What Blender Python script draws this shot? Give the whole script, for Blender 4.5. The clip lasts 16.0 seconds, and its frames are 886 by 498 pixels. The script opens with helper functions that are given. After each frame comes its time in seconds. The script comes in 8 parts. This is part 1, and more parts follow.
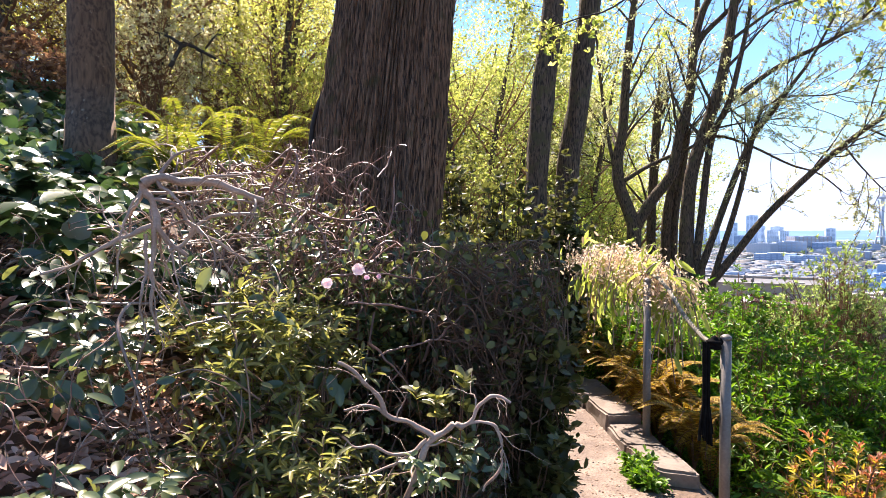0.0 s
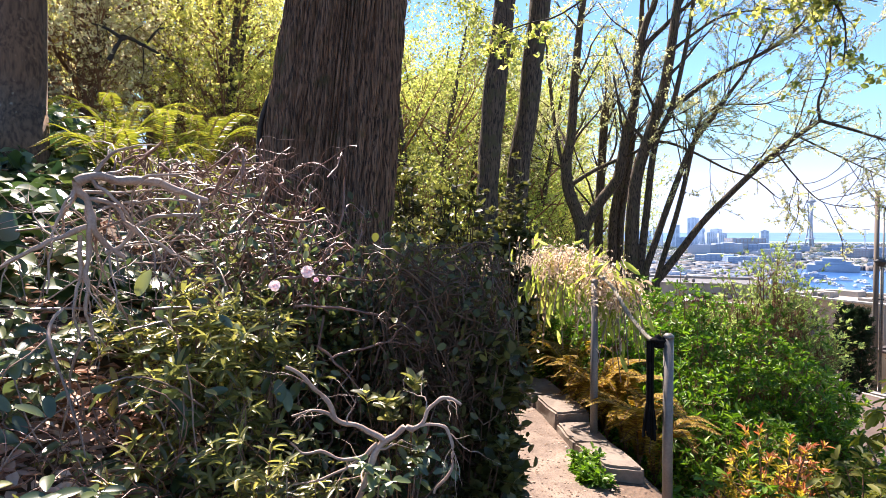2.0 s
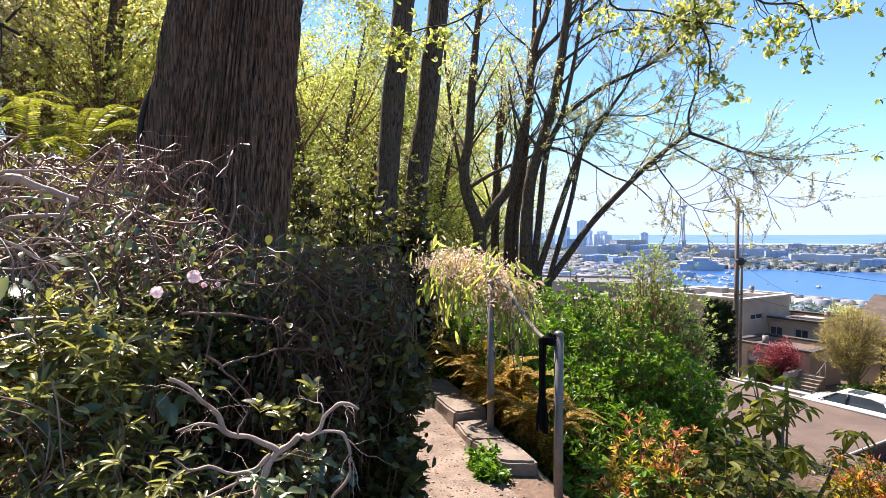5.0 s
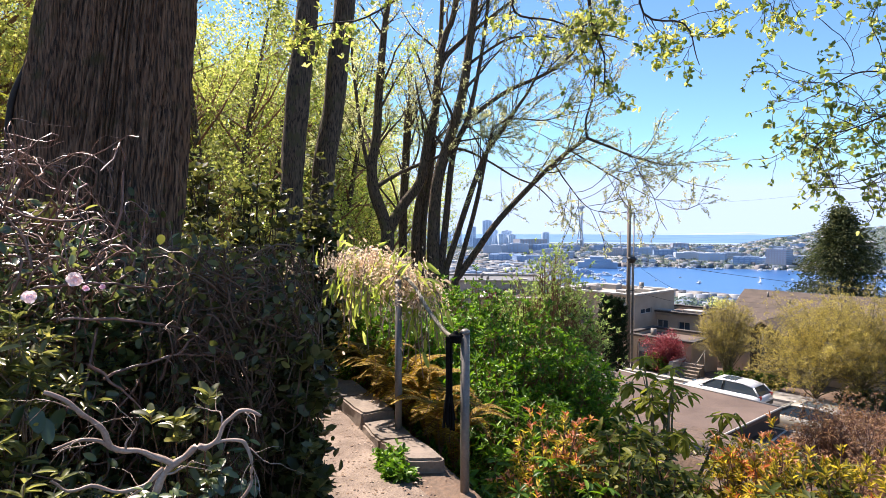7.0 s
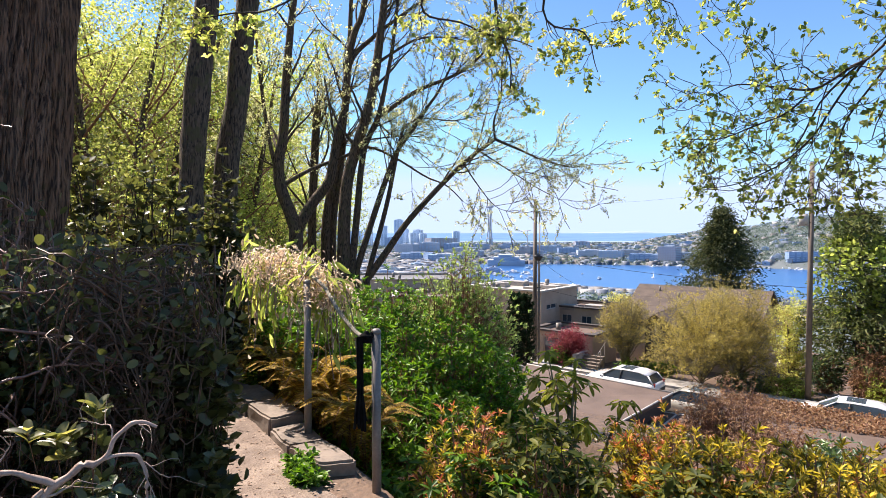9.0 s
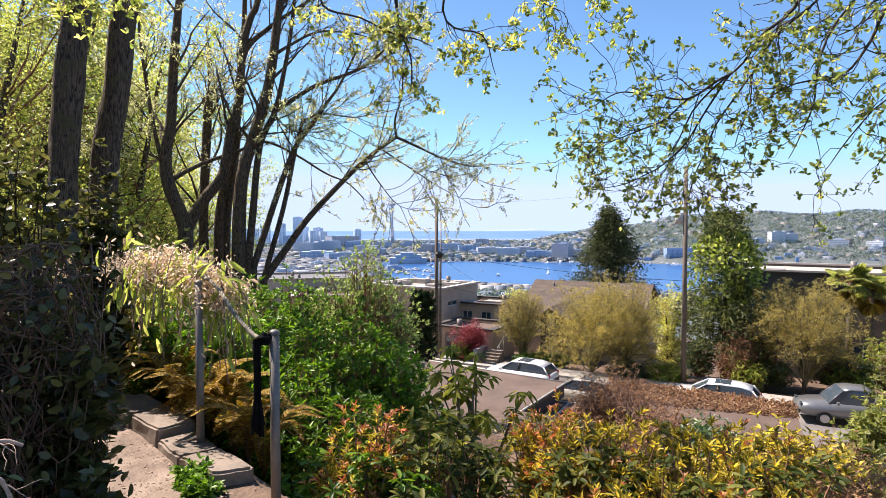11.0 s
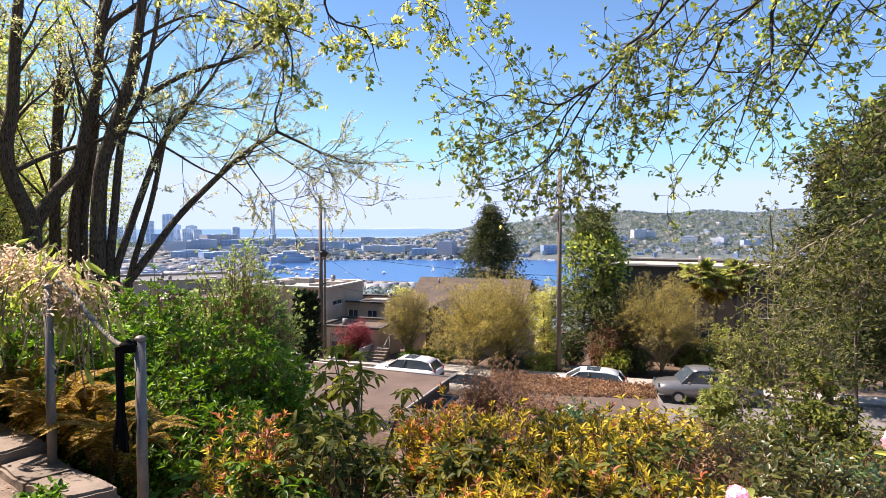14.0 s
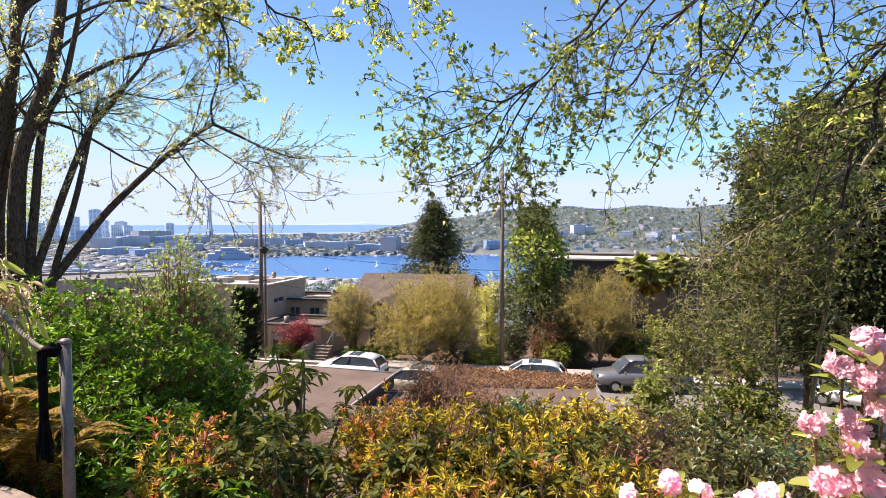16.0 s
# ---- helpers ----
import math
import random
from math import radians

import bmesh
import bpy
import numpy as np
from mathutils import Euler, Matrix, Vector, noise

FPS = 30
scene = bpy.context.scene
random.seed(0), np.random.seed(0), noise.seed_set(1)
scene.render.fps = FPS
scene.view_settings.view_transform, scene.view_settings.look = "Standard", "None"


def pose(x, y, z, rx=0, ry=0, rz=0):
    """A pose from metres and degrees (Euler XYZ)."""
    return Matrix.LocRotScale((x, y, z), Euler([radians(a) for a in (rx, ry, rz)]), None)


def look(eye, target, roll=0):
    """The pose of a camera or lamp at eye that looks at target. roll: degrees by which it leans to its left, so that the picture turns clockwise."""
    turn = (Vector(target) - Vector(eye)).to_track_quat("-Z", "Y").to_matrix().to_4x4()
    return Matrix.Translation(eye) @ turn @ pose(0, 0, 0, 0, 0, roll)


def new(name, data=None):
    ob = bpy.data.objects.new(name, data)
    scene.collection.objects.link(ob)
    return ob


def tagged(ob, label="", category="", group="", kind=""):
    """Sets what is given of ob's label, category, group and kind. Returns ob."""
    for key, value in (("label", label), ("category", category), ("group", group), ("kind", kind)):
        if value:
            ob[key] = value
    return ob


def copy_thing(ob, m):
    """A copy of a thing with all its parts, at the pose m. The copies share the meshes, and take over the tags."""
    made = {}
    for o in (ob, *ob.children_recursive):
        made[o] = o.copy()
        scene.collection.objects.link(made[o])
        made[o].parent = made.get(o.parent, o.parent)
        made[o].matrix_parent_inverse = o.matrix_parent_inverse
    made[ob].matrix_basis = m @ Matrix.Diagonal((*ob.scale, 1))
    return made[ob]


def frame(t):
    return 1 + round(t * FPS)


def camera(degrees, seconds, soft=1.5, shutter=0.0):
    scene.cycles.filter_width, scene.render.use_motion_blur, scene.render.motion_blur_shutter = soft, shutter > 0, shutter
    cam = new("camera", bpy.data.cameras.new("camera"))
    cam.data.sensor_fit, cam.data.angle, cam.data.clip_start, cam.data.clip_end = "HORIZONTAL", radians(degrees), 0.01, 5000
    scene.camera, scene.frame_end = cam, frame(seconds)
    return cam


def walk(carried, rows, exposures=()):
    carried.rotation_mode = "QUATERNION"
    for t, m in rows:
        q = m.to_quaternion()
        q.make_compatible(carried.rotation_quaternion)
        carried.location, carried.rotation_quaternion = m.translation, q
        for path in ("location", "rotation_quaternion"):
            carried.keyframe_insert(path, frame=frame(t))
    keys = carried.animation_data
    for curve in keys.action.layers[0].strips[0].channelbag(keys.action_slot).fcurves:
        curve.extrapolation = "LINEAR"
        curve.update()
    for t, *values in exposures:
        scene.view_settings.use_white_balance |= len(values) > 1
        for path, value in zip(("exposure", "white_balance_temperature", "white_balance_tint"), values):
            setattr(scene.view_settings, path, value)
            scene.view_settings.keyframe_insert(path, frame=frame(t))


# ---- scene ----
# ------------------------------------------------------------------ camera
EYE = (0.0, 0.0, 1.55)
cam = camera(75.39, 16.0, soft=0.5)
# seconds, turn, tilt, lean, and the small sway of the lens about the lookout
PATH = [
    (0.0, 0.11, -1.80, 0.30, -0.016, -0.006, -0.005), (0.5, -0.25, -1.77, 0.26, -0.015, -0.004, -0.004), (1.0, -1.51, -1.69, 0.23, -0.013, -0.003, -0.004),
    (1.5, -2.81, -1.67, 0.21, -0.011, -0.001, -0.003), (2.0, -4.65, -1.68, 0.18, -0.010, -0.001, -0.003), (2.5, -6.76, -1.72, 0.17, -0.009, -0.001, -0.001),
    (3.0, -8.11, -1.66, 0.13, -0.007, -0.000, -0.000), (3.5, -10.53, -1.68, 0.11, -0.006, -0.000, -0.000), (4.0, -11.62, -1.63, 0.12, -0.002, 0.000, 0.000),
    (6.5, -21.52, -1.57, -0.04, 0.002, 0.003, 0.003), (7.0, -23.78, -1.62, -0.08, 0.004, 0.004, 0.003), (7.5, -25.95, -1.66, -0.08, 0.004, 0.004, 0.003),
    (8.0, -28.39, -1.72, -0.08, 0.006, 0.004, 0.003), (8.5, -30.36, -1.69, 0.01, 0.007, 0.003, 0.002), (9.0, -32.61, -1.71, 0.05, 0.010, 0.002, 0.002),
    (11.5, -44.39, -1.94, 0.02, 0.012, 0.001, -0.001), (12.0, -46.50, -1.95, -0.02, 0.014, -0.001, -0.002), (12.5, -49.80, -2.04, 0.01, 0.016, -0.002, -0.002),
    (13.0, -51.60, -2.09, -0.01, 0.017, -0.002, -0.003), (13.5, -52.86, -2.12, -0.01, 0.019, -0.002, -0.002), (14.0, -53.79, -2.13, 0.06, 0.018, -0.002, -0.002),
    (14.5, -55.60, -2.17, -0.03, 0.019, -0.003, -0.002), (15.0, -57.72, -2.20, -0.06, 0.019, -0.004, -0.001), (15.5, -59.52, -2.24, 0.05, 0.018, -0.004, -0.000),
    (16.0, -59.40, -2.58, 0.13, 0.018, -0.004, -0.000),
]
walk(cam, [(t, pose(EYE[0] + dx, EYE[1] + dy, EYE[2] + dz, 90 + pitch, roll, yaw)) for t, yaw, pitch, roll, dx, dy, dz in PATH], exposures=[(0.0, 1.64, 6760, 22), (4.0, 1.43, 6700, 20), (8.0, 1.19, 6600, 18), (12.0, 1.12, 6760, 20), (16.0, 1.13, 6900, 22)])

# ------------------------------------------------------------------ sky and sun
SUN_BEARING, SUN_HEIGHT = -19.0, 54.0
world = bpy.data.worlds.new("sky")
scene.world = world
world.use_nodes = True
wn = world.node_tree
wn.nodes.clear()
sky = wn.nodes.new("ShaderNodeTexSky")
sky.sky_type = "NISHITA"
sky.sun_disc = False
sky.sun_elevation, sky.sun_rotation = radians(SUN_HEIGHT), radians(SUN_BEARING)
sky.altitude, sky.air_density, sky.dust_density, sky.ozone_density = 9000, 2.0, 0.0, 3.2
wbg = wn.nodes.new("ShaderNodeBackground")
wbg.inputs["Strength"].default_value = 0.12
wout = wn.nodes.new("ShaderNodeOutputWorld")
whs = wn.nodes.new("ShaderNodeHueSaturation")
whs.inputs["Hue"].default_value, whs.inputs["Saturation"].default_value = 0.491, 1.07
wn.links.new(sky.outputs[0], whs.inputs["Color"])
wcap = wn.nodes.new("ShaderNodeVectorMath")
wcap.operation = "MINIMUM"
wcap.inputs[1].default_value = (2.7, 3.55, 5.0)
wn.links.new(whs.outputs[0], wcap.inputs[0])
wn.links.new(wcap.outputs[0], wbg.inputs[0])
wn.links.new(wbg.outputs[0], wout.inputs[0])
sun = new("sun", bpy.data.lights.new("sun", "SUN"))
sun.data.energy, sun.data.angle, sun.data.color = 5.0, radians(0.53), (1.0, 0.93, 0.82)
sb, se = radians(SUN_BEARING), radians(SUN_HEIGHT)
sun.matrix_world = look((30 * math.sin(sb) * math.cos(se), 30 * math.cos(sb) * math.cos(se), 30 * math.sin(se)), (0, 0, 0))


# ------------------------------------------------------------------ materials
def blank(name):
    m = bpy.data.materials.new(name)
    m.use_nodes = True
    nt = m.node_tree
    nt.nodes.clear()
    out = nt.nodes.new("ShaderNodeOutputMaterial")
    return m, nt, out


def ramp(nt, stops):
    r = nt.nodes.new("ShaderNodeValToRGB")
    el = r.color_ramp.elements
    while len(el) < len(stops):
        el.new(0.5)
    for e, (p, c) in zip(el, stops):
        e.position, e.color = p, (*c, 1)
    return r


def surface(name, c1, c2, c3=None, coarse=1.5, fine=40.0, rough=0.8, metal=0.0, bump=0.3, depth=0.01, stretch=(1, 1, 1), per_object=0.0, spec=0.5):
    """Two scales of noise over the place's own metres: stains and grain, with a little relief."""
    m, nt, out = blank(name)
    N, L = nt.nodes.new, nt.links.new
    geo = N("ShaderNodeNewGeometry")
    mp = N("ShaderNodeMapping")
    mp.inputs["Scale"].default_value = stretch
    L(geo.outputs["Position"], mp.inputs["Vector"])
    a, b = N("ShaderNodeTexNoise"), N("ShaderNodeTexNoise")
    a.inputs["Scale"].default_value, a.inputs["Detail"].default_value = coarse, 4
    b.inputs["Scale"].default_value, b.inputs["Detail"].default_value = fine, 3
    for n in (a, b):
        L(mp.outputs[0], n.inputs["Vector"])
    add = N("ShaderNodeMath")
    add.operation = "MULTIPLY_ADD"
    L(b.outputs["Fac"], add.inputs[0])
    add.inputs[1].default_value = 0.45
    L(a.outputs["Fac"], add.inputs[2])
    fac = add
    if per_object:
        info = N("ShaderNodeObjectInfo")
        ad2 = N("ShaderNodeMath")
        ad2.operation = "MULTIPLY_ADD"
        L(info.outputs["Random"], ad2.inputs[0])
        ad2.inputs[1].default_value = per_object
        L(add.outputs[0], ad2.inputs[2])
        fac = ad2
    c3 = c3 or tuple(0.5 * (p + q) for p, q in zip(c1, c2))
    r = ramp(nt, [(0.45, c1), (0.72, c3), (0.98, c2)])
    L(fac.outputs[0], r.inputs[0])
    p = N("ShaderNodeBsdfPrincipled")
    L(r.outputs[0], p.inputs["Base Color"])
    p.inputs["Roughness"].default_value, p.inputs["Metallic"].default_value = rough, metal
    p.inputs["Specular IOR Level"].default_value = spec
    if bump:
        bm = N("ShaderNodeBump")
        bm.inputs["Strength"].default_value, bm.inputs["Distance"].default_value = bump, depth
        L(add.outputs[0], bm.inputs["Height"])
        L(bm.outputs[0], p.inputs["Normal"])
    L(p.outputs[0], out.inputs[0])
    return m


def leafy(name, c1, c2, c3=None, through_light=0.4, rough=0.45, spec=0.4):
    """Leaves: each one its own tint, gloss on the face, sunlight glowing through the blade."""
    m, nt, out = blank(name)
    N, L = nt.nodes.new, nt.links.new
    geo = N("ShaderNodeNewGeometry")
    r = ramp(nt, [(0.0, c1), (0.55, c2), (1.0, c3 or c2)])
    L(geo.outputs["Random Per Island"], r.inputs[0])
    no = N("ShaderNodeTexNoise")
    no.inputs["Scale"].default_value = 0.9
    L(geo.outputs["Position"], no.inputs["Vector"])
    hsv = N("ShaderNodeHueSaturation")
    mr = N("ShaderNodeMapRange")
    mr.inputs["From Min"].default_value, mr.inputs["From Max"].default_value = 0.3, 0.7
    mr.inputs["To Min"].default_value, mr.inputs["To Max"].default_value = 0.7, 1.25
    L(no.outputs["Fac"], mr.inputs[0])
    L(mr.outputs[0], hsv.inputs["Value"])
    L(r.outputs[0], hsv.inputs["Color"])
    p = N("ShaderNodeBsdfPrincipled")
    p.inputs["Roughness"].default_value, p.inputs["Specular IOR Level"].default_value = rough, spec
    L(hsv.outputs[0], p.inputs["Base Color"])
    tr = N("ShaderNodeBsdfTranslucent")
    glow = N("ShaderNodeHueSaturation")
    glow.inputs["Saturation"].default_value, glow.inputs["Value"].default_value = 1.1, 2.0
    L(hsv.outputs[0], glow.inputs["Color"])
    L(glow.outputs[0], tr.inputs["Color"])
    mx = N("ShaderNodeMixShader")
    mx.inputs[0].default_value = through_light
    L(p.outputs[0], mx.inputs[1])
    L(tr.outputs[0], mx.inputs[2])
    L(mx.outputs[0], out.inputs[0])
    return m


def bark(name, c1, c2, moss=None, scale=9.0, bump=0.8, depth=0.03, moss_scale=2.2, moss_from=0.52, run=0.055):
    m, nt, out = blank(name)
    N, L = nt.nodes.new, nt.links.new
    geo = N("ShaderNodeNewGeometry")
    mp = N("ShaderNodeMapping")
    mp.inputs["Scale"].default_value = (1, 1, run)
    warp = N("ShaderNodeTexNoise")
    warp.inputs["Scale"].default_value = 3.0
    L(geo.outputs["Position"], warp.inputs["Vector"])
    wmix = N("ShaderNodeVectorMath")
    wmix.operation = "MULTIPLY_ADD"
    wmix.inputs[1].default_value = (0.05, 0.05, 0.4)
    L(warp.outputs["Color"], wmix.inputs[0])
    L(geo.outputs["Position"], wmix.inputs[2])
    L(wmix.outputs[0], mp.inputs["Vector"])
    a, b = N("ShaderNodeTexNoise"), N("ShaderNodeTexNoise")
    a.inputs["Scale"].default_value, a.inputs["Detail"].default_value = scale, 6
    b.inputs["Scale"].default_value, b.inputs["Detail"].default_value = moss_scale, 3
    L(mp.outputs[0], a.inputs["Vector"])
    L(geo.outputs["Position"], b.inputs["Vector"])
    r = ramp(nt, [(0.4, c1), (0.47, tuple(0.55 * p + 0.45 * q for p, q in zip(c1, c2))), (0.62, c2)])
    L(a.outputs["Fac"], r.inputs[0])
    col = r
    p = N("ShaderNodeBsdfPrincipled")
    if moss:
        mr = ramp(nt, [(moss_from, (0, 0, 0)), (moss_from + 0.12, (1, 1, 1))])
        L(b.outputs["Fac"], mr.inputs[0])
        mix = N("ShaderNodeMix")
        mix.data_type = "RGBA"
        L(mr.outputs[0], mix.inputs["Factor"])
        L(r.outputs[0], mix.inputs["A"])
        mix.inputs["B"].default_value = (*moss, 1)
        L(mix.outputs["Result"], p.inputs["Base Color"])
    else:
        L(r.outputs[0], p.inputs["Base Color"])
    p.inputs["Roughness"].default_value = 0.9
    bm = N("ShaderNodeBump")
    bm.inputs["Strength"].default_value, bm.inputs["Distance"].default_value = bump, depth
    L(a.outputs["Fac"], bm.inputs["Height"])
    L(bm.outputs[0], p.inputs["Normal"])
    L(p.outputs[0], out.inputs[0])
    return m


def glass(name, tint=(0.05, 0.07, 0.09), rough=0.06):
    m, nt, out = blank(name)
    p = nt.nodes.new("ShaderNodeBsdfPrincipled")
    p.inputs["Base Color"].default_value = (*tint, 1)
    p.inputs["Roughness"].default_value, p.inputs["Metallic"].default_value = rough, 0.0
    p.inputs["Specular IOR Level"].default_value = 0.9
    nt.links.new(p.outputs[0], out.inputs[0])
    return m


def lake_water(name, tint, rough, scale, bump, spec=0.5):
    m, nt, out = blank(name)
    N, L = nt.nodes.new, nt.links.new
    geo = N("ShaderNodeNewGeometry")
    no = N("ShaderNodeTexNoise")
    no.inputs["Scale"].default_value, no.inputs["Detail"].default_value = scale, 4
    L(geo.outputs["Position"], no.inputs["Vector"])
    p = N("ShaderNodeBsdfPrincipled")
    r = ramp(nt, [(0.3, tint), (0.7, tuple(1.25 * c for c in tint))])
    n2 = N("ShaderNodeTexNoise")
    n2.inputs["Scale"].default_value = 0.006
    L(geo.outputs["Position"], n2.inputs["Vector"])
    L(n2.outputs["Fac"], r.inputs[0])
    L(r.outputs[0], p.inputs["Base Color"])
    p.inputs["Roughness"].default_value, p.inputs["Specular IOR Level"].default_value = rough, spec
    bm = N("ShaderNodeBump")
    bm.inputs["Strength"].default_value, bm.inputs["Distance"].default_value = bump, 0.5
    L(no.outputs["Fac"], bm.inputs["Height"])
    L(bm.outputs[0], p.inputs["Normal"])
    L(p.outputs[0], out.inputs[0])
    return m


M_SOIL = surface("soil with leaf litter", (0.045, 0.03, 0.02), (0.2, 0.12, 0.075), (0.11, 0.07, 0.045), coarse=2.5, fine=30, bump=0.8, depth=0.03)
M_LITTER = leafy("fallen dry leaves", (0.34, 0.17, 0.11), (0.56, 0.34, 0.25), (0.74, 0.54, 0.42), through_light=0.1, rough=0.7, spec=0.3)
M_CHIPS = leafy("path chips", (0.17, 0.11, 0.075), (0.27, 0.19, 0.14), (0.42, 0.33, 0.26), through_light=0.05, rough=0.85, spec=0.2)
M_PATH = surface("trodden gravel path", (0.11, 0.075, 0.054), (0.31, 0.235, 0.178), (0.2, 0.145, 0.108), coarse=5.0, fine=70, bump=1.0, depth=0.02)
M_KERB = surface("weathered concrete", (0.09, 0.07, 0.055), (0.24, 0.19, 0.15), (0.165, 0.13, 0.1), coarse=3.0, fine=45, bump=0.5, depth=0.008, per_object=0.12)
M_STEEL = surface("galvanised steel", (0.12, 0.105, 0.09), (0.26, 0.235, 0.205), coarse=6, fine=80, rough=0.5, metal=0.25, bump=0.1, depth=0.002)
M_ROPE = surface("weathered hemp rope", (0.14, 0.115, 0.08), (0.34, 0.3, 0.22), coarse=20, fine=160, bump=0.4, depth=0.003)
M_BLACKROPE = surface("black rope", (0.005, 0.005, 0.005), (0.014, 0.0135, 0.013), coarse=30, fine=200, bump=0.5, depth=0.003, spec=0.03)
M_BARK_OLD = bark("deep furrowed bark", (0.048, 0.028, 0.017), (0.3, 0.174, 0.102), moss=(0.1, 0.078, 0.03), scale=85, bump=1.0, depth=0.04, moss_scale=5, moss_from=0.6, run=0.07)
M_BARK = bark("grey brown bark", (0.026, 0.018, 0.012), (0.15, 0.105, 0.068), moss=(0.09, 0.078, 0.034), scale=55, bump=1.0, depth=0.03, moss_scale=7, moss_from=0.55, run=0.2)
M_BARK_SMOOTH = bark("smooth bark with lichen", (0.07, 0.039, 0.022), (0.165, 0.098, 0.055), moss=(0.3, 0.235, 0.16), scale=40, bump=0.5, depth=0.012, moss_scale=22, moss_from=0.67, run=0.5)
M_TWIG = surface("brown twigs", (0.11, 0.05, 0.028), (0.38, 0.21, 0.12), coarse=6, fine=50, bump=0.3, depth=0.003, rough=0.7, spec=0.15)
M_TWIG_RED = surface("reddish bare twigs", (0.085, 0.038, 0.027), (0.34, 0.19, 0.14), coarse=7, fine=50, bump=0.3, depth=0.003, rough=0.4)
M_TWIG_PALE = surface("silvery bare wood", (0.11, 0.065, 0.047), (0.42, 0.3, 0.235), coarse=7, fine=60, bump=0.4, depth=0.004, rough=0.38)
M_WOOD_PALE = surface("pale weathered wood", (0.19, 0.12, 0.088), (0.52, 0.4, 0.32), (0.36, 0.26, 0.2), coarse=7, fine=120, bump=0.6, depth=0.004, rough=0.5)
M_TWIG_BROWN = surface("brown hanging twigs", (0.05, 0.027, 0.017), (0.2, 0.115, 0.072), coarse=6, fine=50, bump=0.3, depth=0.003, rough=0.42, spec=0.3)
M_TWIG_OLIVE = surface("olive mossy twigs", (0.085, 0.072, 0.034), (0.29, 0.25, 0.135), coarse=5, fine=50, bump=0.3, depth=0.003, rough=0.6)
M_TWIG_DARK = surface("dark twigs", (0.018, 0.014, 0.011), (0.06, 0.045, 0.035), coarse=4, fine=50, bump=0.2, depth=0.003)

L_RHODO = leafy("glossy rhododendron leaf", (0.036, 0.064, 0.026), (0.085, 0.12, 0.044), (0.26, 0.27, 0.075), 0.3, 0.31, 1.0)
L_SHOOT = leafy("upright olive shoot leaf", (0.075, 0.085, 0.028), (0.17, 0.172, 0.05), (0.4, 0.36, 0.11), 0.42, 0.34, 0.9)
L_DARK = leafy("dark evergreen leaf", (0.036, 0.042, 0.014), (0.078, 0.085, 0.024), (0.17, 0.165, 0.05), 0.36, 0.36, 0.5)
L_IVY = leafy("ivy leaf", (0.026, 0.06, 0.024), (0.058, 0.105, 0.035), (0.15, 0.2, 0.055), 0.3, 0.31, 1.0)
L_SPRING = leafy("spring leaf", (0.27, 0.285, 0.07), (0.44, 0.435, 0.125), (0.6, 0.57, 0.22), 0.58, 0.5, 0.3)
L_SPRING_GREEN = leafy("fresh green leaf", (0.16, 0.205, 0.042), (0.275, 0.325, 0.078), (0.44, 0.46, 0.135), 0.58, 0.5, 0.3)
L_BRIGHT = leafy("bright green leaf", (0.038, 0.095, 0.012), (0.09, 0.185, 0.02), (0.21, 0.33, 0.045), 0.36, 0.4, 0.35)
L_GREY = leafy("grey green leaf", (0.14, 0.19, 0.06), (0.24, 0.31, 0.1), (0.36, 0.42, 0.16), 0.5, 0.5, 0.3)
L_GOLD = leafy("golden fern leaf", (0.13, 0.085, 0.016), (0.28, 0.185, 0.036), (0.45, 0.33, 0.08), 0.42, 0.6, 0.2)
L_DOGWOOD = leafy("young dogwood leaf", (0.1, 0.14, 0.035), (0.19, 0.24, 0.065), (0.38, 0.39, 0.12), 0.5, 0.5, 0.3)
L_DRY = leafy("dried pale flowers", (0.36, 0.26, 0.18), (0.56, 0.44, 0.32), (0.78, 0.67, 0.53), 0.35, 0.8, 0.1)
L_PIERIS = leafy("yellow green pieris leaf", (0.075, 0.075, 0.018), (0.33, 0.27, 0.045), (0.7, 0.52, 0.1), 0.42, 0.4, 0.3)
L_RHODO_LOW = leafy("low rhododendron leaf", (0.036, 0.055, 0.014), (0.085, 0.105, 0.024), (0.25, 0.24, 0.055), 0.36, 0.5, 0.15)
L_PIERIS_RED = leafy("orange red new leaf", (0.36, 0.1, 0.05), (0.52, 0.22, 0.11), (0.68, 0.42, 0.26), 0.35, 0.4, 0.4)
L_OLIVE = leafy("olive budding leaf", (0.238, 0.186, 0.052), (0.372, 0.307, 0.088), (0.53, 0.45, 0.16), 0.46, 0.7, 0.15)
L_RED = leafy("red maple leaf", (0.16, 0.03, 0.04), (0.26, 0.06, 0.07), (0.38, 0.13, 0.13), 0.35, 0.5, 0.3)
L_CONIFER = leafy("conifer needles", (0.03, 0.042, 0.018), (0.065, 0.08, 0.03), (0.125, 0.13, 0.05), 0.25, 0.6, 0.2)
L_IVYTREE = leafy("flowering ivy leaf", (0.05, 0.07, 0.025), (0.11, 0.135, 0.045), (0.24, 0.25, 0.09), 0.3, 0.5, 0.25)
L_CYPRESS = leafy("cypress needles", (0.008, 0.022, 0.01), (0.018, 0.042, 0.016), (0.03, 0.06, 0.02), 0.12, 0.6, 0.2)
L_BROWN = leafy("brown twiggy leaf", (0.13, 0.065, 0.04), (0.25, 0.145, 0.085), (0.36, 0.24, 0.13), 0.3, 0.6, 0.2)
L_LEGGY = leafy("sunlit rhododendron leaf", (0.1, 0.118, 0.02), (0.24, 0.25, 0.045), (0.5, 0.45, 0.1), 0.5, 0.45, 0.12)
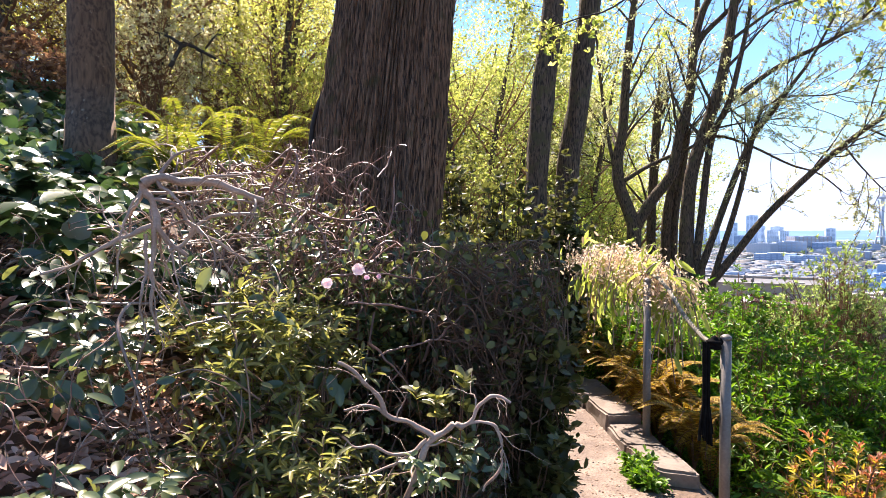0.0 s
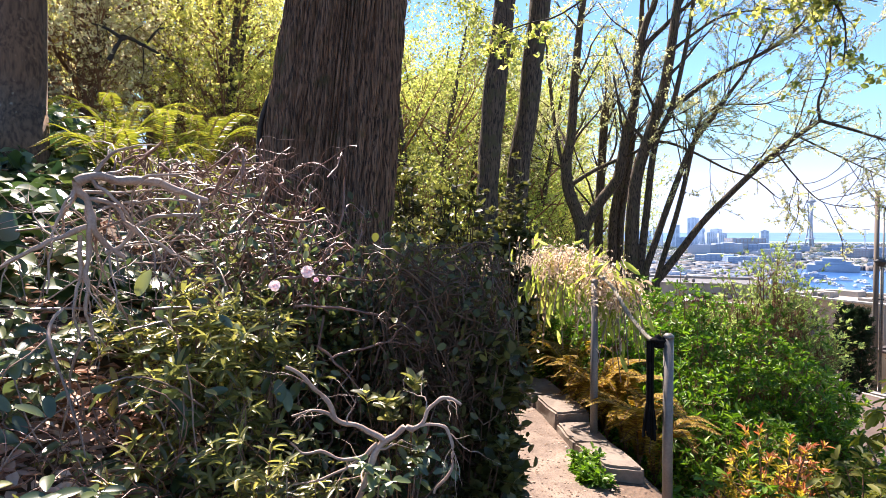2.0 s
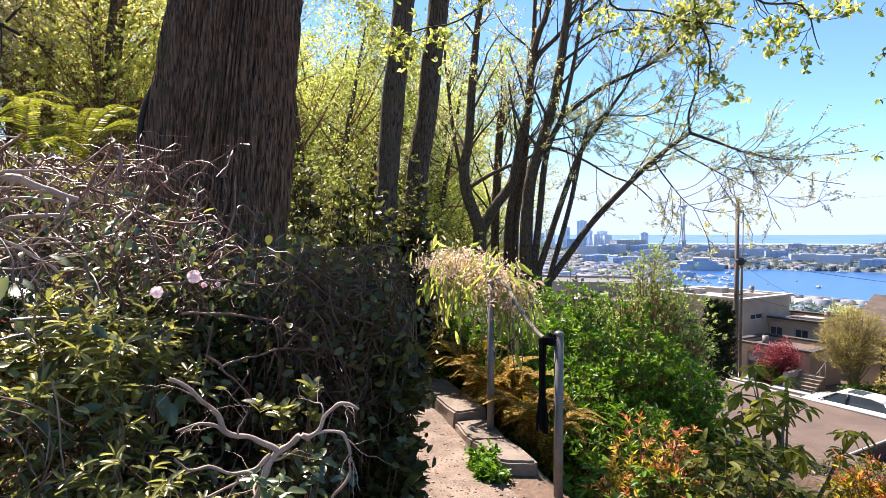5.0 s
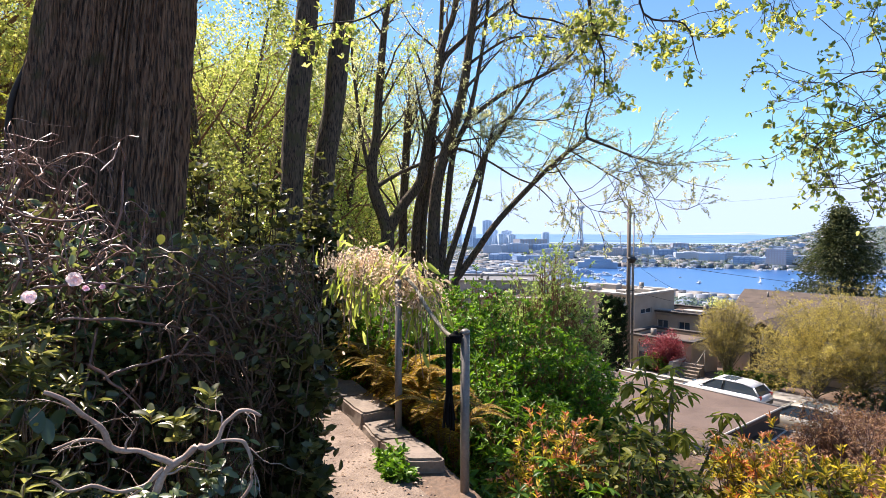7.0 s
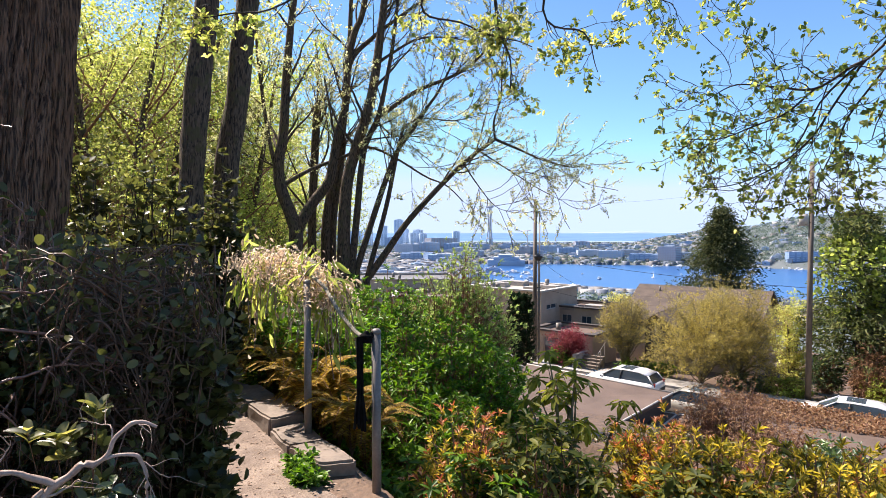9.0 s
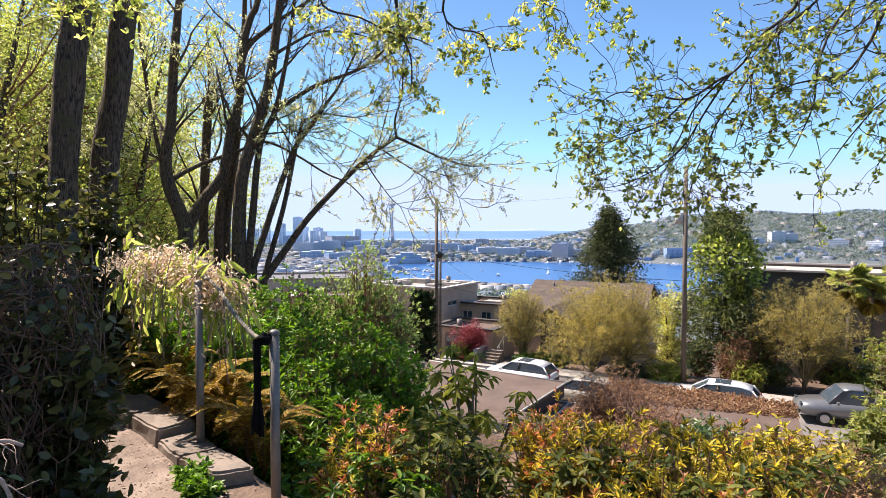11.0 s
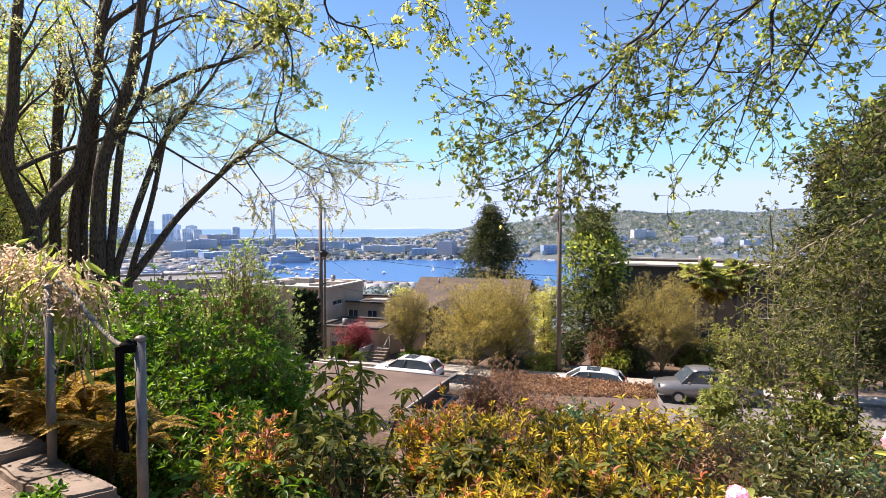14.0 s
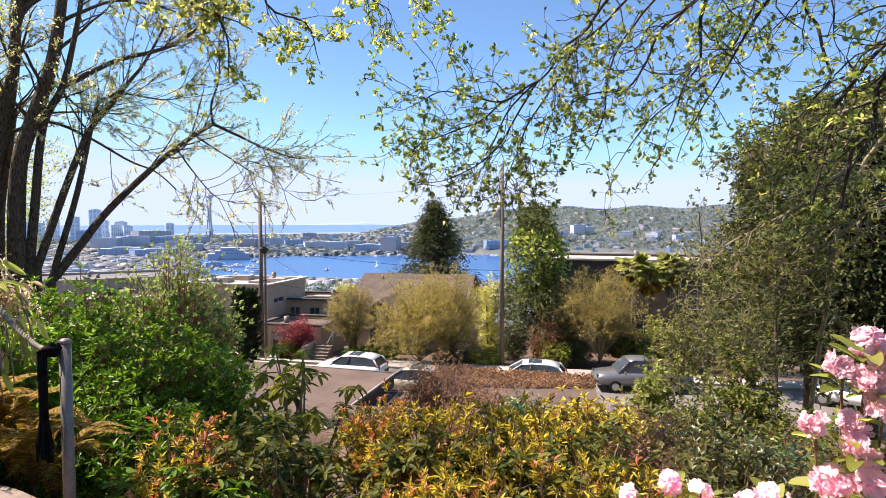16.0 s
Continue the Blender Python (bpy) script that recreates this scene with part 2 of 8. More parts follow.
L_OLIVEGREEN = leafy("olive green leaf", (0.125, 0.15, 0.04), (0.215, 0.24, 0.07), (0.38, 0.385, 0.13), 0.5, 0.45, 0.3)
L_BUD = leafy("opening pale leaf", (0.3, 0.305, 0.13), (0.45, 0.45, 0.23), (0.6, 0.58, 0.36), 0.5, 0.6, 0.2)
L_FERN = leafy("sword fern", (0.1, 0.125, 0.022), (0.19, 0.21, 0.035), (0.34, 0.32, 0.06), 0.42, 0.5, 0.25)
L_FERN_DRY = leafy("withered fern", (0.2, 0.1, 0.04), (0.32, 0.18, 0.07), (0.42, 0.28, 0.1), 0.4, 0.6, 0.2)
L_BLOSSOM = leafy("grey white blossom", (0.34, 0.32, 0.16), (0.56, 0.53, 0.34), (0.74, 0.7, 0.54), 0.5, 0.7, 0.2)
L_PINK = leafy("pink petals", (0.8, 0.43, 0.52), (0.87, 0.56, 0.63), (0.92, 0.74, 0.77), 0.3, 0.5, 0.25)
L_WHITEPINK = leafy("pale camellia petals", (0.8, 0.6, 0.6), (0.86, 0.72, 0.7), (0.88, 0.8, 0.78), 0.3, 0.5, 0.25)
# greyed green: haze before the far trees is mixed into the leaf colour
L_FARWOOD = leafy("hazed far foliage", (0.07, 0.1, 0.085), (0.098, 0.13, 0.105), (0.145, 0.172, 0.125), 0.5, 0.8, 0.05)

M_ASPHALT = surface("street asphalt", (0.12, 0.108, 0.1), (0.22, 0.2, 0.185), coarse=0.6, fine=20, bump=0.3)
M_CONCRETE = surface("pale concrete", (0.26, 0.235, 0.21), (0.4, 0.37, 0.335), coarse=0.8, fine=15, bump=0.2)
M_ROOF_FELT = surface("brown roofing felt", (0.075, 0.05, 0.038), (0.15, 0.102, 0.078), coarse=0.7, fine=22, bump=0.3, rough=0.85)
M_ROOF_SHINGLE = surface("brown shingles", (0.045, 0.031, 0.023), (0.105, 0.074, 0.055), coarse=1.2, fine=18, bump=0.4, per_object=0.2)
M_ROOF_WHITE = surface("pale flat roofing", (0.32, 0.275, 0.225), (0.5, 0.44, 0.375), coarse=0.5, fine=9, bump=0.1)
M_STUCCO = surface("beige stucco", (0.36, 0.285, 0.215), (0.5, 0.41, 0.32), coarse=0.7, fine=25, bump=0.2)
M_SIDING_DARK = surface("dark brown siding", (0.035, 0.03, 0.027), (0.085, 0.07, 0.06), coarse=1.0, fine=14, bump=0.3, per_object=0.1)
M_WOOD_POLE = surface("weathered pole wood", (0.07, 0.052, 0.04), (0.22, 0.17, 0.13), coarse=3, fine=35, stretch=(1, 1, 0.15), bump=0.5)
M_TRIM = surface("off white trim", (0.36, 0.33, 0.29), (0.55, 0.52, 0.47), coarse=1.5, fine=20, bump=0.05)
M_WHITE = surface("white paint", (0.68, 0.68, 0.67), (0.8, 0.8, 0.79), coarse=1, fine=20, bump=0.03, rough=0.35)
M_CARWHITE = surface("white car paint", (0.7, 0.71, 0.72), (0.78, 0.78, 0.79), coarse=0.5, fine=5, bump=0, rough=0.16)
M_CARSILVER = surface("silver car paint", (0.16, 0.165, 0.17), (0.24, 0.245, 0.25), coarse=0.5, fine=5, bump=0, rough=0.28, metal=0.5)
M_CARBEIGE = surface("beige car paint", (0.38, 0.35, 0.29), (0.46, 0.42, 0.35), coarse=0.5, fine=5, bump=0, rough=0.22, metal=0.3)
M_RUBBER = surface("black rubber", (0.012, 0.012, 0.012), (0.03, 0.03, 0.03), coarse=8, fine=60, bump=0.1)
M_RIM = surface("alloy rim", (0.4, 0.4, 0.41), (0.55, 0.55, 0.56), coarse=8, fine=60, bump=0, rough=0.3, metal=0.9)
M_BLACK = surface("black plastic", (0.01, 0.01, 0.01), (0.028, 0.028, 0.028), coarse=5, fine=60, bump=0.1, rough=0.5)
M_WIRE = surface("black cable", (0.012, 0.012, 0.012), (0.03, 0.03, 0.03), coarse=5, fine=60, bump=0, rough=0.6)
M_GLASS = glass("dark window glass")
# far office glass: the tints are lightened to hold the distance haze
M_GLASS_BLUE = glass("hazed blue office glass", (0.34, 0.46, 0.62), 0.4)
M_GLASS_FAR = glass("hazed grey office glass", (0.36, 0.42, 0.5), 0.4)
M_LENS = glass("red lamp lens", (0.35, 0.02, 0.02), 0.2)
M_LAKE = lake_water("lake water", (0.02, 0.085, 0.24), 0.28, 0.25, 0.35)
M_SEA = lake_water("sea water", (0.1, 0.185, 0.34), 0.7, 0.05, 0.1, 0.05)
# far ground blued and greyed in colour as a stand-in for haze
M_FAR_LAND = surface("hazed far town ground", (0.08, 0.1, 0.1), (0.15, 0.17, 0.17), (0.11, 0.13, 0.13), coarse=0.012, fine=0.09, bump=0)
# the hills' blue is air haze painted as their base colour
M_HILL = surface("far hills in haze blue", (0.2, 0.28, 0.38), (0.28, 0.36, 0.46), coarse=0.002, fine=0.02, bump=0)
# all but the white facade are blued in colour to stand in for haze
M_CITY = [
    surface("hazed concrete facade", (0.32, 0.37, 0.45), (0.46, 0.5, 0.57), coarse=0.02, fine=0.3, bump=0, per_object=0.25),
    surface("hazed brick facade", (0.28, 0.27, 0.31), (0.38, 0.36, 0.38), coarse=0.02, fine=0.3, bump=0, per_object=0.25),
    surface("hazed blue grey facade", (0.18, 0.27, 0.43), (0.28, 0.38, 0.54), coarse=0.02, fine=0.3, bump=0, per_object=0.25),
    # towers paled further, haze over their unlit faces put into the colour
    surface("hazed pale tower facade", (0.62, 0.74, 0.9), (0.72, 0.82, 0.94), coarse=0.02, fine=0.3, bump=0, per_object=0.15),
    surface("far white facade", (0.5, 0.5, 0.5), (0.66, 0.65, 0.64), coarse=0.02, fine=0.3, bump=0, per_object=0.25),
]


def mixed_facades():
    m, nt, out = blank("small hazed town houses")
    geo = nt.nodes.new("ShaderNodeNewGeometry")
    # bluish steps of the ramp hold distance haze as colour
    r = ramp(nt, [(0.0, (0.07, 0.1, 0.15)), (0.22, (0.1, 0.135, 0.19)), (0.45, (0.16, 0.15, 0.15)), (0.62, (0.15, 0.175, 0.22)), (0.74, (0.2, 0.19, 0.185)), (0.93, (0.42, 0.42, 0.42))])
    r.color_ramp.interpolation = "CONSTANT"
    p = nt.nodes.new("ShaderNodeBsdfPrincipled")
    p.inputs["Roughness"].default_value = 0.7
    nt.links.new(geo.outputs["Random Per Island"], r.inputs[0])
    nt.links.new(r.outputs[0], p.inputs["Base Color"])
    nt.links.new(p.outputs[0], out.inputs[0])
    return m


M_MIXED = mixed_facades()


# ------------------------------------------------------------------ builders
def site(b, d, e):
    """A place by compass bearing from the lookout (0 ahead, clockwise), level distance and slope angle."""
    r = radians(b)
    return np.array((d * math.sin(r), d * math.cos(r), EYE[2] + d * math.tan(radians(e))))


def ground(x, y):
    """Height of the hillside: a bank on one side, the level path, the drop to the street, the town, the lake, the far shore."""
    x, y = np.asarray(x, float), np.asarray(y, float)
    s = 0.95 * x + 0.31 * y
    r = np.hypot(x, y)
    b = np.degrees(np.arctan2(x, y))
    up_bank = np.clip(-x - 0.25, 0, None)
    bank = 0.85 * np.minimum(up_bank, 1.6) + 0.25 * np.clip(up_bank - 1.6, 0, 40)
    bank = bank * (0.55 + 0.16 * np.clip(y, 0, 6)) * np.clip(1.1 - 0.008 * np.abs(y), 0.4, 1.0)
    z = np.where(s < 3.0, 0.0, -0.3132 * np.minimum(s - 3.0, 26.5))
    z = z - 0.55 * np.clip((x - 1.55) / 0.5, 0, 1) * np.clip((8 - np.abs(y)) / 3, 0, 1) * (s < 7)
    far = np.clip(s - 38.0, 0, None)
    z = z - 0.102 * np.minimum(far, 740)
    land = np.clip((40.0 - b) / 6.0, 0, 1)
    z = np.where((land > 0) & (z < -72), np.maximum(z, -74 - 14 * (1 - land)), z)
    shore = np.clip((r - 1440.0) / 900.0, 0, 1)
    hill = 4 + 104 * np.clip((b - 51) / 16, 0, 1) ** 0.8 * np.clip((112 - b) / 26, 0, 1) + 6 * np.sin(b * 0.9) * (b > 56)
    up = -79.0 + (hill + 26) * shore ** 0.85
    z = np.where(r > 1440, np.maximum(z, up), z)
    z = np.where(r > 2600, z - (r - 2600) * 0.05 * (b < 62), z)
    return z + bank


def gz(x, y):
    return float(ground(x, y))


def link(name, me, material, parent=None, label="", kind=""):
    ob = new(name, me)
    if material is not None:
        me.materials.append(material)
    if parent is not None:
        ob.parent = parent
        if parent.data is None and parent.name not in OWN_AXES:
            ob.matrix_parent_inverse = Matrix.Translation(-parent.location)
    return tagged(ob, label=label, kind=kind)


def part(name, bm, material, parent, label="", smooth=False):
    me = bpy.data.meshes.new(name)
    bm.to_mesh(me)
    bm.free()
    if smooth:
        me.shade_smooth()
    return link(name, me, material, parent, label)


OWN_AXES = set()


def thing(name, place, label, category, group="", turn=None):
    """A thing's root. With a turn (degrees clockwise) its parts are built about its own axes, else in the place's metres."""
    ob = new(name)
    ob.empty_display_size = 0.2
    ob.location = [float(c) for c in place]
    if turn is not None:
        ob.rotation_euler = (0, 0, -radians(turn))
        OWN_AXES.add(ob.name)
    return tagged(ob, label, category, group)


def arrays(name, verts, quads, smooth=False):
    me = bpy.data.meshes.new(name)
    verts = np.ascontiguousarray(verts.reshape(-1, 3), dtype=np.float32)
    quads = np.ascontiguousarray(quads.reshape(-1, 4), dtype=np.int32)
    me.vertices.add(len(verts))
    me.vertices.foreach_set("co", verts.ravel())
    me.loops.add(quads.size)
    me.loops.foreach_set("vertex_index", quads.ravel())
    me.polygons.add(len(quads))
    me.polygons.foreach_set("loop_start", np.arange(0, quads.size, 4, dtype=np.int32))
    me.update(calc_edges=True)
    if smooth:
        me.shade_smooth()
    return me


def unit(v):
    return v / np.maximum(np.linalg.norm(v, axis=-1, keepdims=True), 1e-9)


def spline(ctrl, n):
    """A smooth line through the control points, resampled to n points."""
    c = np.asarray(ctrl, float)
    c = np.vstack([2 * c[0] - c[1], c, 2 * c[-1] - c[-2]])
    out = []
    for t in np.linspace(0, len(c) - 3.0001, n):
        i = int(t)
        f = t - i
        p0, p1, p2, p3 = c[i:i + 4]
        out.append(0.5 * (2 * p1 + (p2 - p0) * f + (2 * p0 - 5 * p1 + 4 * p2 - p3) * f * f + (3 * p1 - p0 - 3 * p2 + p3) * f ** 3))
    return np.array(out)


def tubes(pts, rad, sides):
    """Tapered round limbs: pts (m, n, 3), rad (m, n). Returns verts and quads."""
    m, n, _ = pts.shape
    tan = unit(np.gradient(pts, axis=1))
    ref = np.where(np.abs(tan[..., 2:3]) < 0.9, np.array([0, 0, 1.0]), np.array([1.0, 0, 0]))
    ref = np.repeat(ref[:, :1], n, axis=1)
    u = unit(np.cross(ref, tan) + 1e-6)
    v = np.cross(tan, u)
    a = np.linspace(0, 2 * np.pi, sides, endpoint=False)
    ring = np.cos(a)[:, None] * u[:, :, None] + np.sin(a)[:, None] * v[:, :, None]
    verts = pts[:, :, None] + ring * rad[:, :, None, None]
    idx = np.arange(m * n * sides).reshape(m, n, sides)
    nxt = np.roll(idx, -1, axis=2)
    q = np.stack([idx[:, :-1], nxt[:, :-1], nxt[:, 1:], idx[:, 1:]], axis=-1)
    return verts.reshape(-1, 3), q.reshape(-1, 4)


def wood(name, groups, material, parent, label="", smooth=True, kind=""):
    """One mesh of several groups of limbs: (pts, rad, sides)."""
    vs, qs, k = [], [], 0
    for pts, rad, sides in groups:
        v, q = tubes(pts, rad, sides)
        vs.append(v)
        qs.append(q + k)
        k += len(v)
    return link(name, arrays(name, np.vstack(vs), np.vstack(qs), smooth), material, parent, label, kind)


KITE = (np.array([(0, 0, 0), (0.5, 0.42, 0.06), (0, 1, 0), (-0.5, 0.42, 0.06)]), np.array([(0, 1, 2, 3)]))
FOLD = (np.array([(0, 0, 0), (0.42, 0.3, 0.1), (0.4, 0.68, 0.06), (0, 1, -0.1), (-0.4, 0.68, 0.06), (-0.42, 0.3, 0.1)]), np.array([(0, 1, 2, 3), (0, 3, 4, 5)]))
ROUND = (np.array([(0, 0, 0), (0.45, 0.12, 0.08), (0.52, 0.6, 0.05), (0, 1, -0.06), (-0.52, 0.6, 0.05), (-0.45, 0.12, 0.08)]), np.array([(0, 1, 2, 3), (0, 3, 4, 5)]))
def oval(width=0.5, widest=0.45, cup=0.09, droop=0.16):
    """A smooth pointed-oval blade of two cupped halves."""
    t = np.array((0.0, 0.14, 0.34, 0.58, 0.8, 0.93, 1.0))
    w = np.array((0.03, 0.55, 0.93, 1.0, 0.82, 0.52, 0.02)) * width
    mid = np.stack([0 * t, t, -droop * t ** 2], 1)
    left = np.stack([-w, t, -droop * t ** 2 + cup * w / width], 1)
    right = np.stack([w, t, -droop * t ** 2 + cup * w / width], 1)
    q = []
    for i in range(6):
        q += [(i, i + 1, 8 + i, 7 + i), (14 + i, 15 + i, i + 1, i)]
    return np.vstack([mid, left, right]), np.array(q)


OVAL = oval()
LOBED = oval(0.52)
LOBED[0][7:14, 0] = np.array((-0.12, -0.5, -0.52, -0.36, -0.22, -0.1, -0.01))
LOBED[0][14:21, 0] = -LOBED[0][7:14, 0]
LOBED[0][[7, 14], 1] = -0.12


def blades(rng, pos, way, length, slim, shape=KITE, up=None, spin=1.0):
    """Leaf blades at pos pointing along way. length: array or (lo, hi). Returns verts and quads."""
    n = len(pos)
    way = unit(way)
    if isinstance(length, tuple):
        length = rng.uniform(length[0], length[1], n)
    base = np.array([0, 0, 1.0]) if up is None else up
    nrm = unit(base + rng.normal(0, spin, (n, 3)))
    side = unit(np.cross(way, nrm))
    nrm = np.cross(side, way)
    tm, q = shape
    v = pos[:, None] + length[:, None, None] * (tm[None, :, 0:1] * slim * side[:, None] + tm[None, :, 1:2] * way[:, None] + tm[None, :, 2:3] * nrm[:, None])
    quads = q[None] + (np.arange(n) * len(tm))[:, None, None]
    return v.reshape(-1, 3), quads.reshape(-1, 4)


def foliage(name, sets, material, parent, label="", kind="stuff"):
    vs, qs, k = [], [], 0
    for v, q in sets:
        vs.append(v)
        qs.append(q + k)
        k += len(v)
    return link(name, arrays(name, np.vstack(vs), np.vstack(qs), True), material, parent, label, kind)


def branches(rng, parents, prad, per, span, length, open_angle, pull=(0, 0, 0.15), wiggle=0.08, n=6, thin=0.55, tip=0.25):
    """Side shoots off every parent limb. per: shoots on each; span: where along it they start."""
    m, k, _ = parents.shape
    which = np.repeat(np.arange(m), per)
    M = len(which)
    t = rng.uniform(span[0], span[1], M) * (k - 1.001)
    i = t.astype(int)
    f = (t - i)[:, None]
    p0, p1 = parents[which, i], parents[which, i + 1]
    start = p0 + (p1 - p0) * f
    tan = unit(p1 - p0)
    r0 = prad[which, i] * (1 - f[:, 0]) + prad[which, i + 1] * f[:, 0]
    rnd = unit(rng.normal(0, 1, (M, 3)))
    out = unit(np.cross(tan, rnd))
    ang = np.radians(rng.uniform(open_angle[0], open_angle[1], M))[:, None]
    way = tan * np.cos(ang) + out * np.sin(ang)
    ln = rng.uniform(length[0], length[1], M) * (1.1 - 0.5 * t / k)
    pts = [start]
    for j in range(1, n):
        way = unit(way + np.array(pull) * (1.0 / n) * 2 + rng.normal(0, wiggle, (M, 3)))
        pts.append(pts[-1] + way * (ln / (n - 1))[:, None])
    pts = np.stack(pts, axis=1)
    rad = np.maximum(r0 * thin, 0.0015)[:, None] * np.linspace(1, tip, n)[None]
    return pts, rad


def along(rng, pts, count, lo=0.3, jitter=0.05):
    """Random places along limbs, with the limb's direction there."""
    m, k, _ = pts.shape
    w = rng.integers(0, m, count)
    t = rng.uniform(lo, 1, count) * (k - 1.001)
    i = t.astype(int)
    f = (t - i)[:, None]
    p = pts[w, i] * (1 - f) + pts[w, i + 1] * f
    way = unit(pts[w, i + 1] - pts[w, i])
    return p + rng.normal(0, jitter, (count, 3)), way


def whorls(rng, tips, ways, k, angle, droop=0.0):
    """Rosettes of k leaves round each tip."""
    n = len(tips)
    a = rng.uniform(0, 6.28, (n, 1)) + np.linspace(0, 6.28, k, endpoint=False)[None] + rng.normal(0, 0.2, (n, k))
    ref = unit(np.cross(ways, rng.normal(0, 1, (n, 3))))
    ref2 = np.cross(ways, ref)
    th = np.radians(rng.normal(angle, 14, (n, k)))[..., None]
    d = ways[:, None] * np.cos(th) + (np.cos(a)[..., None] * ref[:, None] + np.sin(a)[..., None] * ref2[:, None]) * np.sin(th)
    d[..., 2] -= droop
    pos = np.repeat(tips[:, None], k, axis=1) + ways[:, None] * rng.uniform(-0.04, 0.01, (n, k))[..., None]
    return pos.reshape(-1, 3), unit(d.reshape(-1, 3))


def box(bm, x0, x1, y0, y1, z0, z1, m=None):
    r = bmesh.ops.create_cube(bm, size=1)["verts"]
    t = Matrix.Translation(((x0 + x1) / 2, (y0 + y1) / 2, (z0 + z1) / 2)) @ Matrix.Diagonal((x1 - x0, y1 - y0, z1 - z0, 1))
    bmesh.ops.transform(bm, matrix=(m @ t) if m else t, verts=r)
    return r


def block(name, dims, material, parent, m=None, bevel=0.0, label=""):
    bm = bmesh.new()
    box(bm, *dims, m)
    if bevel:
        bmesh.ops.bevel(bm, geom=bm.edges[:], offset=bevel, segments=2, affect="EDGES", profile=0.6)
    return part(name, bm, material, parent, label)


def rod(name, a, b, r0, r1, material, parent, sides=12, label=""):
    """A round bar with closed ends."""
    a, b = Vector(a), Vector(b)
    bm = bmesh.new()
    q = (b - a).to_track_quat("Z", "Y").to_matrix().to_4x4()
    bmesh.ops.create_cone(bm, cap_ends=True, segments=sides, radius1=r0, radius2=r1, depth=(b - a).length, matrix=Matrix.Translation((a + b) / 2) @ q)
    for f in bm.faces:
        f.smooth = len(f.verts) == 4
    return part(name, bm, material, parent, label)


# ------------------------------------------------------------------ the land
def make_land():
    rng = np.random.default_rng(3)
    bear = np.radians(np.concatenate([np.arange(-60, 125, 1.0), np.arange(125, 300, 5.0)]))
    radii = np.concatenate([[0.05, 0.35, 0.7], 1.0 * 1.045 ** np.arange(0, 193)])
    radii = radii[radii < 4900]
    B, Rr = np.meshgrid(bear, radii)
    X, Y = Rr * np.sin(B), Rr * np.cos(B)
    Z = ground(X, Y)
    rough = np.array([noise.noise((x * 0.8, y * 0.8, 0)) for x, y in zip(X.ravel(), Y.ravel())]).reshape(X.shape)
    on_path = (X > -0.3) & (X < 1.75) & (Y > -6) & (Y < 7)
    s = 0.95 * X + 0.31 * Y
    street = (s > 29) & (s < 38.5)
    Z = Z + rough * np.where(on_path | street, 0.012, np.where(Rr < 60, 0.09, 0.4))
    V = np.stack([X, Y, Z], -1)
    nr, nb = X.shape
    idx = np.arange(nr * nb).reshape(nr, nb)
    nx = np.roll(idx, -1, axis=1)
    q = np.stack([idx[:-1], idx[1:], nx[1:], nx[:-1]], -1)
    me = arrays("ground", V, q, True)
    me.flip_normals()
    ob = link("ground", me, M_SOIL, None, kind="structure")
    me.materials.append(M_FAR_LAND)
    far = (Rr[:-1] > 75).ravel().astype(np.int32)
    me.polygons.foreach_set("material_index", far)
    tagged(ob, "brown hillside soil with leaf litter, falling to the town", "ground")


make_land()


def sheet(name, b0, b1, r0, r1, height, material, label, category, nb=24, nr=6, rise=0.0):
    bm = bmesh.new()
    rows = []
    for r in np.linspace(r0, r1, nr):
        rows.append([bm.verts.new((r * math.sin(radians(b)), r * math.cos(radians(b)), height + rise * (r - r0) / (r1 - r0))) for b in np.linspace(b0, b1, nb)])
    for a, c in zip(rows, rows[1:]):
        for i in range(nb - 1):
            bm.faces.new((a[i], c[i], c[i + 1], a[i + 1]))
    bmesh.ops.recalc_face_normals(bm, faces=bm.faces[:])
    ob = part(name, bm, material, None)
    if ob.data.polygons[0].normal.z < 0:
        ob.data.flip_normals()
    return tagged(ob, label, category, kind="structure")


sheet("water", 28, 112, 560, 1475, -79.4, M_LAKE, "calm blue lake between the town and the far shore", "lake")
sheet("water", -10, 75, 2420, 4950, -36.0, M_SEA, "pale bright sea behind the city", "sea", rise=26.0)


def far_hills():
    """The low island and the mountains' feet over the sea."""
    bm = bmesh.new()
    prev = None
    for b in np.linspace(20, 66, 140):
        h = -12 + 5 * math.exp(-((b - 47) / 6) ** 2) + 20 * math.exp(-((b - 51.6) / 1.5) ** 2) + 9 * math.exp(-((b - 48.6) / 1.6) ** 2) + 1.5 * noise.noise((b * 1.7, 0, 0)) + 16 * math.exp(-((b - 57) / 2.5) ** 2)
        r = 4880
        x, y = r * math.sin(radians(b)), r * math.cos(radians(b))
        cur = [bm.verts.new((x * 0.985, y * 0.985, -24)), bm.verts.new((x * 0.99, y * 0.99, -24 + (h + 24) * 0.7)), bm.verts.new((x, y, h)), bm.verts.new((x * 1.01, y * 1.01, -24))]
        if prev:
            for i in range(3):
                bm.faces.new((prev[i], cur[i], cur[i + 1], prev[i + 1]))
        prev = cur
    bmesh.ops.recalc_face_normals(bm, faces=bm.faces[:])
    tagged(part("backdrop", bm, M_HILL, None, smooth=True), "low island hills across the sea, coloured haze blue", "hills", kind="structure")


far_hills()


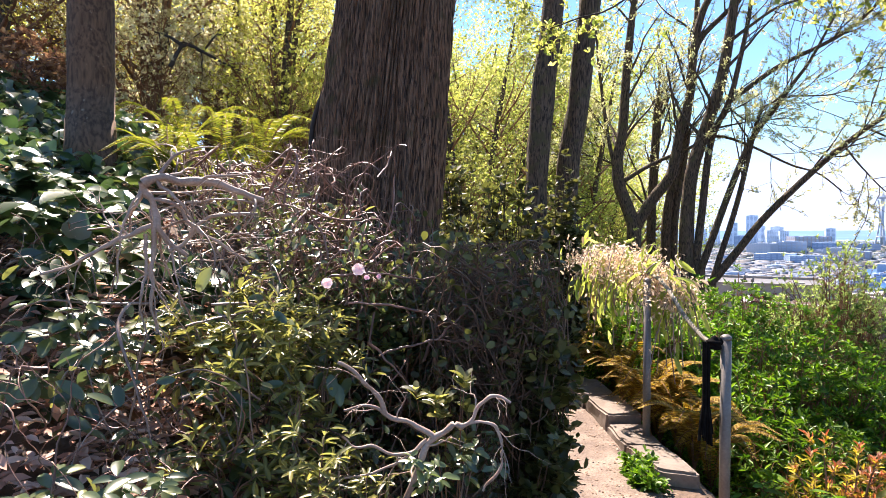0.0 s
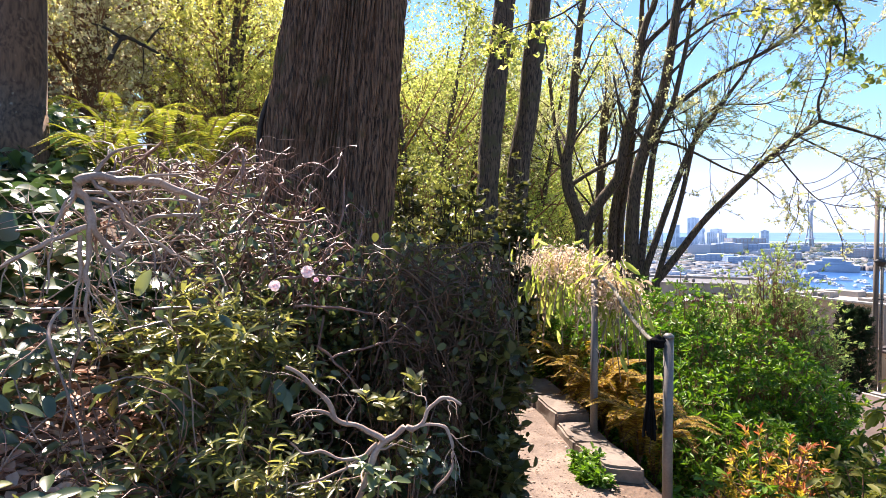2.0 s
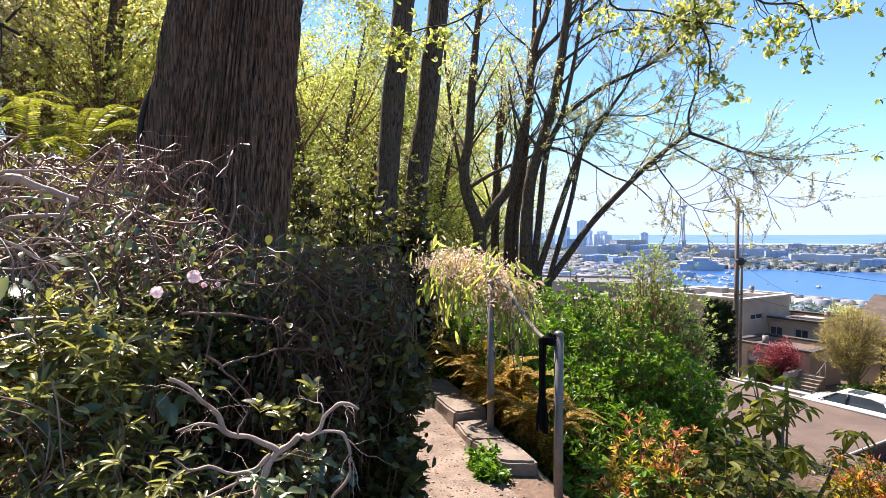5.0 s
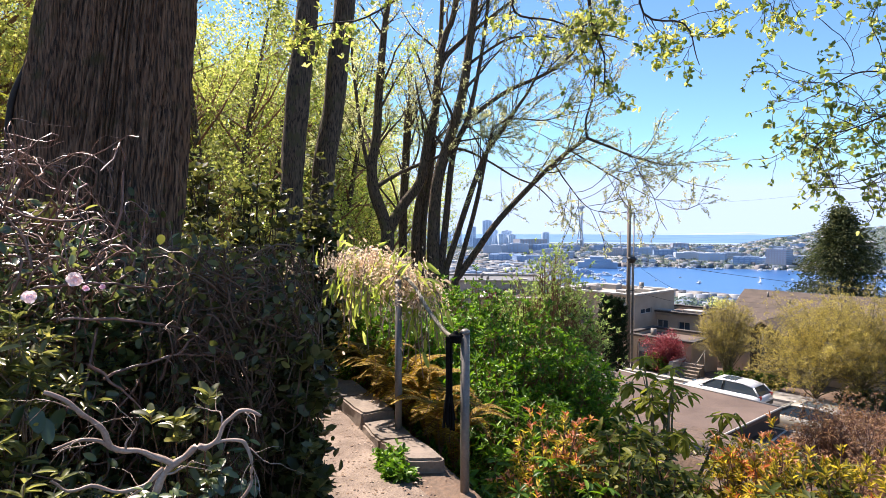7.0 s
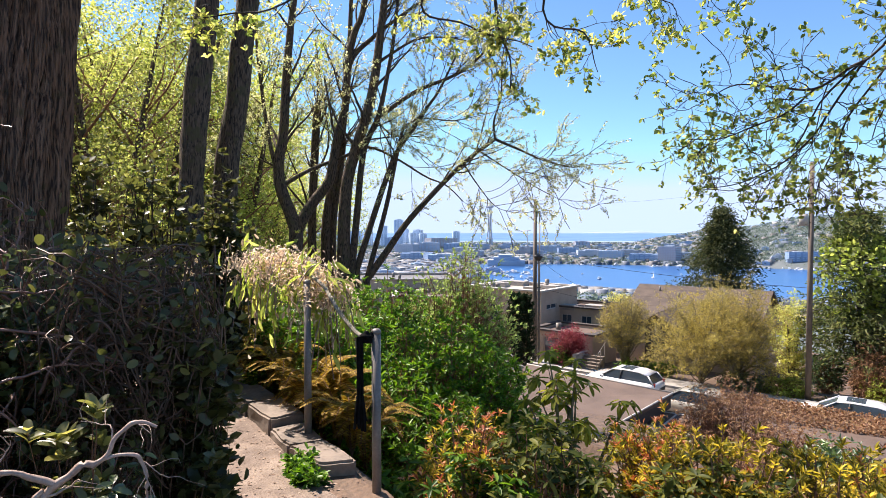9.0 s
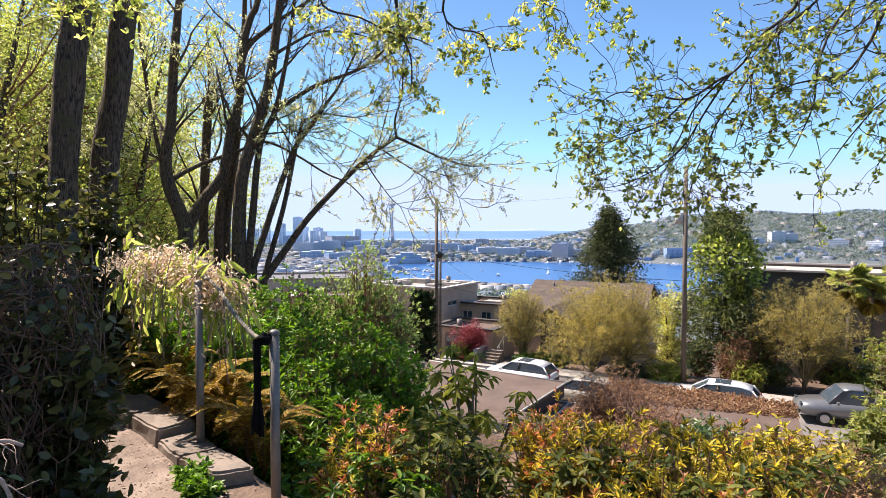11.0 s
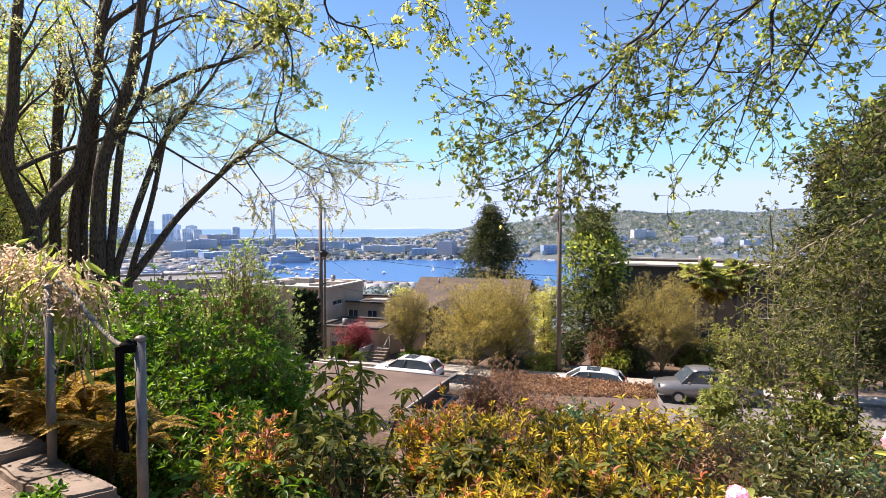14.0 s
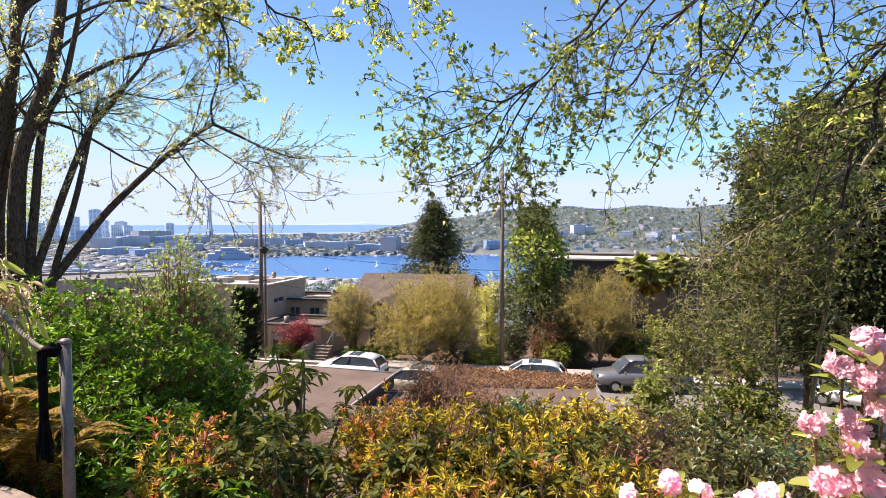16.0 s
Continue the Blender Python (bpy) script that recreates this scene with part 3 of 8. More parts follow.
# ------------------------------------------------------------------ path and kerb
def make_path():
    rng = np.random.default_rng(5)
    bm = bmesh.new()
    rows = []
    for k, y in enumerate(np.linspace(-5, 6.6, 150)):
        xl = (-0.35 if y < 0.5 else min(0.35 + 0.1 * y, -0.35 + (y - 0.5) * 0.7)) + 0.09 * noise.noise((0, y * 1.3, 1)) - max(0, y - 5.4) * 0.9
        xr = 1.36 - 0.03 * y + 0.04 * noise.noise((3, y * 2, 0)) - max(0, y - 5.6) * 0.55
        row = []
        for u in np.linspace(0, 1, 36):
            x = xl + (xr - xl) * u
            z = gz(x, y) + 0.035 - 0.03 * (abs(2 * u - 1) ** 6) + 0.018 * noise.noise((x * 4, y * 4, 2)) + 0.006 * noise.noise((x * 22, y * 22, 5))
            row.append(bm.verts.new((x, y, z)))
        rows.append(row)
    for a, c in zip(rows, rows[1:]):
        for i in range(len(a) - 1):
            bm.faces.new((a[i], a[i + 1], c[i + 1], c[i]))
    ob = part("path", bm, M_PATH, None, smooth=True)
    tagged(ob, "trodden tan gravel garden path with small stones", "path", kind="structure")
    # loose stones and bark scraps
    n = 2600
    x, y = rng.uniform(0.3, 1.3, n), rng.uniform(2.2, 6.4, n)
    z = ground(x, y) + 0.037 + np.array([0.018 * noise.noise((a * 4, c * 4, 2)) for a, c in zip(x, y)])
    pos = np.stack([x, y, z], 1)
    way = rng.normal(0, 1, (n, 3)) * (1, 1, 0.03)
    foliage("bark_chips", [blades(rng, pos, way, rng.uniform(0.08, 0.17, n) ** 2, 0.7, KITE, spin=0.08)], M_CHIPS, None)
    tagged(bpy.data.objects["bark_chips"], "scattered bark chips and dry leaf scraps on the path", "litter")


make_path()


def stone_block(verts8, seed):
    """A worn block of the kerb from its eight corners."""
    bm = bmesh.new()
    vs = [bm.verts.new(v) for v in verts8]
    for f in ((0, 3, 2, 1), (4, 5, 6, 7), (0, 1, 5, 4), (1, 2, 6, 5), (2, 3, 7, 6), (3, 0, 4, 7)):
        bm.faces.new([vs[i] for i in f])
    bmesh.ops.subdivide_edges(bm, edges=bm.edges[:], cuts=4, use_grid_fill=True)
    bmesh.ops.bevel(bm, geom=[e for e in bm.edges if e.calc_face_angle(0) > 0.6], offset=0.016, segments=2, affect="EDGES")
    for v in bm.verts:
        p = v.co * 9
        v.co += Vector((noise.noise(p + Vector((seed, 0, 0))), noise.noise(p + Vector((0, seed, 0))), noise.noise(p + Vector((0, 0, seed))))) * 0.011
    return bm


def make_kerb():
    root = tagged(new("kerb"), "low kerb of worn concrete blocks along the path", "kerb", kind="structure")
    line = [((1.26, 3.42), (1.5, 3.34)), ((1.21, 3.86), (1.47, 3.82)), ((1.2, 4.28), (1.48, 4.3)), ((1.16, 4.8), (1.46, 4.84)), ((1.1, 5.35), (1.42, 5.45)), ((0.95, 5.9), (1.28, 6.05))]
    tops = (0.1, 0.085, 0.155, 0.14, 0.09)
    for i, ((a, b), (c, d)) in enumerate(zip(line, line[1:])):
        g = 0.012
        (ax, ay), (bx, by), (cx, cy), (dx, dy) = a, b, c, d
        lo, hi = -0.32, tops[i]
        pts = [(ax, ay + g, lo), (bx, by + g, lo), (dx, dy - g, lo), (cx, cy - g, lo), (ax, ay + g, hi), (bx, by + g, hi), (dx, dy - g, hi), (cx, cy - g, hi)]
        part("kerb_block", stone_block(pts, i * 7.3), M_KERB, root)


make_kerb()


# ------------------------------------------------------------------ rope rail
def railing():
    group = "posts of the rope rail"
    p1, p2 = site(26.05, 3.4, -9.5), site(19.35, 4.28, -4.6)
    for p, r in ((p1, 0.0275), (p2, 0.0265)):
        base = gz(p[0], p[1]) - 0.25
        post = thing("railing_post", (p[0], p[1], base), "grey galvanised steel rail post beside the path", "post", group)
        rod("tube", (p[0], p[1], base), (p[0], p[1], p[2] - 0.02), r, r, M_STEEL, post, 24)
        bm = bmesh.new()
        bmesh.ops.create_uvsphere(bm, u_segments=24, v_segments=10, radius=r * 1.12)
        for v in bm.verts:
            v.co.z = max(v.co.z, -0.012) * 0.75
        bmesh.ops.translate(bm, verts=bm.verts[:], vec=(p[0], p[1], p[2] - 0.02))
        part("cap", bm, M_STEEL, post, "domed steel cap", True)
    # twisted rope of three strands
    a = site(24.75, 3.38, -10.3)
    line = spline([a, site(23.9, 3.5, -9.6), site(22.4, 3.75, -7.7), site(20.6, 4.15, -4.9), site(18.3, 4.6, -3.6), site(15.5, 5.0, -3.3), site(12.5, 5.4, -3.6), site(8.0, 5.8, -4.2)], 140)
    rope = thing("rope", a, "pale twisted hemp rope sagging between rail posts", "rope")
    tan = unit(np.gradient(line, axis=0))
    u = unit(np.cross(np.array([0, 0, 1.0]), tan))
    v = np.cross(tan, u)
    ph = np.linspace(0, 2 * np.pi * 52, 140)
    fine = 900
    tt = np.linspace(0, 139, fine)
    lf = np.stack([np.interp(tt, np.arange(140), line[:, k]) for k in range(3)], 1)
    uf = np.stack([np.interp(tt, np.arange(140), u[:, k]) for k in range(3)], 1)
    vf = np.stack([np.interp(tt, np.arange(140), v[:, k]) for k in range(3)], 1)
    pf = np.linspace(0, 2 * np.pi * 24, fine)
    for k in range(3):
        c = lf + 0.0068 * (np.cos(pf + k * 2.094)[:, None] * uf + np.sin(pf + k * 2.094)[:, None] * vf)
        wood("strand", [(c[None], np.full((1, fine), 0.0072), 6)], M_ROPE, rope)
    # black rope tied on, its tail hanging
    knot = thing("rope_tassel", a, "black rope knotted round the rail rope, its frayed tail hanging", "rope")
    bm = bmesh.new()
    bmesh.ops.create_uvsphere(bm, u_segments=20, v_segments=14, radius=0.036)
    for vv in bm.verts:
        vv.co *= 1 + 0.16 * math.sin(vv.co.z * 190) + 0.2 * noise.noise(vv.co * 30)
    bmesh.ops.translate(bm, verts=bm.verts[:], vec=a + np.array((0.02, -0.01, 0.0)))
    part("knot", bm, M_BLACKROPE, knot, smooth=True)
    rng = np.random.default_rng(8)
    tail = []
    for k in range(26):
        o = rng.normal(0, 0.0065, 3)
        z = np.array([0, -0.1, -0.22, -0.34, -0.44, -0.53 + rng.uniform(-0.03, 0.05)])
        sp = np.array([1, 1.0, 0.9, 1.0, 1.9, 2.4])
        tail.append(np.stack([a[0] - 0.018 + o[0] * sp, a[1] + o[1] * sp, a[2] + z], 1))
    tail = np.array(tail)
    wood("tail", [(tail, np.full(tail.shape[:2], 0.0075), 5)], M_BLACKROPE, knot, kind="stuff")
    # the second rope end, wound with tape, tied at the post
    b = p1 + np.array((-0.02, 0, -0.03))
    w2 = spline([a, (a + b) / 2 + np.array((0, 0, -0.01)), b], 12)
    wood("lashing", [(w2[None], np.full((1, 12), 0.02), 8)], M_BLACKROPE, knot)


railing()


# ------------------------------------------------------------------ street


def street_axes(s, t, h=0.0):
    """From metres down the slope (s) and along the street (t) to the place's own axes."""
    return (0.95 * s - 0.3123 * t, 0.31 * s + 0.9507 * t, h)


def strip(name, s0, s1, t0, t1, h, material, label, category, thick=0.12):
    bm = bmesh.new()
    n = 40
    rows = []
    for t in np.linspace(t0, t1, n):
        rows.append([bm.verts.new(street_axes(s, t, z)) for s, z in ((s0, h - thick), (s0, h), (s1, h), (s1, h - thick))])
    for a, c in zip(rows, rows[1:]):
        for i in range(3):
            bm.faces.new((a[i], a[i + 1], c[i + 1], c[i]))
    bmesh.ops.recalc_face_normals(bm, faces=bm.faces[:])
    return tagged(part(name, bm, material, None), label, category, kind="structure")


strip("road", 29.6, 36.6, -60, 90, -8.22, M_ASPHALT, "worn pale grey residential street", "road")
strip("pavement", 36.6, 38.4, -60, 90, -8.08, M_CONCRETE, "pale concrete sidewalk with a kerb", "sidewalk", 0.3)


def loft(bm, rings, caps=True):
    vs = [[bm.verts.new(p) for p in r] for r in rings]
    n = len(vs[0])
    for a, c in zip(vs, vs[1:]):
        for i in range(n):
            bm.faces.new((a[i], a[(i + 1) % n], c[(i + 1) % n], c[i]))
    if caps:
        bm.faces.new(vs[0][::-1])
        bm.faces.new(vs[-1])
    bmesh.ops.recalc_face_normals(bm, faces=bm.faces[:])


def car(place, turn, paint, label, kind="hatch", category="car"):
    """A parked car about its own axes: nose along +y."""
    root = thing("car", place, label, category, "cars parked in the street", turn)
    L, W = (4.5, 1.8) if kind == "hatch" else (5.5, 1.95)
    h0, belt, top = (0.3, 0.92, 1.5) if kind == "hatch" else (0.42, 1.12, 1.85)
    bm = bmesh.new()
    rings = []
    for y, w, z0, z1 in ((-0.5, 0.86, 0.2, 0.62), (-0.485, 0.95, 0.05, 0.93), (-0.4, 1.0, 0, 1.0), (-0.1, 1, 0, 1.0), (0.2, 1, 0, 0.99), (0.38, 0.97, 0, 0.86), (0.47, 0.88, 0.05, 0.74), (0.5, 0.74, 0.2, 0.55)):
        hw, a, b = w * W / 2, h0 + z0 * (belt - h0), h0 + z1 * (belt - h0)
        rings.append([(-hw * 0.94, y * L, a), (hw * 0.94, y * L, a), (hw, y * L, a + (b - a) * 0.45), (hw * 0.93, y * L, b), (0, y * L, b + 0.03), (-hw * 0.93, y * L, b), (-hw, y * L, a + (b - a) * 0.45)])
    loft(bm, rings)
    body = part("body", bm, paint, root, smooth=True)
    cab = ((-0.47, 0.0), (-0.4, 0.72), (-0.27, 0.97), (-0.05, 1.0), (0.08, 0.93), (0.27, 0.0)) if kind == "hatch" else ((-0.1, 0.0), (-0.085, 0.9), (-0.04, 1.0), (0.09, 1.0), (0.15, 0.9), (0.27, 0.0))
    bm = bmesh.new()
    rings = []
    for y, z in cab:
        hw = W / 2 * (0.9 - 0.17 * z)
        zz = belt + 0.005 + (top - belt - 0.04) * z
        rings.append([(-W * 0.45, y * L, belt - 0.06), (W * 0.45, y * L, belt - 0.06), (hw, y * L, zz), (0, y * L, zz + 0.012), (-hw, y * L, zz)])
    loft(bm, rings)
    part("cabin_glass", bm, M_GLASS, root, "dark glass cabin windows")
    bm = bmesh.new()
    rt = [c for c in cab if c[1] > 0.68]
    rings = []
    for y, z in rt:
        hw = W / 2 * (0.915 - 0.17 * z)
        zz = belt + 0.012 + (top - belt - 0.04) * z
        rings.append([(-hw, y * L, zz - 0.03), (hw, y * L, zz - 0.03), (hw * 0.97, y * L, zz + 0.02), (0, y * L, zz + 0.045), (-hw * 0.97, y * L, zz + 0.02)])
    loft(bm, rings)
    roof = part("roof", bm, paint, root, smooth=True)
    if kind == "hatch":
        block("sunroof", (-W * 0.26, W * 0.26, -0.17 * L, 0.0 * L, top - 0.03, top + 0.016), M_GLASS, roof)
    else:
        block("bed", (-W * 0.4, W * 0.4, -0.47 * L, -0.12 * L, belt - 0.02, belt + 0.04), M_BLACK, root, label="black pickup bed cover")
    for s in (-1, 1):
        rod("pillar", (s * W * 0.445, cab[-1][0] * L, belt), (s * W * 0.37, cab[-2][0] * L, belt + (top - belt) * 0.9), 0.035, 0.03, paint, root, 6)
        rod("pillar", (s * W * 0.445, cab[0][0] * L, belt), (s * W * 0.385, cab[1][0] * L, belt + (top - belt) * 0.7), 0.05, 0.04, paint, root, 6)
        rod("pillar", (s * W * 0.447, -0.02 * L, belt), (s * W * 0.375, -0.04 * L, top - 0.05), 0.03, 0.03, M_BLACK, root, 6)
        block("mirror", (s * (W / 2 + 0.1) - 0.09, s * (W / 2 + 0.1) + 0.09, 0.19 * L, 0.215 * L, belt - 0.01, belt + 0.13), paint, root, bevel=0.03)
        block("headlight", (s * W * 0.33 - 0.16, s * W * 0.33 + 0.16, 0.468 * L, 0.487 * L, belt - 0.26, belt - 0.12), M_GLASS, root, bevel=0.008)
        block("tail_light", (s * W * 0.4 - 0.08, s * W * 0.4 + 0.08, -0.493 * L, -0.475 * L, belt - 0.2, belt + 0.02), M_LENS, root, bevel=0.006)
        for y in (-0.3, 0.3):
            wheel = rod("wheel", (s * W * 0.5 - s * 0.2, y * L, 0.34), (s * W * 0.5 + s * 0.01, y * L, 0.34), 0.34, 0.34, M_RUBBER, root, 24, "black rubber tyre")
            rod("rim", (s * W * 0.5 + s * 0.005, y * L, 0.34), (s * W * 0.5 + s * 0.02, y * L, 0.34), 0.22, 0.2, M_RIM, wheel, 16)
    for y in (-0.497, 0.497):
        block("bumper", (-W * 0.43, W * 0.43, y * L - 0.03, y * L + 0.03, h0 + 0.04, h0 + 0.26), M_BLACK, root, bevel=0.02)
    return root


def on_site(b, d, z):
    p = site(b, d, 0)
    return (p[0], p[1], z)


car(on_site(50.2, 36.6, -8.2), -16, M_CARWHITE, "white hatchback parked at the kerb behind the garage")
car(on_site(56.2, 32.8, -8.2), -16, M_CARBEIGE, "beige car parked under the budding tree")
car(on_site(68.0, 34.4, -8.2), -18, M_CARWHITE, "white car with a dark sunroof parked at the kerb")
car(on_site(78.6, 35.3, -8.2), -26, M_CARSILVER, "silver pickup truck parked beside the driveway", "pickup", "pickup")
car(on_site(95.5, 37, -8.2), 12, M_CARWHITE, "white car parked down the street in shade")


# ------------------------------------------------------------------ houses
def pierced(x0, x1, z0, z1, openings, thick):
    """A slab in one piece with holes through it: x across, y its depth, z up."""
    bm = bmesh.new()
    xs = sorted({x0, x1, *(o[0] for o in openings), *(o[1] for o in openings)})
    zs = sorted({z0, z1, *(o[2] for o in openings), *(o[3] for o in openings)})
    known = {}

    def vert(i, j, k):
        if (i, j, k) not in known:
            known[i, j, k] = bm.verts.new((xs[i], k * thick, zs[j]))
        return known[i, j, k]

    def solid(i, j):
        if not (0 <= i < len(xs) - 1 and 0 <= j < len(zs) - 1):
            return False
        cx, cz = (xs[i] + xs[i + 1]) / 2, (zs[j] + zs[j + 1]) / 2
        return not any(o[0] < cx < o[1] and o[2] < cz < o[3] for o in openings)

    for i in range(len(xs) - 1):
        for j in range(len(zs) - 1):
            if not solid(i, j):
                continue
            for k in (0, 1):
                bm.faces.new((vert(i, j, k), vert(i + 1, j, k), vert(i + 1, j + 1, k), vert(i, j + 1, k)))
            for di, dj, a, b in ((-1, 0, (i, j), (i, j + 1)), (1, 0, (i + 1, j), (i + 1, j + 1)), (0, -1, (i, j), (i + 1, j)), (0, 1, (i, j + 1), (i + 1, j + 1))):
                if not solid(i + di, j + dj):
                    bm.faces.new((vert(*a, 0), vert(*b, 0), vert(*b, 1), vert(*a, 1)))
    bmesh.ops.recalc_face_normals(bm, faces=bm.faces[:])
    return bm


def wall_with_windows(root, name, x0, x1, y, z0, z1, openings, material, thick=0.2, axis="x", face=-1):
    """A wall with real openings: piers and lintels round each window, glass and frame set back."""
    cuts = sorted(openings)
    bm = pierced(x0, x1, z0, z1, cuts, thick)
    for v in bm.verts:
        u, dep, z = v.co
        v.co = (u, y - face * dep, z) if axis == "x" else (y - face * dep, u, z)
    bmesh.ops.recalc_face_normals(bm, faces=bm.faces[:])
    w = part(name, bm, material, root)
    for (a, b, c, d) in cuts:
        yy = y - face * thick * 0.6
        dims = (a, b, yy - 0.01, yy + 0.01, c, d) if axis == "x" else (yy - 0.01, yy + 0.01, a, b, c, d)
        pane = block("window", dims, M_GLASS, root)
        t, mid = 0.06, (a + b) / 2
        fm = pierced(a, b, c, d, [(a + t, mid - t / 2, c + t, d - t), (mid + t / 2, b - t, c + t, d - t)], 0.07)
        for v in fm.verts:
            u, dep, z = v.co
            v.co = (u, yy - 0.035 + dep, z) if axis == "x" else (yy - 0.035 + dep, u, z)
        bmesh.ops.recalc_face_normals(fm, faces=fm.faces[:])
        part("frame", fm, M_TRIM, pane)
    return w


def flat_house(place, turn, lx, ly, h, wall_mat, roof_mat, label, openings_front, openings_side, clutter=0, seed=1):
    """A flat-roofed house about its own axes; front looks along -y, side along +x."""
    root = thing("house", place, label, "house", "", turn)
    wall_with_windows(root, "wall", -lx / 2, lx / 2, -ly / 2, -3, h, openings_front, wall_mat)
    wall_with_windows(root, "wall", -ly / 2 + 0.2, ly / 2 - 0.2, lx / 2, -3, h, openings_side, wall_mat, axis="y", face=1)
    block("wall", (-lx / 2, -lx / 2 + 0.2, -ly / 2 + 0.2, ly / 2 - 0.2, -3, h), wall_mat, root)
    block("wall", (-lx / 2, lx / 2, ly / 2 - 0.2, ly / 2, -3, h), wall_mat, root)
    roof = block("roof", (-lx / 2 + 0.2, lx / 2 - 0.2, -ly / 2 + 0.2, ly / 2 - 0.2, h - 0.45, h - 0.2), roof_mat, root)
    o = 0.25
    bm = pierced(-lx / 2 - o, lx / 2 + o, -ly / 2 - o, ly / 2 + o, [(-lx / 2 + 0.25, lx / 2 - 0.25, -ly / 2 + 0.25, ly / 2 - 0.25)], 0.14)
    for v in bm.verts:
        v.co = (v.co.x, v.co.z, h + v.co.y)
    bmesh.ops.recalc_face_normals(bm, faces=bm.faces[:])
    part("coping", bm, M_SIDING_DARK if roof_mat is M_ROOF_FELT else (M_TRIM if wall_mat is M_STUCCO else M_CONCRETE), root, "roof coping")
    rng = random.Random(seed)
    for k in range(clutter):
        x, y = rng.uniform(-lx * 0.42, lx * 0.42), rng.uniform(-ly * 0.42, ly * 0.42)
        if k % 3 == 0:
            rod("roof_vent", (x, y, h - 0.25), (x, y, h + rng.uniform(0.3, 0.7)), 0.22, 0.22, M_STEEL, roof, 14, "grey metal roof vent")
        else:
            w = rng.uniform(0.4, 1.0)
            block("skylight", (x - w, x + w, y - w * 0.6, y + w * 0.6, h - 0.25, h + rng.uniform(0.12, 0.3)), M_CONCRETE, roof, bevel=0.04, label="low pale roof hatch")
    return root


# beige apartment house with a pale flat roof
flat_house((35.7, 41.85, -9.2), 72, 8.0, 6.9, 5.55, M_STUCCO, M_ROOF_WHITE, "beige stucco apartment house with a pale flat roof", [(-3.2, -2.4, 2.6, 4.2), (-1.3, -0.5, 2.6, 4.2), (0.9, 1.7, 2.6, 4.2), (2.6, 3.3, 2.6, 4.2)], [(-2.4, -0.6, 3.9, 4.35), (1.6, 2.5, 2.2, 3.4)], 11, 4)
flat_house((39.9, 37.4, -9.2), 72, 4.6, 5.0, 3.95, M_STUCCO, M_ROOF_FELT, "low beige wing with a dark flat roof terrace", [(-1.4, -0.4, 2.2, 3.3), (0.5, 1.5, 2.2, 3.3)], [(-1, 0.6, 2.2, 3.2)], 3, 6)
flat_house((34.1, 33.4, -8.5), 72, 5.2, 4.4, 2.15, M_STUCCO, M_ROOF_FELT, "low garage wing with a dark flat roof before the beige house", [(-1.6, 1.0, 0.0, 1.7)], [], 1, 7)
# grey flat-roofed buildings further down the hill
flat_house(on_site(28.6, 88, -11), 30, 15, 12, 5.7, M_CONCRETE, M_STEEL, "grey low building with a metal roof", [(-6, -4, 2, 3.4), (-2, 0, 2, 3.4), (2, 4, 2, 3.4)], [], 4, 9)
flat_house(on_site(33.0, 78, -11), 32, 14, 9, 4.2, M_STUCCO, M_ROOF_SHINGLE, "low tan building on the slope", [(-4, -2, 1, 2.4), (1, 3, 1, 2.4)], [], 2, 10)
# dark modern house behind the palms
flat_house(on_site(78.4, 55, -8.6), 79, 17.0, 11.0, 7.0, M_SIDING_DARK, M_ROOF_WHITE, "dark sided modern house with a pale flat roof", [(-6.8, -4.4, 3.0, 5.4), (-0.8, 1.6, 0.4, 2.2), (3.0, 5.8, 3.2, 5.2)], [(-3, 0, 3, 5)], 2, 12)


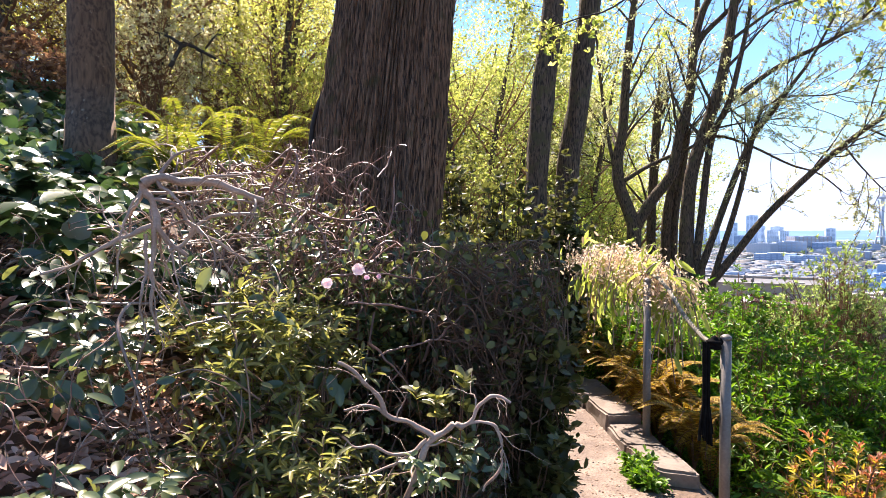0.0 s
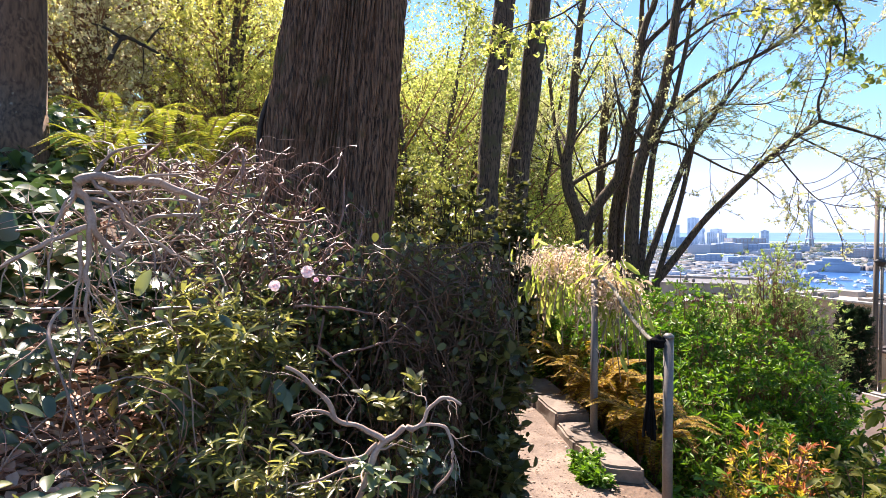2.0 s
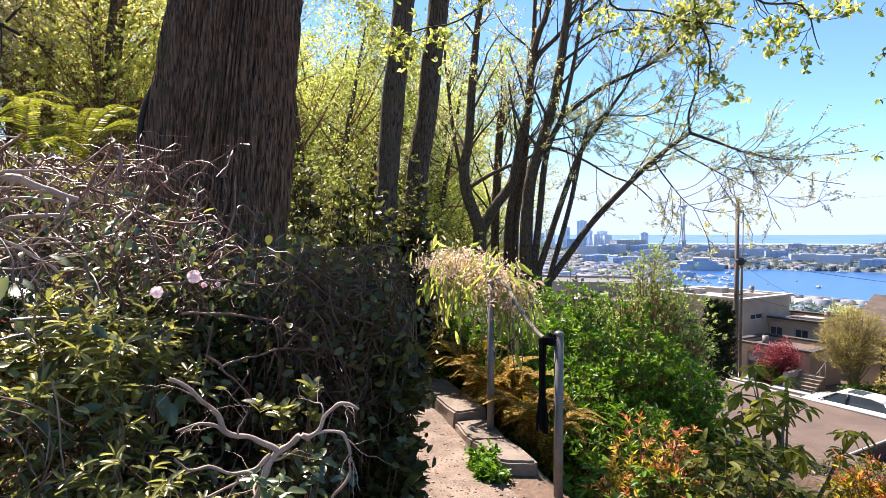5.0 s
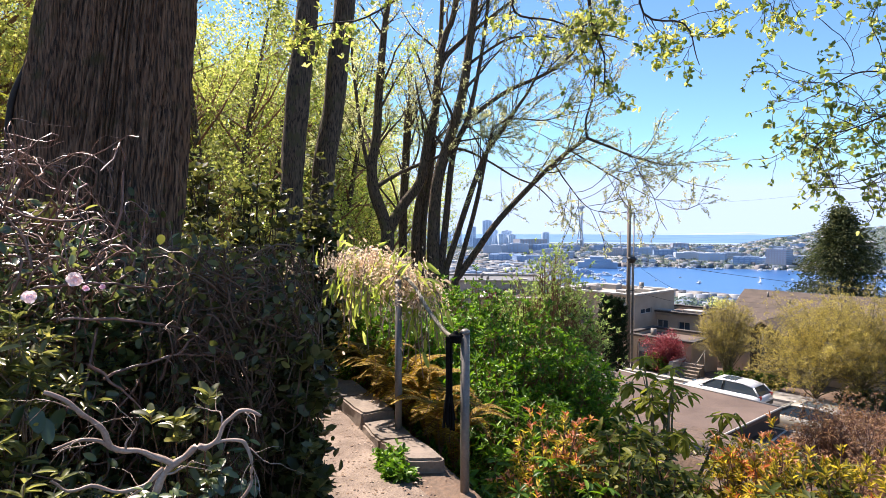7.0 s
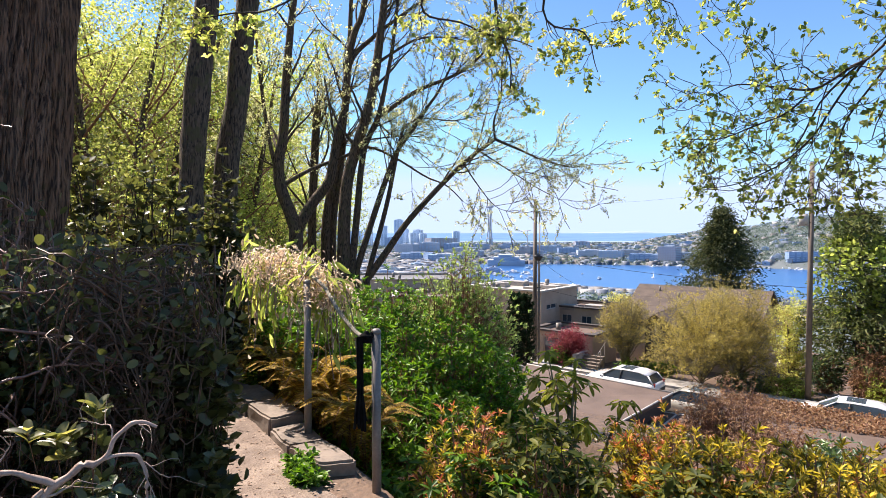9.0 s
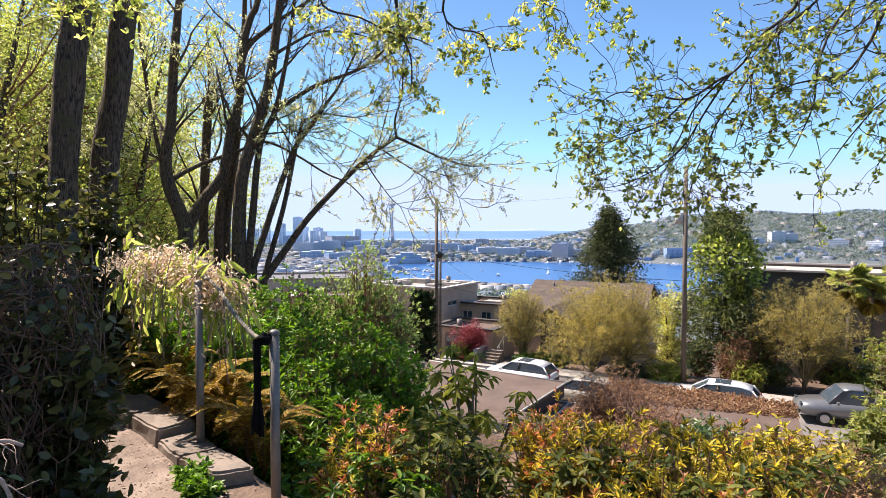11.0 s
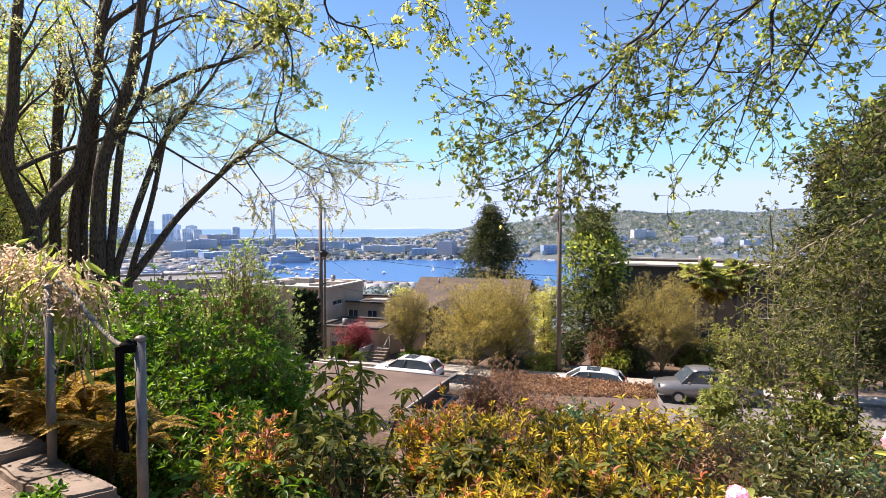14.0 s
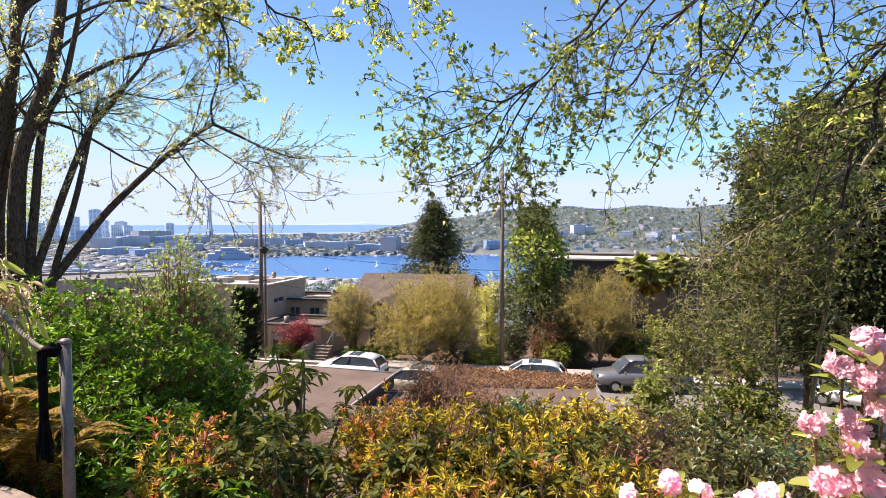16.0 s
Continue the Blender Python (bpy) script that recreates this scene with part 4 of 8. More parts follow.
def gable_house(place, turn, lx, ly, eave, ridge, label):
    """Brown shingled house; the ridge runs along its x."""
    root = thing("house", place, label, "house", "", turn)
    wall_with_windows(root, "wall", -lx / 2, lx / 2, -ly / 2, -2, eave, [(-2.2, -0.8, 0.8, 2.2), (1.4, 2.8, 0.8, 2.2)], M_STUCCO)
    block("wall", (-lx / 2, lx / 2, ly / 2 - 0.2, ly / 2, -2, eave), M_STUCCO, root)
    for s in (-1, 1):
        bm = bmesh.new()
        x = s * lx / 2
        pts = [(-ly / 2 + 0.2, -2), (ly / 2 - 0.2, -2), (ly / 2 - 0.2, eave), (0, ridge - 0.15), (-ly / 2 + 0.2, eave)]
        loft(bm, [[(x, y, z) for y, z in pts], [(x - s * 0.2, y, z) for y, z in pts]])
        part("gable_wall", bm, M_STUCCO, root)
    for s in (-1, 1):
        roof = block("roof", (-lx / 2 - 0.5, lx / 2 + 0.5, 0, math.hypot(ly / 2 + 0.6, ridge - eave + 0.25), -0.12, 0.0), M_ROOF_SHINGLE, root, Matrix.Translation((0, 0, ridge)) @ pose(0, 0, 0, 0, 0, 0 if s > 0 else 180) @ pose(0, 0, 0, -math.degrees(math.atan2(ridge - eave, ly / 2)), 0, 0))
        tilt = Matrix.Translation((0, 0, ridge)) @ pose(0, 0, 0, 0, 0, 0 if s > 0 else 180) @ pose(0, 0, 0, -math.degrees(math.atan2(ridge - eave, ly / 2)), 0, 0)
        run = math.hypot(ly / 2 + 0.6, ridge - eave + 0.25)
        rows = int(run / 0.32)
        for k in range(rows):
            block("shingle_course", (-lx / 2 - 0.52, lx / 2 + 0.52, k * run / rows, (k + 1) * run / rows + 0.02, 0.004, 0.03 if k % 2 else 0.024), M_ROOF_SHINGLE, roof, tilt @ pose(0, 0, 0, 0.8, 0, 0))
    for x, y in ((-3.2, -0.9), (-1.4, -1.6), (1.7, -0.6)):
        z = ridge - abs(y) * (ridge - eave) / (ly / 2)
        rod("vent_pipe", (x, y, z - 0.1), (x, y, z + 0.45), 0.07, 0.07, M_STEEL, root, 10)
    return root


house = gable_house((44.52, 28.93, -8.4), 72, 9.6, 9.0, 2.9, 5.25, "brown shingle-roofed house behind budding trees")
# its dormer towards the street
dorm = thing("dormer", (*site(53.2, 46.0, 0)[:2], -5.45), "small gabled dormer with a dark window and pale barge boards", "dormer", "", 72)
bm = bmesh.new()
loft(bm, [[(-0.95, y, -3.0), (0.95, y, -3.0), (0.95, y, 0.1), (0, y, 0.78), (-0.95, y, 0.1)] for y in (0, 3.6)])
part("wall", bm, M_SIDING_DARK, dorm)
for s in (-1, 1):
    block("roof", (0, 1.55, -0.45, 3.7, 0.0, 0.09), M_ROOF_SHINGLE, dorm, Matrix.Translation((0, 0, 0.82)) @ (pose(0, 0, 0, 0, 35, 0) if s > 0 else pose(0, 0, 0, 0, 0, 180) @ Matrix.Translation((0, -3.25, 0)) @ pose(0, 0, 0, 0, 35, 0)))
    rod("barge_board", (0, -0.48, 0.84), (s * 1.3, -0.48, -0.07), 0.06, 0.06, M_ROOF_FELT, dorm, 6)
    rod("brace", (0, -0.4, 0.1), (s * 0.28, -0.4, 0.5), 0.05, 0.05, M_TRIM, dorm, 6)
rod("king_post", (0, -0.4, -0.75), (0, -0.4, 0.1), 0.06, 0.06, M_TRIM, dorm, 6)
block("window", (-0.5, 0.5, -0.04, 0.02, -1.5, -0.5), M_GLASS, dorm)
rod("roof_edge", tuple(Vector((2.0, -0.6, 1.05))), tuple(Vector((2.9, -0.6, 0.1))), 0.04, 0.04, M_TRIM, dorm, 6)


# short flight of steps with a rail beside the maple
st_root = thing("garden_steps", on_site(46.7, 41.2, -8.2), "grey concrete garden steps with a metal handrail", "steps", "", 72)
for k in range(5):
    block("step", (-0.7, 0.7, k * 0.3, k * 0.3 + 0.34, -0.3, 0.17 * (k + 1)), M_KERB, st_root, bevel=0.01)
block("side_wall", (-1.0, -0.71, -0.1, 1.9, -0.3, 1.05), M_CONCRETE, st_root, bevel=0.02)
rod("handrail", (0.72, 0.0, 1.0), (0.72, 1.6, 1.85), 0.025, 0.025, M_STEEL, st_root, 8)
for k in (0.1, 0.8, 1.5):
    rod("rail_post", (0.72, k, 0.0), (0.72, k, 1.0 + 0.53 * k), 0.02, 0.02, M_STEEL, st_root, 8)


def garages():
    """Two garages below the garden with shallow brown roofs, and the link between them."""
    g = thing("garage", on_site(47.5, 26.0, -8.4), "garage with a shallow brown felt roof and pale metal eaves", "garage")
    # roof plate by its four eave corners
    c = [site(37.5, 25.5, -16.4), site(41.0, 31.5, -12.95), site(54.6, 29.0, -14.75), site(50.0, 23.0, -17.75)]
    def plate(name, pts, t, material, root, label=""):
        bm = bmesh.new()
        loft(bm, [[tuple(p + np.array((0, 0, -t))) for p in pts], [tuple(p) for p in pts]])
        return part(name, bm, material, root, label)
    roof = plate("roof", c, 0.16, M_ROOF_FELT, g)
    for a, b in ((c[1], c[2]), (c[2], c[3]), (c[3], c[0])):
        rod("edge_trim", a + np.array((0, 0, 0.015)), b + np.array((0, 0, 0.015)), 0.045, 0.045, M_TRIM, roof, 6)
    low = np.array((0, 0, -0.16))
    inward = unit(c[1] - c[2]) * 0.08
    plate("fascia", [c[2] + low + inward, c[3] + low + inward, c[3] + low + inward * 2, c[2] + low + inward * 2], 0.55, M_SIDING_DARK, g, "dark timber fascia")
    mid = sum(c) / 4
    inner = [mid + (p - mid) * 0.9 for p in c]
    bm = bmesh.new()
    loft(bm, [[(p[0], p[1], -9.4) for p in inner], [tuple(p + np.array((0, 0, -0.17))) for p in inner]])
    part("wall", bm, M_SIDING_DARK, g)
    rod("downpipe", site(50.2, 22.4, -18.6), site(50.3, 22.4, -22.5), 0.05, 0.05, M_TRIM, g, 10)
    # lower lean-to roof beside it
    h = thing("carport", on_site(56.0, 25.5, -8.4), "low brown lean-to roof over a dark carport", "carport")
    d = [(*site(49.4, 24.6, 0)[:2], -6.95), (*site(51.3, 28.7, 0)[:2], -6.85), (*site(58.5, 28.0, 0)[:2], -6.85), (*site(58.5, 22.9, 0)[:2], -6.95)]
    d = [np.array(p) for p in d]
    r2 = plate("roof", d, 0.14, M_ROOF_FELT, h)
    rod("edge_trim", d[1] + np.array((0, 0, 0.015)), d[2] + np.array((0, 0, 0.015)), 0.04, 0.04, M_TRIM, r2, 6)
    rod("seam", np.array((*site(52.6, 25.0, 0)[:2], -6.93)), np.array((*site(55.0, 28.3, 0)[:2], -6.84)), 0.045, 0.045, M_TRIM, r2, 6)
    for p in (d[0], d[3], d[1], d[2]):
        rod("post", (p[0], p[1], -9.4), p + np.array((0, 0, -0.1)), 0.06, 0.06, M_SIDING_DARK, h, 8)
    # ivy-grown flat roof
    k = thing("garage", on_site(66, 26.5, -8.4), "garage whose brown flat roof is overgrown with dry ivy", "garage")
    f = [site(60.0, 24.0, -17.6), site(58.5, 29.6, -14.3), site(74.2, 28.0, -14.9), site(75.0, 23.4, -17.6)]
    plate("roof", f, 0.2, M_ROOF_FELT, k)
    mid = sum(f) / 4
    inner = [mid + (p - mid) * 0.93 for p in f]
    bm = bmesh.new()
    loft(bm, [[(p[0], p[1], -9.4) for p in inner], [tuple(p + np.array((0, 0, -0.21))) for p in inner]])
    part("wall", bm, M_SIDING_DARK, k)
    rng = np.random.default_rng(77)
    n = 9000
    u = rng.uniform(0, 1, n) ** 0.8
    w = 1 - rng.uniform(0, 1, n) ** 1.6 * (0.62 - 0.25 * u)
    base = (np.outer(1 - u, f[1]) + np.outer(u, f[2])) * w[:, None] + (np.outer(1 - u, f[0]) + np.outer(u, f[3])) * (1 - w)[:, None]
    base[:, 2] += np.abs(rng.normal(0.05, 0.1, n))
    ivy = foliage("dry_ivy", [blades(rng, base, rng.normal(0, 1, (n, 3)), (0.05, 0.13), 0.9, KITE, spin=0.6)], L_BROWN, None)
    tagged(ivy, "mat of brown dry ivy over the garage roof", "ivy")


garages()


# ------------------------------------------------------------------ poles and wires
def pole(b, d, top_e, base_z, label):
    p = site(b, d, top_e)
    root = thing("utility_pole", (p[0], p[1], base_z), label, "utility pole", "utility poles")
    rod("shaft", (p[0], p[1], base_z - 0.5), tuple(p), 0.165, 0.12, M_WOOD_POLE, root, 16)
    return root, p


pl, ptop = pole(41.75, 43.0, 3.2, -8.15, "weathered wooden utility pole with conduits and clamps")
side = np.array((math.sin(radians(131.7)), math.cos(radians(131.7)), 0))
for off, zb, zt in ((0.24, -8.2, ptop[2] - 4.2), (0.33, -8.2, ptop[2] - 1.1)):
    q = ptop + side * off
    rod("conduit", (q[0], q[1], zb), (q[0], q[1], zt), 0.045, 0.045, M_STEEL, pl, 8, "pale metal conduit")
for zz in (-1.0, -4.1, -4.5, -6.5):
    q = ptop + np.array((0, 0, zz))
    rod("clamp", q - side * 0.16, q + side * 0.4, 0.05, 0.05, M_BLACK, pl, 8)
q = ptop + np.array((0, 0, -0.35))
rod("bracket", q, q + side * 0.75, 0.03, 0.03, M_STEEL, pl, 8)
bm = bmesh.new()
bmesh.ops.create_uvsphere(bm, u_segments=14, v_segments=10, radius=0.32)
bmesh.ops.scale(bm, verts=bm.verts[:], vec=(1, 1, 0.8))
bmesh.ops.translate(bm, verts=bm.verts[:], vec=ptop + side * 0.2 + np.array((0, 0, -4.3)))
for v in bm.verts:
    v.co += Vector((noise.noise(v.co * 6), noise.noise(v.co * 6 + Vector((5, 0, 0))), 0)) * 0.12
part("cable_coil", bm, M_BLACK, pl, "black coil of cable", True)
pr, rtop = pole(65.3, 39.0, 5.8, -8.15, "weathered wooden utility pole with a transformer")
rside = np.array((math.sin(radians(-24.7)), math.cos(radians(-24.7)), 0))
q = site(64.75, 38.9, 1.0)
rod("transformer", q + np.array((0, 0, -0.35)), q + np.array((0, 0, 0.35)), 0.22, 0.22, M_TRIM, pr, 18, "pale transformer drum")
rod("insulator", q + np.array((0, 0, 0.35)), q + np.array((0, 0, 0.62)), 0.03, 0.05, M_BLACK, pr, 8)


def wire(a, b, sag, label="thin black overhead wire between poles", r=0.011):
    a, b = np.asarray(a), np.asarray(b)
    t = np.linspace(0, 1, 40)[:, None]
    c = a * (1 - t) + b * t
    c[:, 2] -= sag * 4 * (t * (1 - t))[:, 0]
    root = thing("overhead_wire", a, label, "wire", "overhead wires")
    wood("cable", [(c[None], np.full((1, 40), r), 4)], M_WIRE, root)


wire(ptop + np.array((0, 0, -4.2)), rtop + np.array((0, 0, -7.2)), 0.25, r=0.014)
wire(ptop + np.array((0, 0, -6.4)), site(50.0, 52, -6.6), 0.3, r=0.012)
wire(ptop + np.array((0, 0, -4.2)), site(46.5, 52, -5.5), 0.2)
wire(rtop + np.array((0, 0, -4.0)), site(59.5, 60, -1.0), 0.2)
wire(rtop + np.array((0, 0, -6.0)), site(76, 48, -4.6), 0.3)
wire(rtop + np.array((0, 0, -0.9)), ptop + np.array((0, 0, -0.3)), 0.5, r=0.004)


# ------------------------------------------------------------------ the city
def city_block(rng, b, d, w, dep, h, mat, glassy, label="far office building across the lake, haze in its colour", floors=None):
    x, y, _ = site(b, d, 0)
    z = gz(x, y)
    root = thing("office_building", (x, y, z), label, "building", "buildings of the far city", b + rng.uniform(-25, 25))
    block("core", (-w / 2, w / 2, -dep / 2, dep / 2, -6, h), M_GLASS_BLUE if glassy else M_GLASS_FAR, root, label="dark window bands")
    n = floors or max(2, int(h / 4.0))
    fh = h / n
    for across, depth, turned in ((w, dep, 0), (dep, w, 1)):
        m = max(2, int(across / (6.0 if not glassy else 11.0)))
        cw = across / m
        gap = 0.16 if glassy else 0.24
        holes = [(-across / 2 + (c + gap) * cw, -across / 2 + (c + 1 - gap) * cw, (r + 0.3) * fh, (r + 0.85) * fh) for r in range(n) for c in range(m)]
        if not glassy and rng.random() < 0.5:
            holes = [(-across / 2 + 0.6, across / 2 - 0.6, (r + 0.35) * fh, (r + 0.85) * fh) for r in range(n)]
        for s in (-1, 1):
            fm = pierced(-across / 2 - 0.4, across / 2 + 0.4, -6, h + 0.8, holes, 0.4)
            for v in fm.verts:
                u, d_, z = v.co
                out = s * (depth / 2 + 0.4 - d_ + (0.0 if turned else 0.02))
                v.co = (out, u, z) if turned else (u, out, z)
            bmesh.ops.recalc_face_normals(fm, faces=fm.faces[:])
            part("facade", fm, mat, root)
    block("roof_house", (-w * 0.2, w * 0.25, -dep * 0.2, dep * 0.2, h, h + rng.uniform(1.5, 4)), M_CITY[0], root)


def city():
    rng = np.random.default_rng(21)
    # the towers and slabs that stand out, by bearing, distance, width, height
    skyline = [(28.2, 2250, 34, 100, 1), (28.9, 2280, 24, 62, 1), (29.7, 2200, 36, 50, 0), (30.1, 2230, 30, 60, 0), (30.6, 2180, 26, 48, 0), (26.7, 2150, 26, 78, 1), (25.2, 2200, 34, 70, 0), (24.0, 2100, 40, 60, 1), (27.4, 2000, 40, 40, 1), (33.9, 2250, 26, 54, 1), (32.4, 2050, 100, 36, 1), (34.0, 1850, 80, 28, 1), (31.0, 1800, 70, 32, 1), (29.0, 1750, 60, 30, 0)]
    midtown = [(35.0, 1750, 80, 20, 0), (30.0, 1500, 80, 20, 1), (32.6, 1450, 90, 18, 1), (35.6, 1600, 60, 22, 1), (36.3, 1900, 60, 22, 0), (39.3, 1950, 46, 22, 0), (40.6, 1700, 50, 26, 0), (42.0, 1800, 44, 24, 0), (43.4, 1780, 40, 24, 1), (44.9, 1750, 60, 20, 1), (46.2, 2150, 50, 20, 1), (47.0, 1650, 70, 20, 0), (49.0, 1600, 60, 22, 1), (50.4, 1700, 70, 18, 0), (48.4, 2100, 44, 14, 0)]
    shore = [(54.2, 1500, 42, 38, 0), (52.0, 1530, 70, 18, 1), (56.0, 1530, 50, 18, 0), (72.6, 1700, 34, 26, 0), (73.6, 1720, 26, 20, 0), (71.2, 1650, 30, 16, 0), (77.0, 1650, 40, 16, 0), (79.5, 1640, 34, 14, 0), (82.0, 1620, 40, 16, 1), (64.3, 1510, 40, 20, 1), (66.0, 1520, 34, 18, 1), (60.0, 1520, 40, 14, 0), (87, 1600, 40, 14, 0)]
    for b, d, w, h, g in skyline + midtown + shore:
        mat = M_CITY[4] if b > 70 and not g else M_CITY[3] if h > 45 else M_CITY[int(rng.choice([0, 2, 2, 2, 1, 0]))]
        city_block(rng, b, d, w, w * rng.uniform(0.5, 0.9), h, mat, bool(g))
    for k in range(255):
        b = rng.uniform(18, 96)
        d = rng.uniform(1470, 2250)
        if b < 39:
            d = rng.uniform(760, 2200)
        if b > 58 and d > 1650:
            d = rng.uniform(1470, 1800)
        w = rng.uniform(10, 32)
        if b > 56:
            w *= 0.6
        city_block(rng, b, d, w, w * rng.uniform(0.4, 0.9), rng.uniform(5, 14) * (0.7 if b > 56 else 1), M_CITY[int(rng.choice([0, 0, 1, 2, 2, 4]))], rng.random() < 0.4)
    # small houses, sheds and roofs beyond counting
    n = 11000
    b = np.where(rng.random(n) < 0.3, rng.uniform(20, 42, n), rng.uniform(10, 104, n))
    d = np.where(rng.random(n) < 0.35, rng.uniform(150, 900, n), rng.uniform(1455, 2400, n))
    d = np.where((b < 42) & (rng.random(n) < 0.85), rng.uniform(330, 1900, n), d)
    x, y = d * np.sin(np.radians(b)), d * np.cos(np.radians(b))
    z = ground(x, y)
    keep = (z > -78.6) & ((b < 58) | (d < 900) | (rng.random(n) < 0.13))
    x, y, z, d = x[keep], y[keep], z[keep], d[keep]
    n = len(x)
    a = rng.uniform(0, 3.14, n)
    w, l, h = rng.uniform(4, 14, n), rng.uniform(4, 11, n), rng.uniform(3, 8.5, n)
    near = d < 330
    h[near] = rng.uniform(1.0, 3.5, near.sum())
    small = np.clip(d / 900, 0.35, 1.0)
    w, l = w * small, l * small
    h = np.where(d < 900, h * 0.7, h)
    cs, sn = np.cos(a), np.sin(a)
    V = np.zeros((n, 8, 3))
    for i, (sx, sy, sz) in enumerate(((-1, -1, -1), (1, -1, -1), (1, 1, -1), (-1, 1, -1), (-1, -1, 1), (1, -1, 1), (1, 1, 1), (-1, 1, 1))):
        px, py = sx * w, sy * l
        if sz > 0:
            px, py = px * 0.93, py * 0.93
        V[:, i] = np.stack([x + cs * px - sn * py, y + sn * px + cs * py, z + np.where(sz > 0, h, -4)], 1)
    q = np.array([(4, 5, 6, 7), (0, 1, 5, 4), (1, 2, 6, 5), (2, 3, 7, 6), (3, 0, 4, 7)])
    me = arrays("town_houses", V, q[None] + (np.arange(n) * 8)[:, None, None])
    tagged(link("town_houses", me, M_MIXED, None, kind="stuff"), "countless small houses and sheds of the far town", "houses")
    # trees between them
    n = 46000
    b = rng.uniform(8, 106, n)
    d = np.where(rng.random(n) < 0.3, rng.uniform(90, 900, n), rng.uniform(1450, 2480, n))
    d = np.where((rng.random(n) < 0.75) & (b > 56), rng.uniform(1500, 2450, n), d)
    x, y = d * np.sin(np.radians(b)), d * np.cos(np.radians(b))
    z = ground(x, y)
    keep = z > -78.7
    x, y, z, d = x[keep], y[keep], z[keep], d[keep]
    n = len(x)
    per = 6
    pos = np.repeat(np.stack([x, y, z], 1), per, axis=0)
    big = np.repeat(np.where(d < 400, 0.35, np.clip(d / 1500, 0.5, 1.0)), per)
    pos += rng.normal(0, 1, pos.shape) * (big * 3.2)[:, None]
    pos[:, 2] = np.repeat(z, per) + rng.uniform(0.5, 8, n * per) * big
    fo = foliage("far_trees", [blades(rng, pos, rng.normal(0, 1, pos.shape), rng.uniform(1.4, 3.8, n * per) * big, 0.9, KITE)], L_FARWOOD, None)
    tagged(fo, "trees among the houses of the far town, haze in their colour", "trees")


city()


def needle():
    """The observation tower: three curved legs, a saucer and a spire."""
    d = 2150
    foot = site(37.3, d, 0)
    zb = gz(foot[0], foot[1])
    root = thing("observation_tower", (foot[0], foot[1], zb), "tall white observation tower with a saucer top", "tower")
    zt = site(37.3, d, 2.42)[2]
    for k in range(3):
        a = k * 2.094 + 0.3
        ctrl = [(foot[0] + r * math.cos(a), foot[1] + r * math.sin(a), zb + (zt - zb) * f) for r, f in ((20, 0), (13, 0.15), (6.5, 0.45), (5.5, 0.62), (7, 0.85), (10, 0.97))]
        pts = spline(ctrl, 24)
        wood("leg", [(pts[None], np.full((1, 24), 2.3), 6)], M_CITY[0], root)
    rod("core", (foot[0], foot[1], zb), (foot[0], foot[1], zt), 3.2, 3.2, M_CITY[0], root, 12)
    rod("deck", (foot[0], foot[1], zb + 30), (foot[0], foot[1], zb + 34), 12, 13, M_WHITE, root, 24)
    for z0, z1, r0, r1 in ((-3, 2, 8, 15), (2, 4.5, 16, 15), (4.5, 9, 13, 11), (9, 13, 9, 4), (13, 17, 4, 2.4)):
        rod("saucer", (foot[0], foot[1], zt + z0), (foot[0], foot[1], zt + z1), r0, r1, M_CITY[0], root, 28)
    rod("spire", (foot[0], foot[1], zt + 17), (foot[0], foot[1], zt + 34), 2.0, 0.5, M_WHITE, root, 8)


needle()


def tower_crane(b, d, e):
    p = site(b, d, e)
    z = gz(p[0], p[1])
    root = thing("tower_crane", (p[0], p[1], z), "thin construction crane over the city", "crane")
    rod("mast", (p[0], p[1], z), tuple(p), 1.2, 1.2, M_TRIM, root, 4)
    s = np.array((math.sin(radians(b + 90)), math.cos(radians(b + 90)), 0))
    rod("jib", p - s * 22 + np.array((0, 0, 1)), p + s * 9 + np.array((0, 0, 2)), 0.9, 0.9, M_TRIM, root, 4)


tower_crane(41.0, 1720, 0.05)
# domed white exhibition roof by the lake
dome = thing("exhibition_hall", (*site(38.9, 1380, 0)[:2], -77), "long pale hall with a stepped gable roof on the shore", "hall", "", 40)
for x0, x1, z0, z1, in ((-44, 44, -3, 12), (-30, 30, 12, 19), (-18, 18, 19, 25)):
    block("tier", (x0, x1, -18, 18, z0, z1), M_CITY[0], dome, bevel=1.5)


